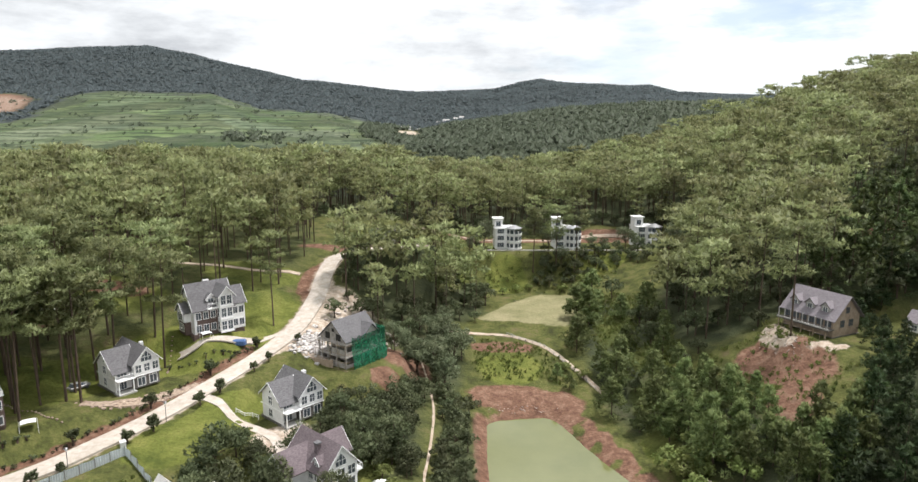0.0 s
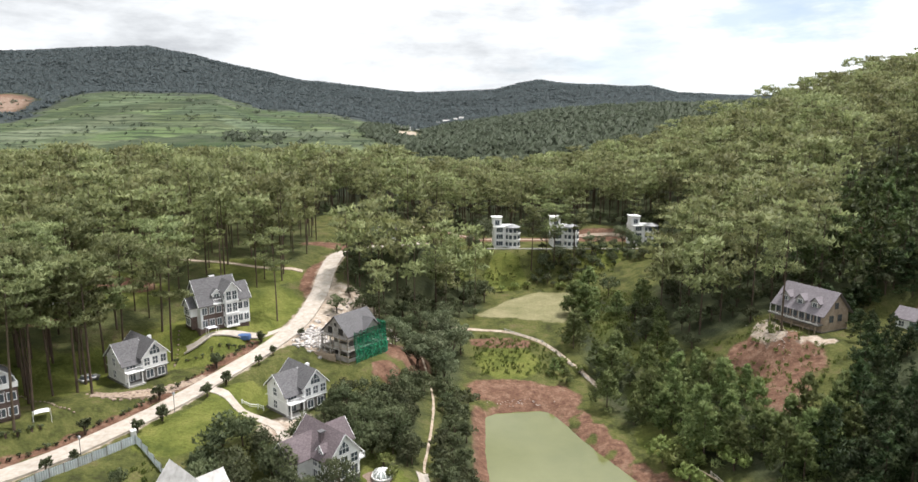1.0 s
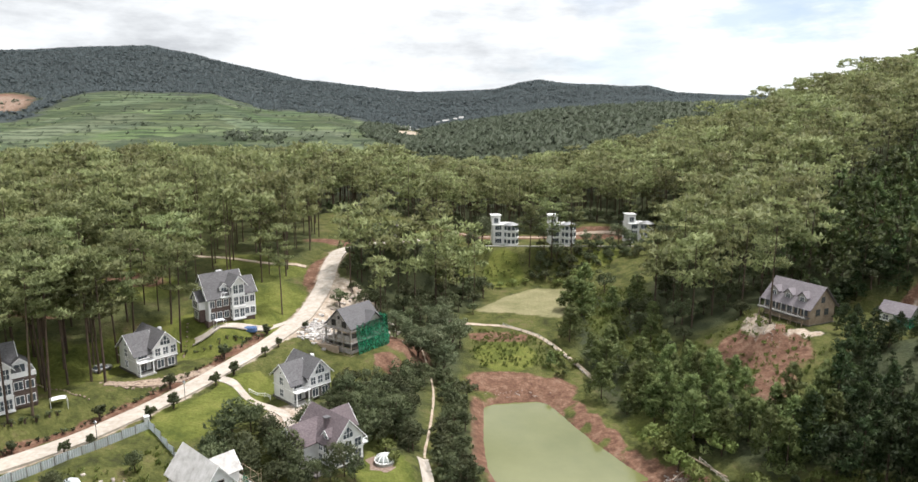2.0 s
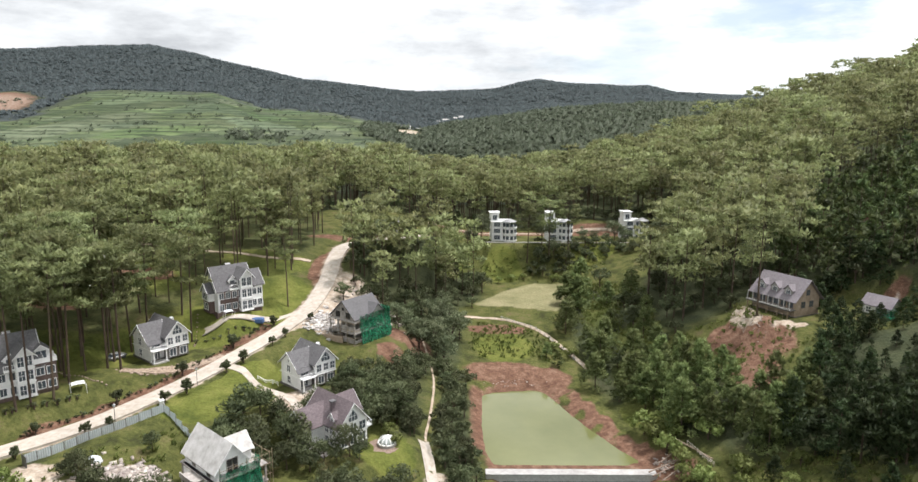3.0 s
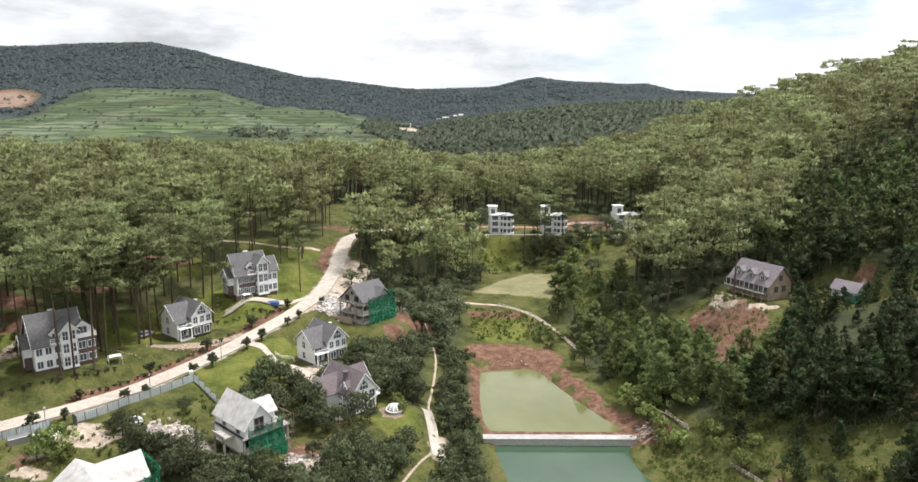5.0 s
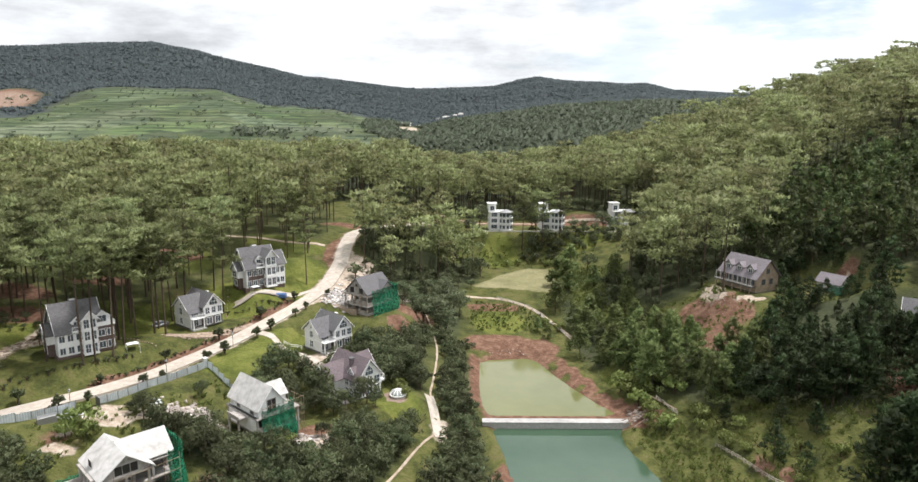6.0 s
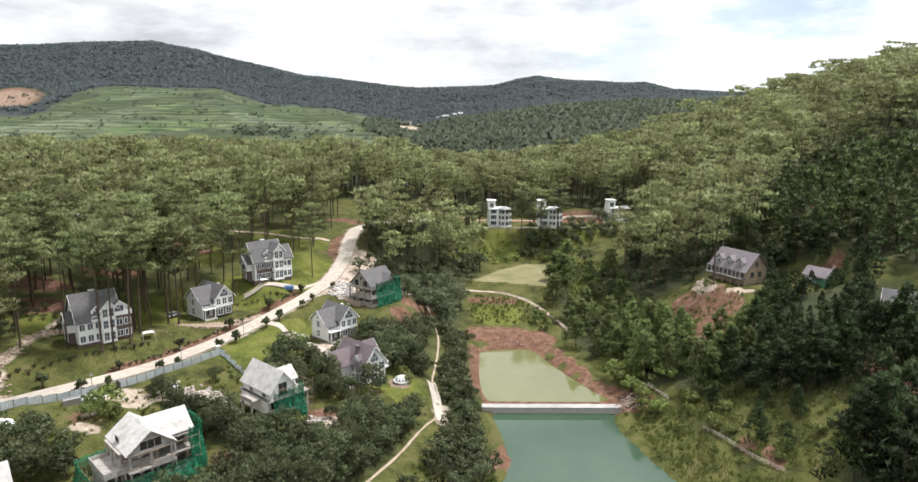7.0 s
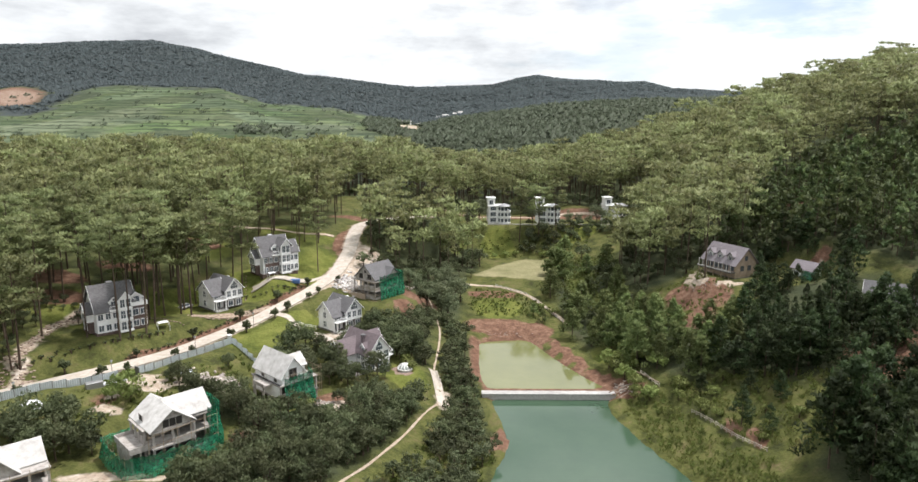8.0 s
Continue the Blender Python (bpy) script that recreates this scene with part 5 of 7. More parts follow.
k = frame_house(-72.8, 34.6, 8.6, 43, 10.5, 9.0, 2, "unfinished villa shell with white roof sheets")
gable(k, "wall", 0.2, 6.5, 0.6, 8.6, 6.2, 6.6, 3.6, "y", M_CONCRETE, M_ROOF_WHITE, trim=False, over=0.7)
gable(k, "side_wall", 5.0, 10.2, 2.4, 7.6, 6.2, 6.8, 2.4, "x", M_CONCRETE, M_ROOF_WHITE, roof_name="side_roof", trim=False, over=0.6)
scaffold(k, [(0, -1.0), (10.5, -1.0)], -1.5, 7)

# long house with dormers on the opposite slope
r = thing("house", corner_pose(80.3, 156.3, 20.6, -65), "long grey-roofed house with dormers above a red bank", "house")
part("foundation", boxes((-0.2, 13.2, -0.2, 9.2, -3, 0.3)), M_STONE, r)
gable(r, "wall", 0, 13, 0, 9, 0.3, 4.8, 4.6, "x", M_TANWALL, M_ROOF_PALE, over=0.8, trim=False)
for c in (2.2, 6.2, 10.2):
    gable(r, "dormer_wall", c - 1.1, c + 1.1, 0.7, 4, 5.0, 6.8, 1.1, "y", M_GREY, M_ROOF_PALE, roof_name="dormer_roof", over=0.35, trim=False)
    window(r, "f", 0.7, c, 5.5, 1.1, 1.2, 2, 1)
part("veranda", boxes((-0.3, 13.3, -2.2, 0, 2.0, 2.25)), M_STONE, r)
part("kerb", boxes((-0.3, 13.3, -2.25, -2.05, 2.25, 2.6)), M_GREY, r)
for i in range(9):
    part("post", boxes((0.1 + i * 1.6 - 0.09, 0.1 + i * 1.6 + 0.09, -2.1, -1.92, 2.25, 4.7)), M_GREY, r)
for i in range(5):
    part("post", boxes((0.2 + i * 3.1 - 0.12, 0.2 + i * 3.1 + 0.12, -2.1, -1.86, -3, 2.0)), M_TIMBER, r)
for i in range(6):
    window(r, "f", 0, 1.2 + i * 2.1, 2.5, 1.5, 2.0, 2, 1, M_STONE)
scaffold(r, [(2, -3.0), (12, -3.0)], -2.5, 1.8)
window(r, "r", 13, 3, 2.4, 1.3, 1.5, 2, 2, M_STONE)
window(r, "r", 13, 6, 2.4, 1.3, 1.5, 2, 2, M_STONE)
window(r, "r", 13, 4.5, 5.6, 1.1, 1.3, 2, 2, M_STONE)

q = thing("house", corner_pose(105.3, 148.0, 21.0, -60), "small grey-roofed house with a green netted corner", "house")
gable(q, "wall", 0, 6.6, 0, 4.8, -1.5, 3.0, 2.0, "x", M_WHITE, M_ROOF_PALE, over=0.6, trim=False)
window(q, "f", 0, 1.4, 0.8, 1.2, 1.3, 2, 2)
window(q, "l", 0, 2.4, 0.8, 1.2, 1.3, 2, 2)
net(q, [(3.4, -0.8), (7.3, -0.8), (7.3, 3)], -1.4, 2.6, 9)

q = thing("house", corner_pose(101.5, 104.5, 21.0, -35), "grey-roofed hillside villa behind dark pines", "house")
gable(q, "wall", 0, 13, 0, 8, -2, 4.8, 3.6, "x", M_WHITE, M_ROOF, over=0.8)
for c in (3.2, 9.2):
    gable(q, "dormer_wall", c - 1.6, c + 1.6, -0.8, 4, 3.0, 5.0, 1.7, "y", M_WHITE, M_ROOF, roof_name="dormer_roof", over=0.45)
    window(q, "f", -0.8, c, 3.5, 1.4, 1.3, 2, 2)
for i in range(4):
    window(q, "f", 0, 1.8 + 3.1 * i, 0.4, 1.3, 1.6, 2, 2)
part("terrace", boxes((-0.5, 13.5, -3.4, 0, -2.2, -1.6)), M_GREY, q)


def white_villa(x, y, z, yaw, label, tower=True):
    """A modern white villa: stacked cubes, a round glazed bay with a flat hat, a stair tower."""
    h = thing("house", corner_pose(x, y, z, yaw), label, "house", "white modern villas")
    part("wall", boxes((0, 8, 0, 8, -2.5, 5.8), bevel=0.03), M_WHITE, h)
    part("tower", boxes((-0.4, 3.2, 1.5, 6, 5.8, 9.6), bevel=0.03), M_WHITE, h)
    part("tower_roof", boxes((-0.8, 3.6, 1.1, 6.4, 9.6, 9.85)), M_TRIM, h)
    part("flat_roof", boxes((-0.2, 8.3, -0.3, 8.2, 5.8, 6.05)), M_TRIM, h)
    bm = bmesh.new()
    bmesh.ops.create_cone(bm, cap_ends=True, segments=12, radius1=3.0, radius2=3.0, depth=6.6, matrix=Matrix.Translation((7.6, 0.4, 0.8)))
    part("bay_wall", bm, M_WHITE, h)
    bm = bmesh.new()
    bmesh.ops.create_cone(bm, cap_ends=True, segments=12, radius1=3.4, radius2=0.4, depth=1.1, matrix=Matrix.Translation((7.6, 0.4, 6.6)))
    part("bay_roof", bm, M_METAL, h)
    for zz in (-1.6, 1.2, 3.9):
        bm = bmesh.new()
        bmesh.ops.create_cone(bm, cap_ends=True, segments=12, radius1=3.25, radius2=3.25, depth=0.3, matrix=Matrix.Translation((7.6, 0.4, zz - 0.35)))
        part("balcony", bm, M_TRIM, h)
        for a in (-150, -115, -80, -45, -10):
            ca, sa = math.cos(radians(a)), math.sin(radians(a))
            bm = bmesh.new()
            bmesh.ops.create_cube(bm, size=1, matrix=Matrix.Translation((7.6 + 2.98 * ca, 0.4 + 2.98 * sa, zz + 0.9)) @ pose(0, 0, 0, 0, 0, a) @ Matrix.Diagonal((0.12, 1.15, 1.5, 1)))
            part("window", bm, M_PANE, h)
        window(h, "f", 0, 2.2, zz, 2.6, 1.8, 3, 1)
    window(h, "f", 1.5, 1.4, 6.6, 1.8, 2.0, 2, 1)
    window(h, "l", 0, 4, 1.2, 2.0, 1.7, 2, 1)
    rail(h, (3.4, -0.2, 6.05), (8.0, -0.2, 6.05))
    return h


white_villa(14.5, 258.5, 22.4, 4, "white modern villa with round glazed bay on the bank")
white_villa(38.5, 259.5, 22.4, 4, "white modern villa half hidden behind a tree")
white_villa(72.0, 262.5, 22.4, 6, "white modern villa with a stair tower by the woods")
w = thing("house", corner_pose(-28, 222, 28.6, 10), "low white house seen through the trees", "house")
gable(w, "wall", 0, 6, 0, 6, -1, 3.4, 1.6, "x", M_WHITE, M_ROOF_MAUVE, over=0.5)
window(w, "f", 0, 3, 0.8, 1.5, 1.4, 2, 2)

# glass-domed garden pavilion below the mauve roof
p = thing("garden_pavilion", corner_pose(-13.8, 106.0, 5.6, 0) @ Matrix.Diagonal((0.82, 0.82, 0.82, 1)), "round white-ribbed garden pavilion with stone base", "pavilion")
bm = bmesh.new()
bmesh.ops.create_cone(bm, cap_ends=True, segments=16, radius1=2.3, radius2=2.3, depth=1.6, matrix=Matrix.Translation((0, 0, 0.0)))
part("base", bm, M_GREY, p)
for i in range(12):
    a = radians(30 * i)
    bm = bmesh.new()
    pts = [(2.25 * math.cos(a) * c, 2.25 * math.sin(a) * c, 0.8 + zz) for c, zz in ((1, -0.3), (0.98, 0.35), (0.8, 0.85), (0.45, 1.2), (0.0, 1.33))]
    out = Vector((math.cos(a), math.sin(a), 0))
    across = Vector((-math.sin(a), math.cos(a), 0)) * 0.11
    rows = [[bm.verts.new(Vector(q) + across * u_ + (out * 0.6 + Vector((0, 0, 0.8))) * o_) for u_, o_ in ((-1, 0), (1, 0), (1, 0.1), (-1, 0.1))] for q in pts]
    for a_, b_ in zip(rows, rows[1:]):
        for i_ in range(4):
            bm.faces.new((a_[i_], a_[(i_ + 1) % 4], b_[(i_ + 1) % 4], b_[i_]))
    bm.faces.new(rows[0])
    bm.faces.new(rows[-1])
    bmesh.ops.recalc_face_normals(bm, faces=bm.faces)
    part("rib", bm, M_TRIM, p)
bm = bmesh.new()
bmesh.ops.create_uvsphere(bm, u_segments=16, v_segments=8, radius=2.12, matrix=Matrix.Translation((0, 0, 0.7)) @ Matrix.Diagonal((1, 1, 0.62, 1)))
part("dome", bm, M_DOME, p, "dusty glass dome")
bm = bmesh.new()
bmesh.ops.create_cone(bm, cap_ends=True, segments=20, radius1=4.3, radius2=4.1, depth=1.6, matrix=Matrix.Translation((-1.1, -0.9, -0.78)))
part("terrace", bm, M_STEP, p, "round stone terrace")
bm = bmesh.new()
bmesh.ops.create_cone(bm, cap_ends=True, segments=16, radius1=2.42, radius2=2.42, depth=0.22, matrix=Matrix.Translation((0, 0, 0.72)))
part("sill", bm, M_TRIM, p)


# ---- trees ----
rng = np.random.default_rng(7)


def tube(points, radii, sides=5):
    """A tapering branch along points."""
    vs, fs = [], []
    for k, (p, r) in enumerate(zip(points, radii)):
        for i in range(sides):
            a = 2 * math.pi * i / sides
            vs.append((p[0] + r * math.cos(a), p[1] + r * math.sin(a), p[2]))
        if k:
            for i in range(sides):
                j = (i + 1) % sides
                fs.append(((k - 1) * sides + i, (k - 1) * sides + j, k * sides + j, k * sides + i))
    return vs, fs


def joined(pieces):
    vs, fs, n = [], [], 0
    for v, f in pieces:
        vs.append(np.asarray(v, float))
        fs.append(np.asarray(f, int) + n)
        n += len(v)
    return np.concatenate(vs), np.concatenate(fs)


def leaves(centres, sizes, count, long, wide, lift, r):
    """Slim leaf triangles scattered over flattened clumps; lift: how strongly they point outward and up."""
    n = len(centres)
    d = r.normal(size=(n, count, 3))
    d /= np.linalg.norm(d, axis=2, keepdims=True)
    rad = r.uniform(0.55, 1.0, (n, count, 1)) ** 0.5
    pos = centres[:, None] + d * rad * sizes[:, None]
    way = d * 0.6 + r.normal(size=(n, count, 3)) * 0.55 + np.array([0, 0, lift])
    way /= np.linalg.norm(way, axis=2, keepdims=True)
    side = np.cross(way, r.normal(size=(n, count, 3)))
    side /= np.linalg.norm(side, axis=2, keepdims=True)
    ln, wd = long * r.uniform(0.6, 1.3, (n, count, 1)), wide * r.uniform(0.6, 1.3, (n, count, 1))
    a, b, c = pos - side * wd / 2 - way * ln * 0.4, pos + side * wd / 2 - way * ln * 0.4, pos + way * ln * 0.6
    # each leaf turns its face outward and is shaded as part of its rounded clump
    flat_n = np.cross(b - a, c - a)
    flat_n /= np.linalg.norm(flat_n, axis=2, keepdims=True)
    round_n = d / sizes[:, None]
    round_n /= np.linalg.norm(round_n, axis=2, keepdims=True)
    middle = centres.mean(axis=0)
    crown_n = pos - np.array([middle[0], middle[1], centres[:, 2].min()])
    crown_n /= np.linalg.norm(crown_n, axis=2, keepdims=True) + 1e-6
    away = (flat_n * round_n).sum(axis=2, keepdims=True) < 0
    b, c = np.where(away, c, b), np.where(away, b, c)
    shade = 0.5 * round_n + 0.35 * crown_n + 0.3 * np.where(away, -flat_n, flat_n)
    shade /= np.linalg.norm(shade, axis=2, keepdims=True)
    v = np.stack([a, b, c], 2).reshape(-1, 3)
    return v, np.arange(len(v)).reshape(-1, 3), np.repeat(shade.reshape(-1, 3), 3, axis=0)


def pine(seed, tall=25.0, clumps=30, count=72, long=0.95, wide=0.36, spread=4.5, bare=0.52, sides=6, puff=1.0):
    """A mature pine: a bare trunk, and an open crown of flat tufted clumps on upswept limbs."""
    r = np.random.default_rng(seed)
    lean = r.normal(size=2) * 0.5
    hs = np.array([-1.0, tall * 0.3, tall * 0.6, tall * 0.97])
    pts = [(lean[0] * (h / tall) ** 2, lean[1] * (h / tall) ** 2, h) for h in hs]
    wood = [tube(pts, [0.25, 0.2, 0.15, 0.05], sides)]
    f = bare + (1.0 - bare) * np.sort(r.uniform(0, 1, clumps)) ** 0.8
    prof = spread * np.clip(1.05 - np.abs((f - (bare + 0.26)) / 0.46) ** 1.7, 0.18, 1)
    ang = r.uniform(0, 6.28, clumps)
    out = prof * r.uniform(0.3, 1.05, clumps) ** 0.6
    cen = np.stack([lean[0] * f ** 2 + out * np.cos(ang), lean[1] * f ** 2 + out * np.sin(ang), tall * f + r.normal(size=clumps) * 0.3], 1)
    size = puff * np.stack([r.uniform(1.35, 2.45, clumps)] * 2 + [r.uniform(0.3, 0.56, clumps)], 1)
    if sides > 4:
        for i in range(0, clumps, 2):
            c = cen[i]
            z0 = c[2] - out[i] * 0.35 - 0.4
            wood.append(tube([(lean[0] * f[i] ** 2, lean[1] * f[i] ** 2, z0), ((c[0] + lean[0] * f[i] ** 2) / 2, (c[1] + lean[1] * f[i] ** 2) / 2, (z0 + c[2]) / 2 - 0.2), tuple(c)], [0.09, 0.06, 0.03], 3))
    return joined(wood), leaves(cen, size, count, long, wide, 0.55, r)


def young_pine(seed, tall=11.0, clumps=46, count=30, long=0.84, wide=0.30):
    """A young conical pine, clothed almost to the ground."""
    r = np.random.default_rng(seed)
    wood = tube([(0, 0, -0.8), (0.1, 0, tall * 0.5), (0, 0.1, tall * 0.97)], [0.16, 0.1, 0.03], 5)
    f = 0.10 + 0.88 * np.sort(r.uniform(0, 1, clumps)) ** 0.95
    f = np.round(f * 9) / 9 * 0.6 + f * 0.4
    out = np.clip(1.02 - f, 0, 1) ** 0.8 * tall * 0.34 * r.uniform(0.4, 1.08, clumps) + 0.12
    ang = r.uniform(0, 6.28, clumps)
    cen = np.stack([out * np.cos(ang), out * np.sin(ang), tall * f + 0.16 * out], 1)
    size = np.stack([r.uniform(0.75, 1.3, clumps) * (1.2 - 0.7 * f)] * 2 + [r.uniform(0.4, 0.75, clumps)], 1)
    return joined([wood]), leaves(cen, size, count, long, wide, 0.35, r)


def broadleaf(seed, tall=7.0, wide_crown=3.0, clumps=34, count=40, leaf=0.47):
    """A bushy broad-leaved tree with forking limbs and an uneven, gappy crown."""
    r = np.random.default_rng(seed)
    wood = [tube([(0, 0, -0.6), (0.1, 0.05, tall * 0.35), (0.25, 0, tall * 0.7)], [0.16, 0.12, 0.05], 5)]
    d = r.normal(size=(clumps, 3))
    d[:, 2] = np.abs(d[:, 2]) * 0.9 - 0.25
    d /= np.linalg.norm(d, axis=1, keepdims=True)
    rad = r.uniform(0.45, 1.05, (clumps, 1))
    cen = d * rad * np.array([wide_crown, wide_crown, tall * 0.42]) + np.array([0, 0, tall * 0.55])
    size = np.stack([r.uniform(0.7, 1.25, clumps)] * 2 + [r.uniform(0.5, 0.9, clumps)], 1) * wide_crown / 3
    for i in range(0, clumps, 4):
        wood.append(tube([(0.1, 0, tall * 0.3), tuple(cen[i] * 0.6 + np.array([0, 0, tall * 0.1])), tuple(cen[i])], [0.08, 0.05, 0.02], 3))
    return joined(wood), leaves(cen, size, count, leaf, leaf * 0.62, 0.35, r)


def tree_thing(name, parts, bark, leaf, label, group):
    (wv, wf), (lv, lf, ln) = parts
    t = new(name)
    quick("trunk", wv, wf, bark, t)
    quick("crown", lv, lf, leaf, t, normals=ln)
    return tagged(t, label, "tree" if "shrub" not in name else "shrub", group)


def plant(makers, places, scales):
    """Sets the first trees where they are wanted and copies of them at all further places."""
    r = random.Random(len(places))
    for i, ((x, y), s) in enumerate(zip(places, scales)):
        m = pose(x, y, float(land(x, y)) - 0.1, r.uniform(-2.5, 2.5), r.uniform(-2.5, 2.5), r.uniform(0, 360))
        k = i % len(makers)
        grown = Matrix.Diagonal((s * r.uniform(0.9, 1.12), s * r.uniform(0.9, 1.12), s, 1))
        if i < len(makers):
            makers[k].matrix_world = m @ grown
        else:
            copy_thing(makers[k], m).scale = grown.to_scale()


def scattered(spacing, x0, x1, y0, y1, where, seed, jitter=0.48):
    r = np.random.default_rng(seed)
    a, b = np.meshgrid(np.arange(x0, x1, spacing), np.arange(y0, y1, spacing))
    a = a + r.uniform(-jitter, jitter, a.shape) * spacing
    b = b + r.uniform(-jitter, jitter, b.shape) * spacing
    keep = where(a, b) > r.uniform(0, 1, a.shape)
    return np.stack([a[keep], b[keep]], 1)


HOUSES = [(x, y, r - 1.5) for x, y, z, r in PLOTS]


def clear(x, y, gap=0.0):
    """1 where no house, road or pond stands in the way."""
    ok = np.ones(np.shape(x))
    for hx, hy, r in HOUSES:
        ok = ok * (np.hypot(x - hx, y - hy) > r + gap)
    ok = ok * (along(ROAD, x, y)[0] > 5 + gap) * (along(FOOT_PATH, x, y)[0] > 1.8) * (along(MEADOW_PATH, x, y)[0] > 1.8) * (along(EAST_PATH, x, y)[0] > 1.5) * (along(STONE_PATH, x, y)[0] > 4.5)
    ok = ok * (np.hypot(x + 31.5, y - 80) > 5.5) * (np.hypot(x + 50, y - 47) > 4.5)
    return ok * (inside(UPPER_POND, x, y) > 4) * (inside(LOWER_POND, x, y) > 2) * (inside(FAR_POND, x, y) > 1)


def pines_at(x, y):
    w = (inside(WEST_WOOD, x, y) < 0) * 0.9
    m = (inside(MID_WOOD, x, y) < 0) * (np.hypot(x + 31, y - 164) > 7) * np.where(y < 192, 0.55, 0.85)
    e = (inside(EAST_WOOD, x, y) < 0) * 0.92
    b = (y > 282) * (y < 470) * (x > -260) * (x < 330) * 0.93
    return np.clip(w + m + e + b, 0, 1) * clear(x, y)


PINE_LABEL = "tall pine with bare trunk and open layered crown"
spots = scattered(6.9, -300, 330, 40, 460, pines_at, 11)
spots = spots[inside(DENSE_EAST, spots[:, 0], spots[:, 1]) > 0]
way = np.where(spots[:, 0] < 0, spots[:, 1] - 0.12 * spots[:, 0], spots[:, 1] + 0.55 * np.maximum(spots[:, 0] - 60, 0))
order = np.argsort(way)
single, rest = spots[order[:275]], spots[order[275:]]
rest = rest[rng.uniform(0, 1, len(rest)) < 0.88]
makers = [tree_thing("pine_tree", pine(40 + i, tall=23 + 1.2 * i, clumps=27, count=66), M_BARK, M_PINE, PINE_LABEL, "pines on the slopes") for i in range(6)]
extra = np.array([(-98.5, 83.0), (-97.2, 84.0), (77.5, 147.0), (45.5, 249.0), (-47.0, 160.0), (-66.0, 140.0), (-84.2, 123.9), (-88, 131), (-76.6, 120.5), (-74.0, 121.0), (-85.4, 118.1), (-79.5, 111.0), (-91.7, 126), (-71, 147), (-104, 90), (-106, 84), (-107, 97), (-101.5, 99), (-99.5, 77), (-108, 92), (-110, 80), (-106, 73), (-80, 118), (-82.5, 114.5), (-78, 126), (-86.5, 121), (-81, 129.5), (-90, 118), (-94, 121), (-75.5, 137), (-77.5, 133), (37.5, 248), (28.5, 247)])
single = np.concatenate([extra, single])
plant(makers, [tuple(p) for p in single], rng.uniform(0.86, 1.14, len(single)))

bare_pines = [tree_thing("pine_tree", pine(56 + i, tall=29 + i, clumps=22, count=64, bare=0.68, spread=3.9), M_BARK, M_PINE, "very tall pine with a long bare trunk beside the villa", "pines on the slopes") for i in range(3)]
plant(bare_pines, [(-90.9, 99.6), (-82.8, 99.4), (-81.2, 101.4), (-78.8, 104.6), (-92.5, 112), (-84.1, 124.0)], [0.95, 1.0, 0.92, 1.0, 1.05, 1.0])
for i, (x, y, s_) in enumerate(((-100.5, 76.5, 0.62), (-104.5, 86.0, 0.8), (-106.5, 97.5, 0.9))):
    copy_thing(makers[i], pose(x, y, float(land(x, y)) - 0.1, 0, 0, 70 * i)).scale = (s_, s_, s_)

# the woods further up: the same trees, coarser, as one mass
def mass(name, kinds, places, scales, leaf, label):
    wn_, cn_ = 0, 0
    wv, wf, cv, cf, nv = [], [], [], [], []
    for i, ((x, y), s) in enumerate(zip(places, scales)):
        (tv, tf), (lv, lf, ln) = kinds[i % len(kinds)]
        a = rng.uniform(0, 6.28)
        rot = np.array([[math.cos(a), math.sin(a), 0], [-math.sin(a), math.cos(a), 0], [0, 0, 1]]) * s
        base = np.array([x, y, 0.0])
        wv.append(tv @ rot + base)
        wf.append(tf + wn_)
        wn_ += len(tv)
        cv.append(lv @ rot + base)
        cf.append(lf + cn_)
        nv.append(ln @ rot / s)
        cn_ += len(lv)
    heights = land(np.array([p[0] for p in places]), np.array([p[1] for p in places]))
    for i, z in enumerate(heights):
        wv[i][:, 2] += z
        cv[i][:, 2] += z
    t = new(name)
    quick("trunks", np.concatenate(wv), np.concatenate(wf), M_BARK, t)
    crowns = quick("crowns", np.concatenate(cv), np.concatenate(cf), leaf, t, normals=np.concatenate(nv))
    tint = crowns.data.attributes.new("tint", "FLOAT", "POINT")
    tint.data.foreach_set("value", np.repeat(rng.uniform(0, 1, len(cv)), [len(v) for v in cv]).astype(np.float32))
    return tagged(t, label, "woodland", kind="stuff")


# a younger, denser plantation on the near eastern slope, its green darkened for cloud shadow
dense_spots = scattered(5.4, 60, 260, 60, 300, lambda x, y: np.maximum((inside(DENSE_EAST, x, y) < 0) * (inside(EAST_WOOD, x, y) < 0), inside(BEHIND_HOUSE, x, y) < 0) * 0.92 * clear(x, y), 13)
dense = [young_pine(150 + i, tall=12 + 1.1 * i, clumps=22, count=13, long=1.45, wide=0.62) for i in range(5)]
mass("woodland", dense, [tuple(p) for p in dense_spots], rng.uniform(0.8, 1.25, len(dense_spots)), M_DENSE_SHADED, "dense young pines on the eastern slope, deep green darkened further for cloud shadow")
coarse = [pine(70 + i, tall=20 + 1.2 * i, clumps=20, count=15, long=1.55, wide=0.82, sides=3, puff=1.12) for i in range(6)]
heights = rng.uniform(0.74, 1.2, len(rest)) * np.where(rng.uniform(0, 1, len(rest)) < 0.08, 1.12, 1.0)
mass("woodland", coarse, [tuple(p) for p in rest], heights, M_PINE_STUFF, "dense pine woodland covering the slopes around the valley")


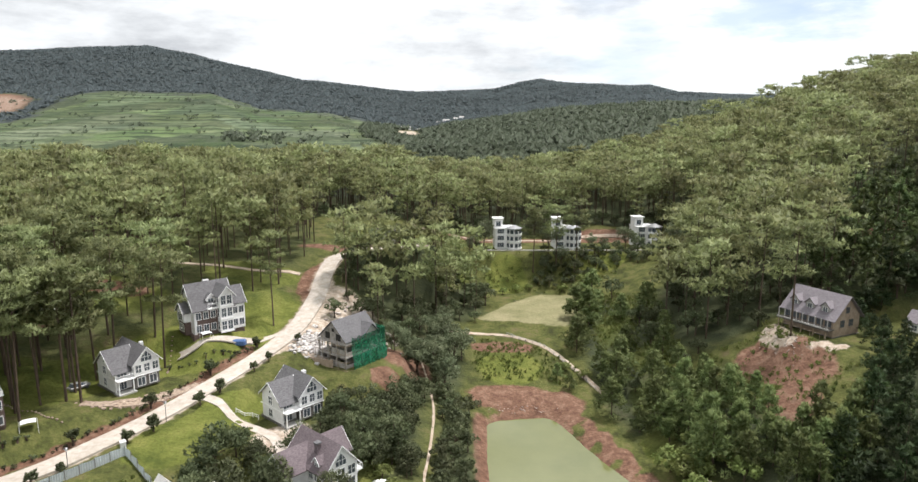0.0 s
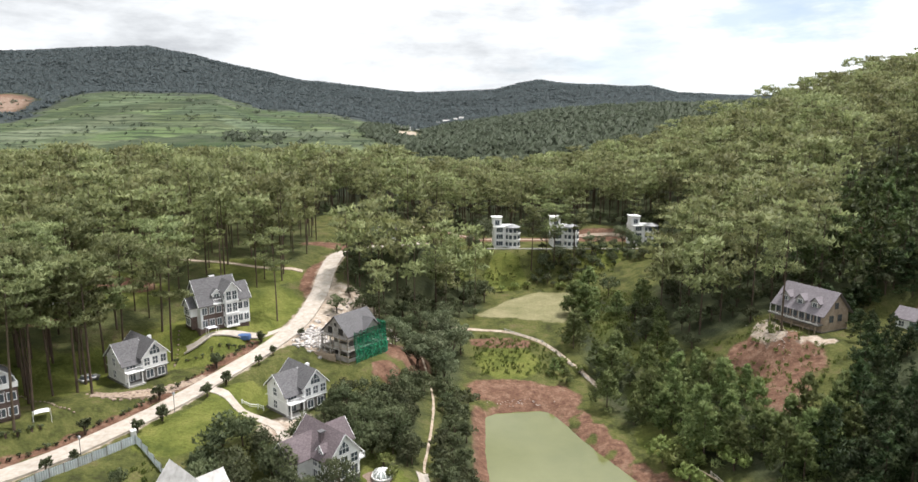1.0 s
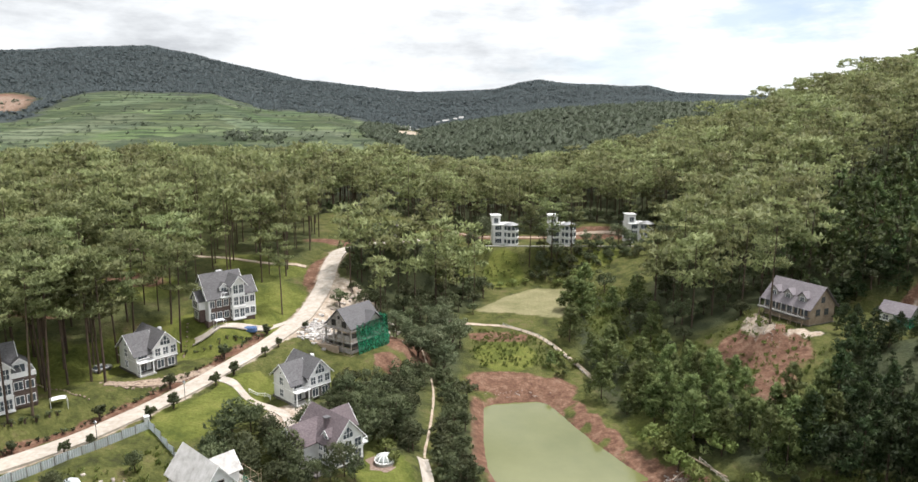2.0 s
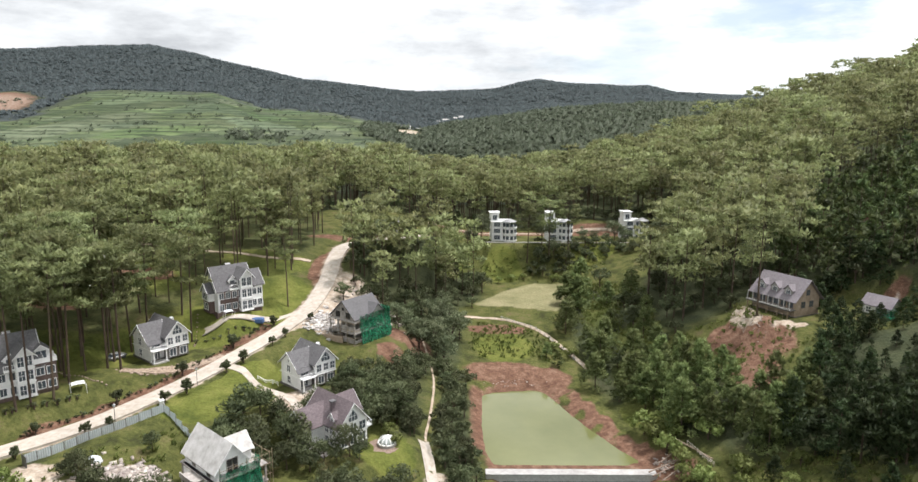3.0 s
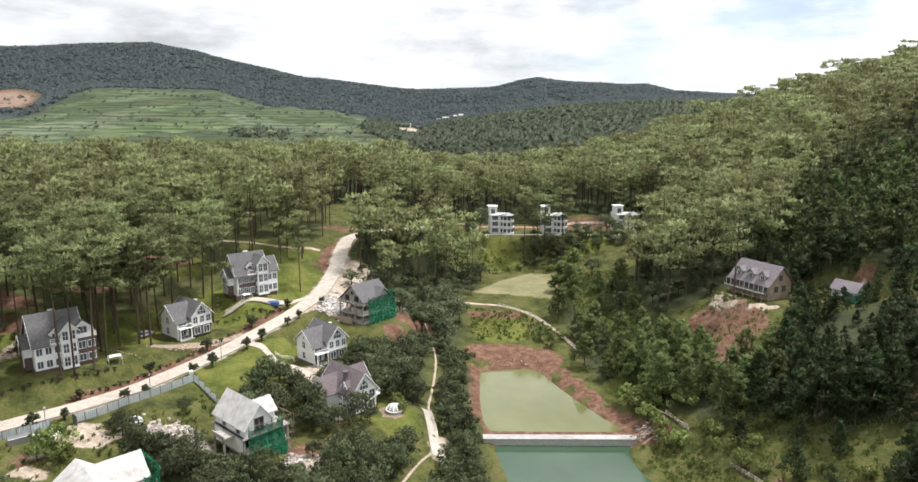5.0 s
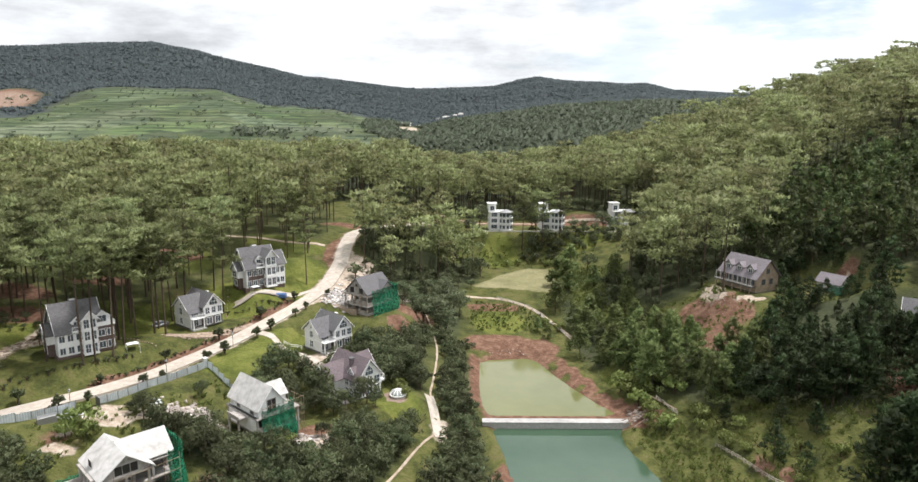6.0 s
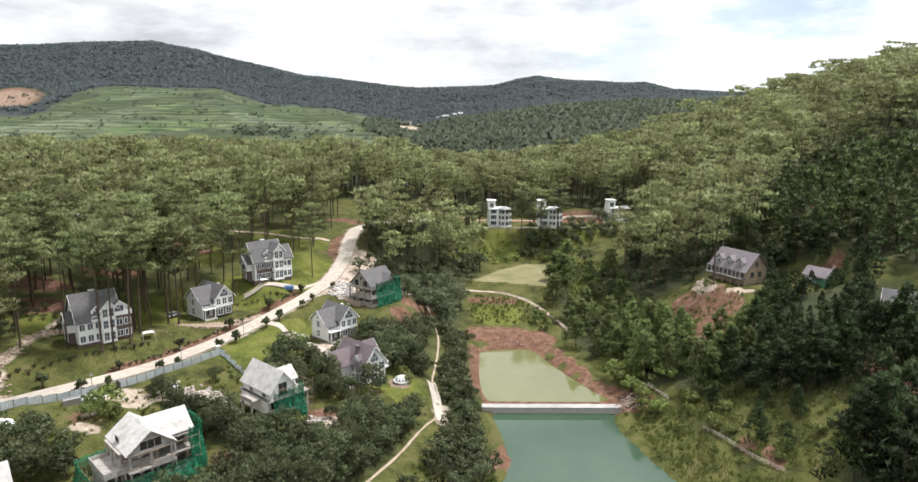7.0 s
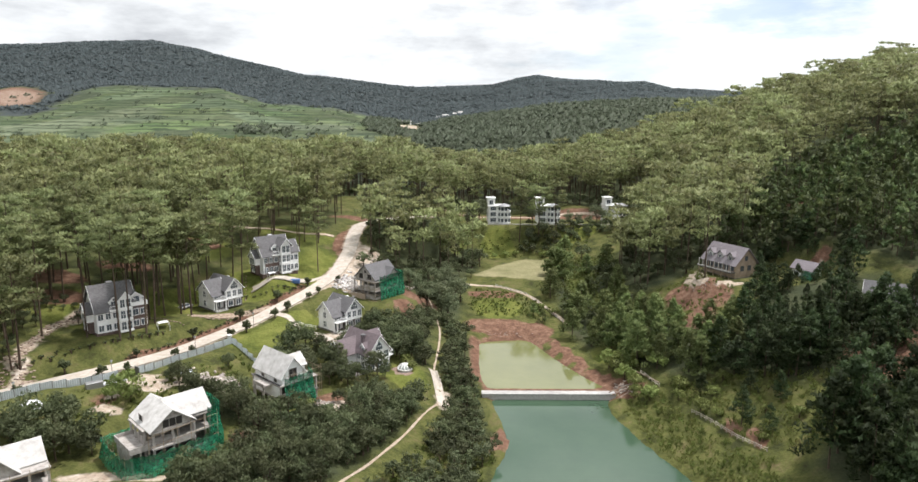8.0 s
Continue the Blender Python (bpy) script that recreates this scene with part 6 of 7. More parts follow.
def far_at(x, y):
    u = x / y
    band = (y > 466) * (y < 655) * (u > -0.85) * (u < 0.75)
    return band * 0.9


far_spots = scattered(11.5, -560, 520, 466, 1000, far_at, 12)
coarser = [pine(90 + i, tall=20 + 1.3 * i, clumps=12, count=10, long=3.0, wide=1.5, spread=5.2, bare=0.42, sides=3, puff=1.4) for i in range(4)]
mass("woodland", coarser, [tuple(p) for p in far_spots], rng.uniform(0.85, 1.2, len(far_spots)), M_PINE_STUFF, "distant pine woodland on the valley floor")


# ---- shrubs and smaller trees ----
def thick(name, density):
    def where(x, y):
        return (inside(THICKETS[name], x, y) < 0) * density * clear(x, y, -0.5)
    return where


bushes = [tree_thing("broadleaf_tree", broadleaf(120 + i, tall=5.6 + 0.7 * i, wide_crown=2.3 + 0.22 * i), M_BARK, M_LEAF, "dark green bushy tree in the hillside thicket", "thicket trees") for i in range(5)]
places = [(-44, 100), (-42, 104.5), (-39, 99), (-37, 95), (-41, 95), (-34.5, 91), (-39.5, 108), (-79.4, 54), (-78, 57), (-74, 53), (-70.7, 56), (-68.2, 59), (-73.5, 59.5), (-76.2, 54.5), (-71.5, 53.5), (-66.5, 56), (-75, 62), (-54, 92), (-62, 83), (-20, 98), (-26.5, 93.5), (-18, 97), (-31, 99.5), (-28.5, 96.5), (-24.5, 96.5), (-33, 103.5), (-35.5, 107), (-31, 94.5), (-22, 95.5), (-60.5, 80), (-57.5, 79), (-63, 82)]
sizes = [1.3, 1.3, 1.25, 1.2, 1.2, 1.1, 1.0, 1.2, 1.2, 1.1, 1.15, 1.0, 1.1, 1.2, 1.1, 0.9, 0.9, 0.6, 0.6, 0.9, 0.9, 0.7, 1.3, 0.8, 0.6, 1.25, 1.1, 0.9, 0.5, 0.7, 0.8, 0.6]
for name, gap, dens, lo, hi, seed in (("below", 3.6, 0.9, 0.6, 1.05, 31), ("slope", 3.7, 0.88, 0.75, 1.2, 32), ("shore", 5.6, 0.2, 0.5, 0.9, 34)):
    found = scattered(gap, -70, 70, 35, 215, thick(name, dens), seed)
    places += [tuple(p) for p in found]
    sizes += list(rng.uniform(lo, hi, len(found)))
sizes = [s_ * (0.42 if math.hypot(x + 34, y - 75) < 9 or math.hypot(x + 44, y - 57) < 7 else 1.0) for (x, y), s_ in zip(places, sizes)]
plant(bushes, places, sizes)
pale = [tree_thing("broadleaf_tree", broadleaf(130 + i, tall=7.5 + 0.9 * i, wide_crown=2.6 + 0.2 * i), M_BARK, M_LEAF_HAZED, "broad-leaved tree in rough grass, greyed with painted haze", "thicket trees") for i in range(3)]
found = scattered(4.6, -30, 10, 140, 195, thick("tall", 0.75), 33)
villa_trees = [(-31, 203), (-27, 206), (-23, 207.5), (-19, 208), (-33.5, 198.5), (-29, 200), (4, 82), (1, 76), (5, 74), (-3, 78), (-1, 70), (-5, 64), (2, 64), (-8, 58), (35, 252), (39.5, 249), (33, 247), (66, 255), (70, 252.5), (85, 256), (89, 253), (81, 252), (10, 255), (6, 251), (53, 257), (57, 254), (61, 250), (-2, 246)]
plant(pale, [tuple(p) for p in found] + villa_trees, list(rng.uniform(0.9, 1.5, len(found))) + [1.0, 1.2, 1.1, 1.2, 0.7, 1.1, 0.7, 0.6, 0.75, 0.5, 0.6, 0.55, 0.7, 0.5, 1.3, 1.1, 0.8, 1.2, 1.0, 1.4, 1.2, 0.8, 1.5, 1.2, 0.9, 0.7, 0.6, 1.3])
found = scattered(2.9, 26, 92, 236, 256, lambda x, y: (inside([(28, 237), (64, 238), (90, 246), (88, 255), (32, 253)], x, y) < 0) * 0.7 * clear(x, y, -3), 35)
mass("thicket", [broadleaf(145 + i, tall=2.6 + 0.5 * i, wide_crown=1.6, clumps=16, count=20, leaf=0.6) for i in range(3)], [tuple(p) for p in found], rng.uniform(0.6, 1.2, len(found)), M_SCRUB, "dark green shrubs covering the bank below the white villas")
found = np.concatenate([scattered(2.7, -20, 12, 45, 160, thick("bank", 0.85), 36), scattered(3.0, -66, -5, 35, 95, thick("below", 0.75), 37), scattered(3.0, -36, -5, 105, 160, thick("slope", 0.6), 38)])
found = np.concatenate([found, scattered(2.3, -32, -6, 44, 95, lambda x, y: (inside([(-24, 90), (-9, 93), (-11.5, 82), (-17.5, 65), (-24, 50), (-30, 52), (-24, 66), (-18, 80)], x, y) < 0) * 0.9 * clear(x, y, -0.5), 39)])
found = np.concatenate([found, scattered(2.6, -18, 10, 48, 88, lambda x, y: (inside([(7, 86), (8.5, 77), (2, 58), (-16, 50), (-9, 74), (-4, 88)], x, y) < 0) * 0.6 * clear(x, y, -0.5), 40)])
small = [broadleaf(140 + i, tall=3.6 + 0.6 * i, wide_crown=1.7 + 0.15 * i, clumps=20, count=28, leaf=0.48) for i in range(4)]
mass("thicket", small, [tuple(p) for p in found], rng.uniform(0.7, 1.25, len(found)), M_SCRUB, "dense dark green shrubs between the footpath and the pond")

def young_at(x, y):
    return ((inside(THICKETS["dark"], x, y) < 0) * 0.97 + (inside(THICKETS["darker"], x, y) < 0) * 0.75) * clear(x, y, 0)


conifers = [tree_thing("young_pine", young_pine(160 + i, tall=9.5 + 1.1 * i), M_BARK, M_YOUNG_SHADED, "young pine clothed almost to the ground, cloud shadow painted into its needles", "young pines") for i in range(5)]
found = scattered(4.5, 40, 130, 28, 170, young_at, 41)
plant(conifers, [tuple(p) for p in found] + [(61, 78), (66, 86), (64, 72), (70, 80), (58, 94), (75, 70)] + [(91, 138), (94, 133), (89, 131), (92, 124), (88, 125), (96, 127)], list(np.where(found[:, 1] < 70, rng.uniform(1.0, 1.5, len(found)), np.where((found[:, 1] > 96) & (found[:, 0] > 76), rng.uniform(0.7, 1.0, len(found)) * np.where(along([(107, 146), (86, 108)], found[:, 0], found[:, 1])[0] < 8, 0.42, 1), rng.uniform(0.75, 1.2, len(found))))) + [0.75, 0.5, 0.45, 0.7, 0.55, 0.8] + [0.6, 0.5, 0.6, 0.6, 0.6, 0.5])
sunny = [tree_thing("young_pine", young_pine(170 + i, tall=8.8 + 1.0 * i), M_BARK, M_YOUNG_LIGHT, "young pine on the slope, sunlight painted into its yellow green needles", "young pines") for i in range(4)]
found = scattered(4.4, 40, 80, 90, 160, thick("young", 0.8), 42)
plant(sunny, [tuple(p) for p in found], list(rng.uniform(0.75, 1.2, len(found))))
# rounded pines standing apart, in the painted sunlit or shaded needles of their slope
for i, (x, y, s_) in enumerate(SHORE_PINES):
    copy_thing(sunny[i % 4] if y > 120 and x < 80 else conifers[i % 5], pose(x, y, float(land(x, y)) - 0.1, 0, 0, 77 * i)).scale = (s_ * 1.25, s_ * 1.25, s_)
light = [tree_thing("light_shrub", broadleaf(180 + i, tall=3.4, wide_crown=1.9, clumps=22, count=28, leaf=0.5), M_BARK, M_LIGHT_LEAF, "yellow green shrub beside the pond bank", "light shrubs") for i in range(3)]
plant(light, [(47, 117), (49, 120), (46, 122), (50, 124), (52, 118), (47.5, 126), (53.5, 96), (56, 88), (50, 92), (33, 165), (29, 170), (-58, 71), (-61, 69), (-33, 78), (-14, 110), (-12, 106), (21, 236), (16, 233), (38, 236), (26, 237), (46, 238), (44.5, 112), (46, 108), (45, 104), (48, 101), (44, 118), (42.5, 122), (53, 112), (55, 100), (60, 92), (64, 96), (58, 84), (66, 78), (70, 72), (62, 70), (-68.3, 72.8), (-66.5, 70.8), (-70, 70.6)], [1.2, 1.4, 1.3, 1.2, 1.2, 1.3, 0.9, 1.0, 0.6, 0.9, 0.8, 1.1, 1.0, 0.9, 0.8, 0.7, 0.9, 0.8, 1.0, 0.8, 1.0, 1.3, 1.2, 1.1, 1.2, 1.6, 1.5, 1.3, 1.2, 0.8, 0.9, 0.6, 0.7, 0.8, 0.6, 1.5, 1.1, 1.0])

def under_at(x, y):
    e = (inside(EAST_WOOD, x, y) < 0) * (inside(EAST_WOOD, x, y) > -26) * (x < 190) * 0.8
    m = (inside(MID_WOOD, x, y) < 3) * 0.7
    v = (inside([(26, 236), (40, 238), (62, 240), (62, 252), (30, 252)], x, y) < 0) * 0.55
    g = (inside([(48, 150), (60, 160), (76, 158), (60, 214), (50, 216)], x, y) < 0) * 0.5
    b = (y > 282) * (y < 300) * (x > -60) * (x < 90) * 0.8
    return np.clip(e + m + v + g + b, 0, 1) * clear(x, y)


found = scattered(6.0, -60, 150, 60, 300, under_at, 43)
mass("undergrowth", small, [tuple(p) for p in found], rng.uniform(0.8, 1.7, len(found)), M_SCRUB, "dense undergrowth of dark shrubs below the pines")

found = scattered(2.6, -125, -95, 72, 130, lambda x, y: (inside([(-97, 86), (-98, 100), (-97, 118), (-112, 122), (-124, 96), (-108, 76), (-101, 80)], x, y) < 0) * 0.6 * (along(STONE_PATH, x, y)[0] > 2.2), 44)
mass("undergrowth", small, [tuple(p) for p in found], rng.uniform(0.35, 0.8, len(found)), M_SCRUB, "low dark shrubs under the pines beside the stone path")

# clipped street trees along the road
street = [tree_thing("street_tree", broadleaf(200 + i, tall=2.6, wide_crown=0.85, clumps=20, count=30, leaf=0.34), M_BARK, M_LEAF, "small young street tree on the road verge", "street trees") for i in range(3)]
spots = []
for s_ in np.arange(18, 122, 5.2):
    gone = 0.0
    for (ax, ay), (bx, by) in zip(ROAD, ROAD[1:]):
        ln = math.hypot(bx - ax, by - ay)
        if gone <= s_ < gone + ln:
            t = (s_ - gone) / ln
            side = 1 if len(spots) % 3 else -1
            spots.append((ax + (bx - ax) * t + (by - ay) / ln * 4.0 * side + rng.uniform(-0.4, 0.4), ay + (by - ay) * t - (bx - ax) / ln * 4.0 * side + rng.uniform(-0.4, 0.4)))
        gone += ln
plant(street, spots, list(rng.uniform(0.9, 1.5, len(spots))))


# low hedge plants along the road bank and the villa terraces
hedge_line = []
for line, gap in (([(-80, 95.5), (-71.5, 106.5), (-62.5, 121), (-55.5, 136), (-49.5, 150)], 1.3), ([(-98, 84), (-88, 94.5), (-79, 102.5), (-74, 108.5)], 1.6), ([(-66, 138.5), (-58.5, 139), (-51.5, 146), (-46.5, 151)], 1.8), ([(-84, 80.5), (-77.5, 87.5)], 1.5)):
    for (ax, ay), (bx, by) in zip(line, line[1:]):
        n_ = int(math.hypot(bx - ax, by - ay) / gap)
        hedge_line += [(ax + (bx - ax) * i / n_ + rng.uniform(-0.4, 0.4), ay + (by - ay) * i / n_ + rng.uniform(-0.4, 0.4)) for i in range(n_)]
tiny = [broadleaf(220 + i, tall=0.9, wide_crown=0.5, clumps=7, count=14, leaf=0.25) for i in range(3)]
mass("hedge", tiny, hedge_line, rng.uniform(0.6, 1.5, len(hedge_line)), M_SCRUB, "low dark hedge plants along the road bank")


# weeds and tall grass
def weedy(x, y):
    d = (inside([(43, 112), (52, 100), (58, 76), (66, 62), (76, 66), (86, 80), (72, 92), (62, 100)], x, y) < 0) * 0.6
    d = d + (inside([(40, 103), (50, 104), (56, 84), (62, 66), (56, 40), (48, 68), (43, 82)], x, y) < 0) * 0.9
    d = d + (inside([(3, 163), (14, 166), (28, 163), (34, 170), (22, 186), (6, 190)], x, y) < 0) * 0.6
    d = d + (inside([(-82, 70), (-72, 78), (-64, 90), (-52, 102), (-48, 92), (-62, 70), (-78, 58)], x, y) < 0) * 0.35
    d = d + (inside([(44, 160), (60, 164), (60, 210), (50, 225), (38, 205)], x, y) < 0) * 0.7
    d = d + (inside([(-30, 236), (60, 236), (60, 252), (-30, 252)], x, y) < 0) * 0.35
    d = d + (inside([(60, 160), (80, 158), (84, 130), (74, 120), (60, 130)], x, y) < 0) * 0.3
    d = d + (inside([(7.5, 86), (8.5, 77), (2, 58), (-16, 50), (-9, 74), (-4, 88)], x, y) < 0) * 0.85
    return np.clip(d, 0, 1) * (inside(LOWER_POND, x, y) > 0.3) * (inside(UPPER_POND, x, y) > 3) * (along(EAST_PATH, x, y)[0] > 1)


found = scattered(1.35, -90, 95, 30, 255, weedy, 51)
tuft = []
for i in range(5):
    r_ = np.random.default_rng(300 + i)
    cen = np.concatenate([r_.normal(size=(3, 2)) * 0.45, r_.uniform(0.15, 0.5, (3, 1))], 1)
    tuft.append(leaves(cen, np.full((3, 3), 0.4), 7, 0.75, 0.26, 1.1, r_))
vs, fs, n_ = [], [], 0
for (x, y), z in zip(found, land(found[:, 0], found[:, 1])):
    v, f_, _ = tuft[int(rng.integers(5))]
    s_ = rng.uniform(0.5, 1.35)
    vs.append(v * s_ + np.array([x, y, float(z)]))
    fs.append(f_ + n_)
    n_ += len(v)
tagged(quick("tall_weeds", np.concatenate(vs), np.concatenate(fs), M_WEED), "tall weeds and rough grass on the banks", "weeds", kind="stuff")


# ---- far country ----
def clump_field(name, places, width, height, count, mat, label, seed):
    r_ = np.random.default_rng(seed)
    kinds = []
    for i in range(6):
        cen = np.concatenate([r_.normal(size=(5, 2)) * width * 0.28, r_.uniform(0.3, 0.75, (5, 1)) * height], 1)
        kinds.append(leaves(cen, np.array([[width * 0.33, width * 0.33, height * 0.3]] * 5), count, width * 0.42, width * 0.30, 0.5, r_))
    vs, fs, ns, n_ = [], [], [], 0
    z = land(places[:, 0], places[:, 1])
    for (x, y), h_ in zip(places, z):
        v, f_, ln = kinds[int(r_.integers(6))]
        ns.append(0.35 * ln + np.array([0.0, 0.0, 0.65]))
        vs.append(v * r_.uniform(0.7, 1.3) + np.array([x, y, float(h_) - height * 0.1]))
        fs.append(f_ + n_)
        n_ += len(v)
    return tagged(quick(name, np.concatenate(vs), np.concatenate(fs), mat, normals=np.concatenate(ns)), label, "woodland", kind="stuff")


def mountain_at(x, y):
    u_ = x / y
    return (forest_line(x, y) > 1440) * (u_ > -0.78) * (u_ < 0.6) * (blob(x, y, -962, 1400, 62, 290, 34) < 0.3) * 0.95


clump_field("mountain_woodland", scattered(12.5, -1750, 1150, 1080, 2470, mountain_at, 61), 12, 5, 3, M_FARWOOD_HAZED, "forest covering the far mountain ridge, blue-grey haze painted into its colour", 62)


def middle_at(x, y):
    u_ = x / y
    return (y > 660) * (y < 1420) * ((u_ > -0.11) * 0.95 + (u_ < -0.11) * (u_ > -0.75) * 0.006 + (np.hypot((u_ + 0.11) / 0.035, (y - 1080) / 220) < 1) * 0.9 + (np.hypot((u_ + 0.31) / 0.05, (y - 880) / 40) < 1) * 0.5) * (blob(x, y, -92, 1230, 22, 150) < 0.3) * (u_ < 0.6)


clump_field("mountain_woodland", scattered(12, -1000, 800, 660, 1430, middle_at, 63), 11, 8, 4, M_MIDWOOD_HAZED, "woods and scattered bushes on the far hillside, paled with painted haze", 64)


def field_bush_at(x, y):
    u_ = x / y
    rows = np.clip(wave(x, y, 130, 41) - 0.35, 0, 1) * 0.8 + 0.05 + 0.7 * np.exp(-((y - 745 - 25 * wave(x, y, 160, 42)) / 22) ** 2)
    return (y > 700) * (y < 1400) * (u_ < -0.10) * (u_ > -0.75) * rows * 0.5


clump_field("field_bushes", scattered(9, -1000, 0, 700, 1400, field_bush_at, 65), 5, 4.5, 3, M_MIDWOOD_HAZED, "small bushes along the terraced fields, paled with painted haze", 66)
for x, y, w_, d_, h_ in ((-30, 1560, 15, 8, 5), (-8, 1570, 9, 7, 4), (6, 1565, 11, 7, 5), (-48, 1568, 8, 6, 4), (-112, 1395, 20, 7, 4), (-84, 1400, 12, 7, 4)):
    z = float(land(x, y))
    hh = thing("far_house", corner_pose(x, y, z, rng.uniform(-15, 15)), "distant pale farm building on the hillside", "house", "far farm buildings")
    gable(hh, "wall", -w_ / 2, w_ / 2, -d_ / 2, d_ / 2, -4, h_, 2.5, "x", M_WHITE, M_ROOF_WHITE, trim=False)


# ---- fence, gates, lamps and clutter ----
def fence(line, label):
    """Sheet-metal hoarding: ribbed panels between square posts, stepping with the ground."""
    h = thing("hoarding_fence", pose(0, 0, 0), label, "fence")
    for (ax, ay), (bx, by) in zip(line, line[1:]):
        n = max(1, round(math.hypot(bx - ax, by - ay) / 2.4))
        ang = math.degrees(math.atan2(by - ay, bx - ax))
        ln = math.hypot(bx - ax, by - ay) / n
        for i in range(n):
            t = (i + 0.5) / n
            px, py = ax + (bx - ax) * t, ay + (by - ay) * t
            z = float(land(px, py))
            bm = bmesh.new()
            k = 12
            top, bot = [], []
            for j in range(k + 1):
                o = 0.04 if j % 2 else -0.04
                top.append(bm.verts.new((-ln / 2 + ln * j / k, o, 1.65)))
                bot.append(bm.verts.new((-ln / 2 + ln * j / k, o, -0.3)))
            for j in range(k):
                bm.faces.new((bot[j], bot[j + 1], top[j + 1], top[j]))
            bmesh.ops.solidify(bm, geom=bm.faces[:], thickness=0.03)
            part("panel", bm, M_HOARD, h).matrix_world = pose(px, py, z + rng.uniform(-0.05, 0.05), 0, 0, ang)
            qx, qy = ax + (bx - ax) * i / n, ay + (by - ay) * i / n
            part("post", boxes((-0.07, 0.07, -0.07, 0.07, -0.5, 1.72)), M_METAL, h).matrix_world = pose(qx, qy, float(land(qx, qy)), 0, 0, ang)
    return h


fence([(-100, 55.5), (-91, 65), (-83.1, 72.6), (-79.4, 76), (-76.6, 79.4), (-74.6, 81.8)], "blue-grey sheet metal hoarding along the road")
fence([(-72.3, 84.9), (-70.0, 88.9), (-66.4, 94.2), (-62.2, 99.2), (-57.3, 104.4)], "blue-grey sheet metal hoarding beside the lawn")
fence([(-57.3, 104.4), (-50.4, 98.8), (-45.5, 96)], "blue-grey sheet metal hoarding down the slope")
for gx_, gy_, a in ((-74.4, 81.6, -60), (-72.2, 84.7, -40)):
    g_ = thing("gate_leaf", pose(gx_, gy_, float(land(gx_, gy_)), 0, 0, a), "dark grey sheet metal gate leaf standing open", "gate", "site gates")
    part("leaf", boxes((0, 2.0, -0.04, 0.04, 0.1, 2.0)), M_CARDARK, g_)
    part("gate_frame", boxes((-0.06, 0.06, -0.06, 0.06, -0.3, 2.1)), M_METAL, g_)
p_ = thing("gate_pillar", pose(-58.6, 106.4, float(land(-58.6, 106.4)), 0, 0, 40), "white square gate pillar at the lawn corner", "pillar")
part("shaft", boxes((-0.4, 0.4, -0.4, 0.4, -0.3, 1.7), bevel=0.03), M_WHITE, p_)
part("cap", boxes((-0.5, 0.5, -0.5, 0.5, 1.7, 1.9), bevel=0.04), M_TRIM, p_)


def street_lamp(x, y, label="slim dark street lamp on the road verge"):
    h = thing("street_lamp", pose(x, y, float(land(x, y))), label, "lamp", "street lamps")
    part("pole", bar(bmesh.new(), (0, 0, -0.4), (0, 0, 3.6), 0.06, 8), M_CARDARK, h)
    bm = bmesh.new()
    bmesh.ops.create_cone(bm, cap_ends=True, segments=10, radius1=0.16, radius2=0.28, depth=0.4, matrix=Matrix.Translation((0, 0, 3.8)))
    part("lantern", bm, M_SHEET, h)
    bm = bmesh.new()
    bmesh.ops.create_cone(bm, cap_ends=True, segments=10, radius1=0.34, radius2=0.06, depth=0.2, matrix=Matrix.Translation((0, 0, 4.1)))
    part("cap", bm, M_CARDARK, h)


for x, y in ((-77.2, 84.4), (-65.3, 101.2), (-90.5, 71.8), (-55.5, 116.5), (82, 88)):
    street_lamp(x, y)


# stone paving, stone by stone
def stone_mesh(seed):
    r_ = random.Random(seed)
    bm = bmesh.new()
    n = 7
    ring = [(math.cos(6.283 * i / n + r_.uniform(-0.2, 0.2)) * r_.uniform(0.8, 1.05), math.sin(6.283 * i / n + r_.uniform(-0.2, 0.2)) * r_.uniform(0.8, 1.05)) for i in range(n)]
    top = [bm.verts.new((x * 0.9, y * 0.9, 0.12)) for x, y in ring]
    low = [bm.verts.new((x, y, -0.1)) for x, y in ring]
    bm.faces.new(top)
    for i in range(n):
        bm.faces.new((low[i], low[(i + 1) % n], top[(i + 1) % n], top[i]))
    me = bpy.data.meshes.new("stone")
    bm.to_mesh(me)
    bm.free()
    me.materials.append(M_STEP)
    return me


STONES = [stone_mesh(400 + i) for i in range(5)]


def stone_paving(label, spots_, size):
    h = thing("pavement", pose(0, 0, 0), label, "path", kind="structure")
    for x, y in spots_:
        o = new("stone", STONES[int(rng.integers(5))])
        o.parent = h
        s_ = size * rng.uniform(0.75, 1.2)
        o.matrix_world = pose(x, y, float(land(x, y)) + 0.04, 0, 0, rng.uniform(0, 360)) @ Matrix.Diagonal((s_, s_ * rng.uniform(0.6, 1), 1, 1))


sp = scattered(0.95, -106, -90, 74, 120, lambda x, y: (along(STONE_PATH, x, y)[0] < np.where(y < 86, 3.2, 1.3)) * 1.0, 71)
stone_paving("curved path of pale rough stones up to the house", [tuple(p) for p in sp][:300], 0.5)
sp = scattered(0.9, -80, -54, 112, 134, lambda x, y: (along([(-55, 131.5), (-59.5, 127.2), (-64, 123), (-69, 120.4), (-73.5, 120.6)], x, y)[0] < 1.7) * 1.0, 72)
stone_paving("pale stone slabs paving the drive before the house", [tuple(p) for p in sp][:200], 0.45)
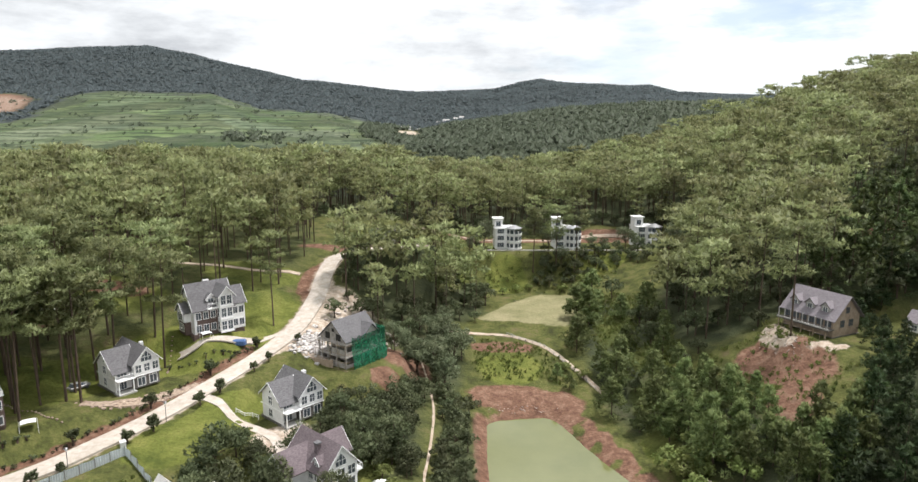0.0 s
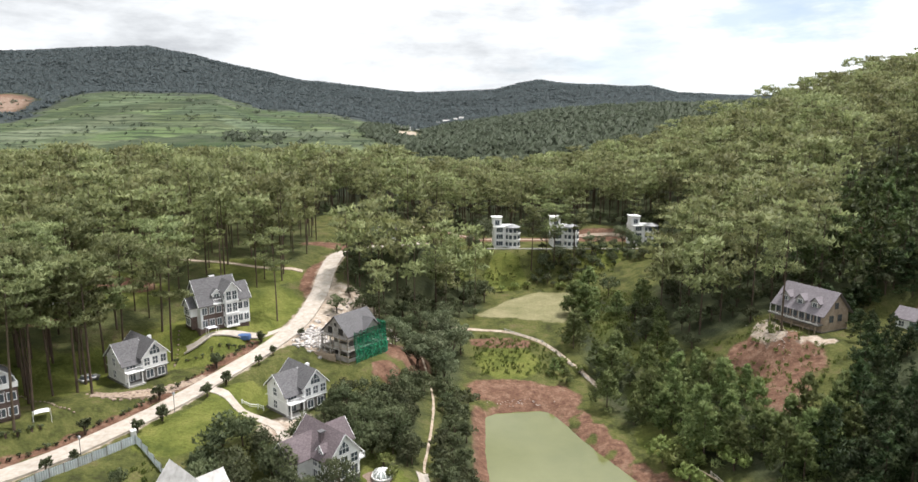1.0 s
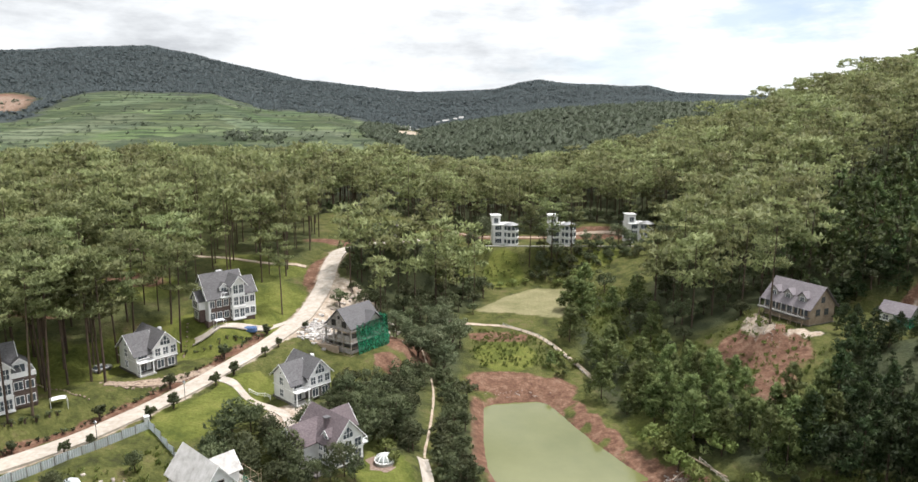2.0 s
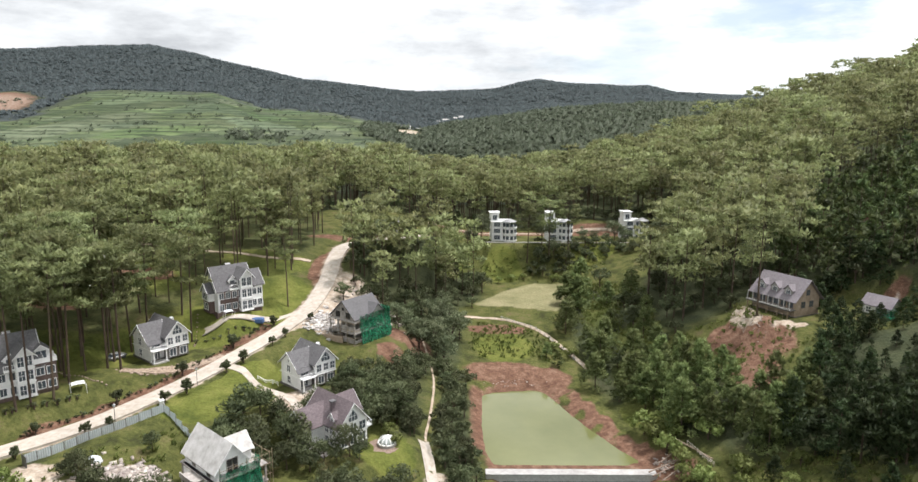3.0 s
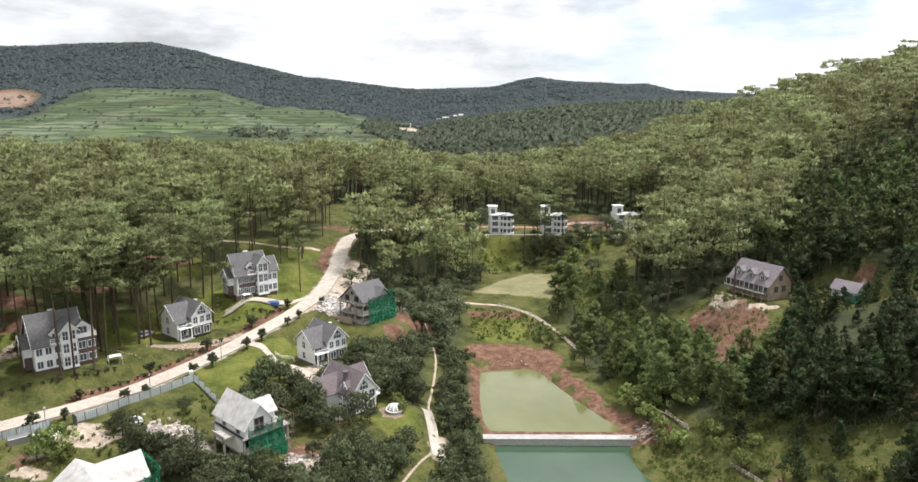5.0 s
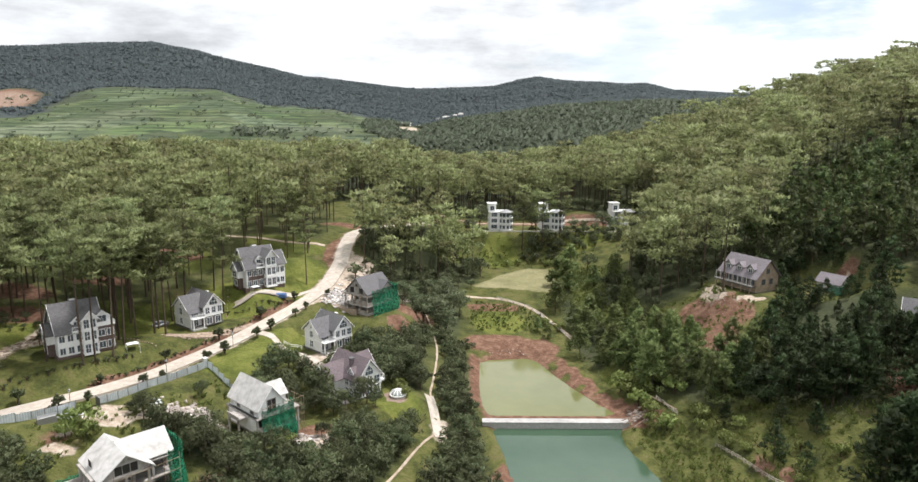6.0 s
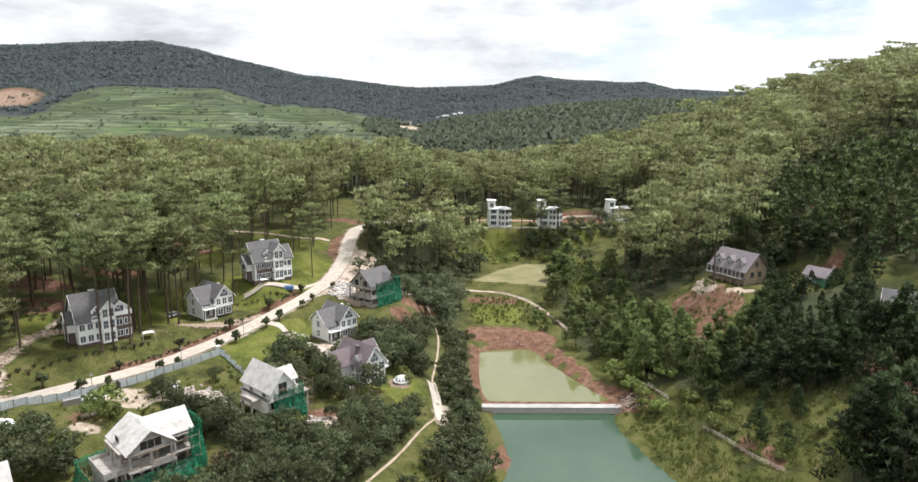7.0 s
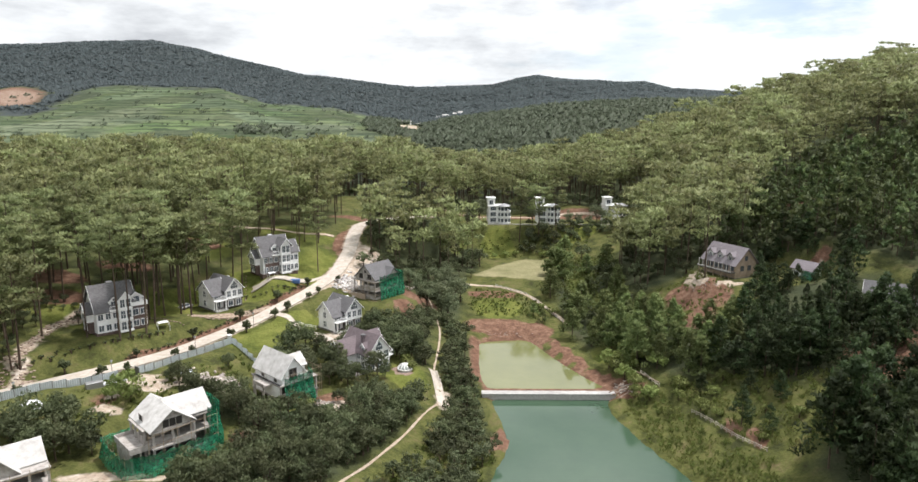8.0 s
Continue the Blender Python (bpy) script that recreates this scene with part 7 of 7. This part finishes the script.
stone_paving("line of round stepping stones across the lawn", [(-88 + 0.9 * i, 118 - 0.35 * i + 0.4 * math.sin(i * 0.8)) for i in range(18)], 0.32)
stone_paving("stepping stones climbing the lawn beside the house", [(-64.2 - 0.25 * i, 137 + 0.9 * i) for i in range(12)], 0.32)


# rail fences along the paths
def rail_fence(line, side, label, gap=2.0, mat=None):
    h = thing("rail_fence", pose(0, 0, 0), label, "fence", "path rails")
    pts = []
    for (ax, ay), (bx, by) in zip(line, line[1:]):
        ln = math.hypot(bx - ax, by - ay)
        n = max(1, int(ln / gap))
        for i in range(n):
            t = i / n
            x, y = ax + (bx - ax) * t + (by - ay) / ln * side, ay + (by - ay) * t - (bx - ax) / ln * side
            pts.append(Vector((x, y, float(land(x, y)))))
    for p in pts:
        part("post", boxes((p.x - 0.07, p.x + 0.07, p.y - 0.07, p.y + 0.07, p.z - 0.4, p.z + 1.0)), mat or M_GREY, h)
    for a, b in zip(pts, pts[1:]):
        for zz in (0.45, 0.88):
            part("rail", bar(bmesh.new(), a + Vector((0, 0, zz)), b + Vector((0, 0, zz)), 0.065, 4), mat or M_GREY, h)


rail_fence(EAST_PATH[1:3], 0, "thick pale concrete rail fence by the dam", 1.6, M_ROAD)
rail_fence(EAST_PATH[3:-1], 0, "pale concrete post and rail fence along the bank", 1.6, M_ROAD)
rail_fence(MEADOW_PATH[2:], 0.9, "pale post and rail fence beside the meadow path", 2.2)
rail_fence([(-45, 124.6), (-41.5, 124.6), (-38.6, 122.6)], 0.3, "white rail fence along the driveway", 1.6, M_TRIM)


# rubble, timber and sheets on the building plots
def rubble(label, spots_, size, mat, seed):
    r_ = np.random.default_rng(seed)
    vs, fs, n_ = [], [], 0
    cube = np.array([(x, y, z) for x in (-1, 1) for y in (-1, 1) for z in (-1, 1)], float)
    cf = np.array([(0, 1, 3, 2), (4, 6, 7, 5), (0, 4, 5, 1), (2, 3, 7, 6), (0, 2, 6, 4), (1, 5, 7, 3)])
    for x, y in spots_:
        a = r_.uniform(0, 6.28)
        sc = size * r_.uniform(0.3, 1.2, 3) * np.array([1, 0.8, 0.45])
        v = (cube + r_.uniform(-0.3, 0.3, (8, 3))) * sc
        v = np.stack([v[:, 0] * math.cos(a) - v[:, 1] * math.sin(a), v[:, 0] * math.sin(a) + v[:, 1] * math.cos(a), v[:, 2]], 1)
        vs.append(v + np.array([x, y, float(land(x, y)) + sc[2] * 0.6]))
        fs.append(cf + n_)
        n_ += 8
    return tagged(quick("rubble_heap", np.concatenate(vs), np.concatenate(fs), mat), label, "rubble", kind="stuff")


def heap(cx, cy, rx, ry, n, seed):
    r_ = np.random.default_rng(seed)
    return [(cx + rx * a, cy + ry * b) for a, b in r_.normal(size=(n, 2)) * 0.5]


rubble("pale rubble and stacked blocks beside the unfinished house", heap(-53, 84.2, 6.5, 3.2, 330, 1), 0.55, M_RUBBLE, 81)
rubble("pale building rubble spread beside the road", heap(-35, 152.5, 4.5, 5, 260, 2), 0.5, M_PALE_RUBBLE, 82)
rubble("pale rocks scattered down the red bank", heap(76.8, 147, 3.0, 8.5, 90, 3), 0.18, M_RUBBLE, 83)
rubble("broken stones and planks at the dam end", heap(43.5, 109, 2.2, 2.5, 60, 4), 0.35, M_RUBBLE, 84)
rubble("rubble under the pines behind the shell house", heap(-24, 168, 8, 7, 180, 5), 0.6, M_RUBBLE, 85)
rubble("stones beside the netted shell house", heap(-30, 82, 3, 2.5, 80, 6), 0.45, M_RUBBLE, 86)
rubble("torn white sheets and sacks inside the gate", heap(-73.4, 78.9, 1.7, 1.4, 70, 7), 0.6, M_SHEET, 87)
rubble("stones along the foot of the red pond bank", heap(16, 152.4, 7, 1.0, 45, 8), 0.16, M_RUBBLE, 88)

for i, (a, b) in enumerate((((39, 106, -0.2), (46, 108.5, 1.2)), ((39.5, 104.8, -0.4), (45, 107, 0.9)), ((41, 103.6, -0.8), (44.5, 105.6, 0.4)), ((47, 115, 2.6), (52, 106.5, 2.4)), ((42, 108.4, 0.6), (47, 111.5, 2.2)))):
    o = part("timber_beam", bar(bmesh.new(), a, b, 0.16, 6), M_STEP)
    tagged(o, "pale timber beam lying at the end of the dam", "beam", "loose beams")

sh = thing("covered_heap", pose(-82.6, 64.6, float(land(-82.6, 64.6))), "heap under a white plastic sheet on the grass", "heap")
bm = bmesh.new()
bmesh.ops.create_icosphere(bm, subdivisions=3, radius=1, matrix=Matrix.Diagonal((2.2, 1.5, 1.3, 1)))
for v in bm.verts:
    v.co *= 1 + 0.16 * noise.noise(v.co * 1.3)
part("sheet", bm, M_SHEET, sh)
sh = thing("covered_heap", pose(-61.5, 86.5, float(land(-61.5, 86.5))), "grey covered heap of building material", "heap")
bm = bmesh.new()
bmesh.ops.create_icosphere(bm, subdivisions=2, radius=1, matrix=Matrix.Diagonal((1.5, 1.2, 1.3, 1)))
for v in bm.verts:
    v.co *= 1 + 0.2 * noise.noise(v.co * 1.5)
part("sheet", bm, M_HOARD, sh)
sh = thing("covered_heap", pose(-52.0, 148.5, float(land(-52.0, 148.5))), "blue tarpaulin over goods beside the villa", "heap")
bm = boxes((-1.6, 1.6, -0.8, 0.8, -0.2, 1.2), bevel=0.25)
part("sheet", bm, M_BLUE, sh)


def car(x, y, yaw, paint, label):
    h = thing("car", pose(x, y, float(land(x, y)) + 0.03, 0, 0, yaw), label, "car")
    bm = boxes((-2.1, 2.1, -0.86, 0.86, 0.35, 0.95), bevel=0.14)
    part("body", bm, paint, h)
    bm = bmesh.new()
    low = [bm.verts.new(p) for p in ((-1.7, -0.78, 0.93), (1.1, -0.78, 0.93), (1.1, 0.78, 0.93), (-1.7, 0.78, 0.93))]
    top = [bm.verts.new(p) for p in ((-1.3, -0.62, 1.5), (0.45, -0.62, 1.5), (0.45, 0.62, 1.5), (-1.3, 0.62, 1.5))]
    bm.faces.new(top)
    for i in range(4):
        bm.faces.new((low[i], low[(i + 1) % 4], top[(i + 1) % 4], top[i]))
    part("cabin", bm, M_PANE, h)
    part("car_roof", boxes((-1.32, 0.47, -0.64, 0.64, 1.5, 1.56), bevel=0.02), paint, h)
    for wx in (-1.3, 1.3):
        for wy in (-0.8, 0.8):
            bm = bmesh.new()
            bmesh.ops.create_cone(bm, cap_ends=True, segments=14, radius1=0.33, radius2=0.33, depth=0.22, matrix=Matrix.Translation((wx, wy, 0.33)) @ pose(0, 0, 0, 90, 0, 0))
            part("wheel", bm, M_CARDARK, h)


car(-78.5, 128.0, 60, M_METAL, "silver grey car parked beside the villa")

# far-side site wall and small white buildings among the left pines
for x, y, yaw, w_ in ((-112, 168, 20, 9), (-160, 205, 10, 10), (-104, 150, 25, 7)):
    hh = thing("house", corner_pose(x, y, float(land(x, y)), yaw), "pale house half hidden among the pine trunks", "house")
    gable(hh, "wall", 0, w_, 0, 7, -2, 4.5, 2.4, "x", M_WHITE, M_ROOF_MAUVE, over=0.6)
    for i in range(3):
        window(hh, "f", 0, w_ * (i + 0.5) / 3, 1.0, 1.3, 1.6, 2, 2)


tk = thing("material_pallet", pose(-76.3, 75.5, float(land(-76.3, 75.5)), 0, 0, 40), "grey covered pallet of boards beside the gate", "pallet")
part("cover", boxes((-1.6, 1.6, -0.8, 0.8, -0.2, 1.3), bevel=0.08), M_METAL, tk)
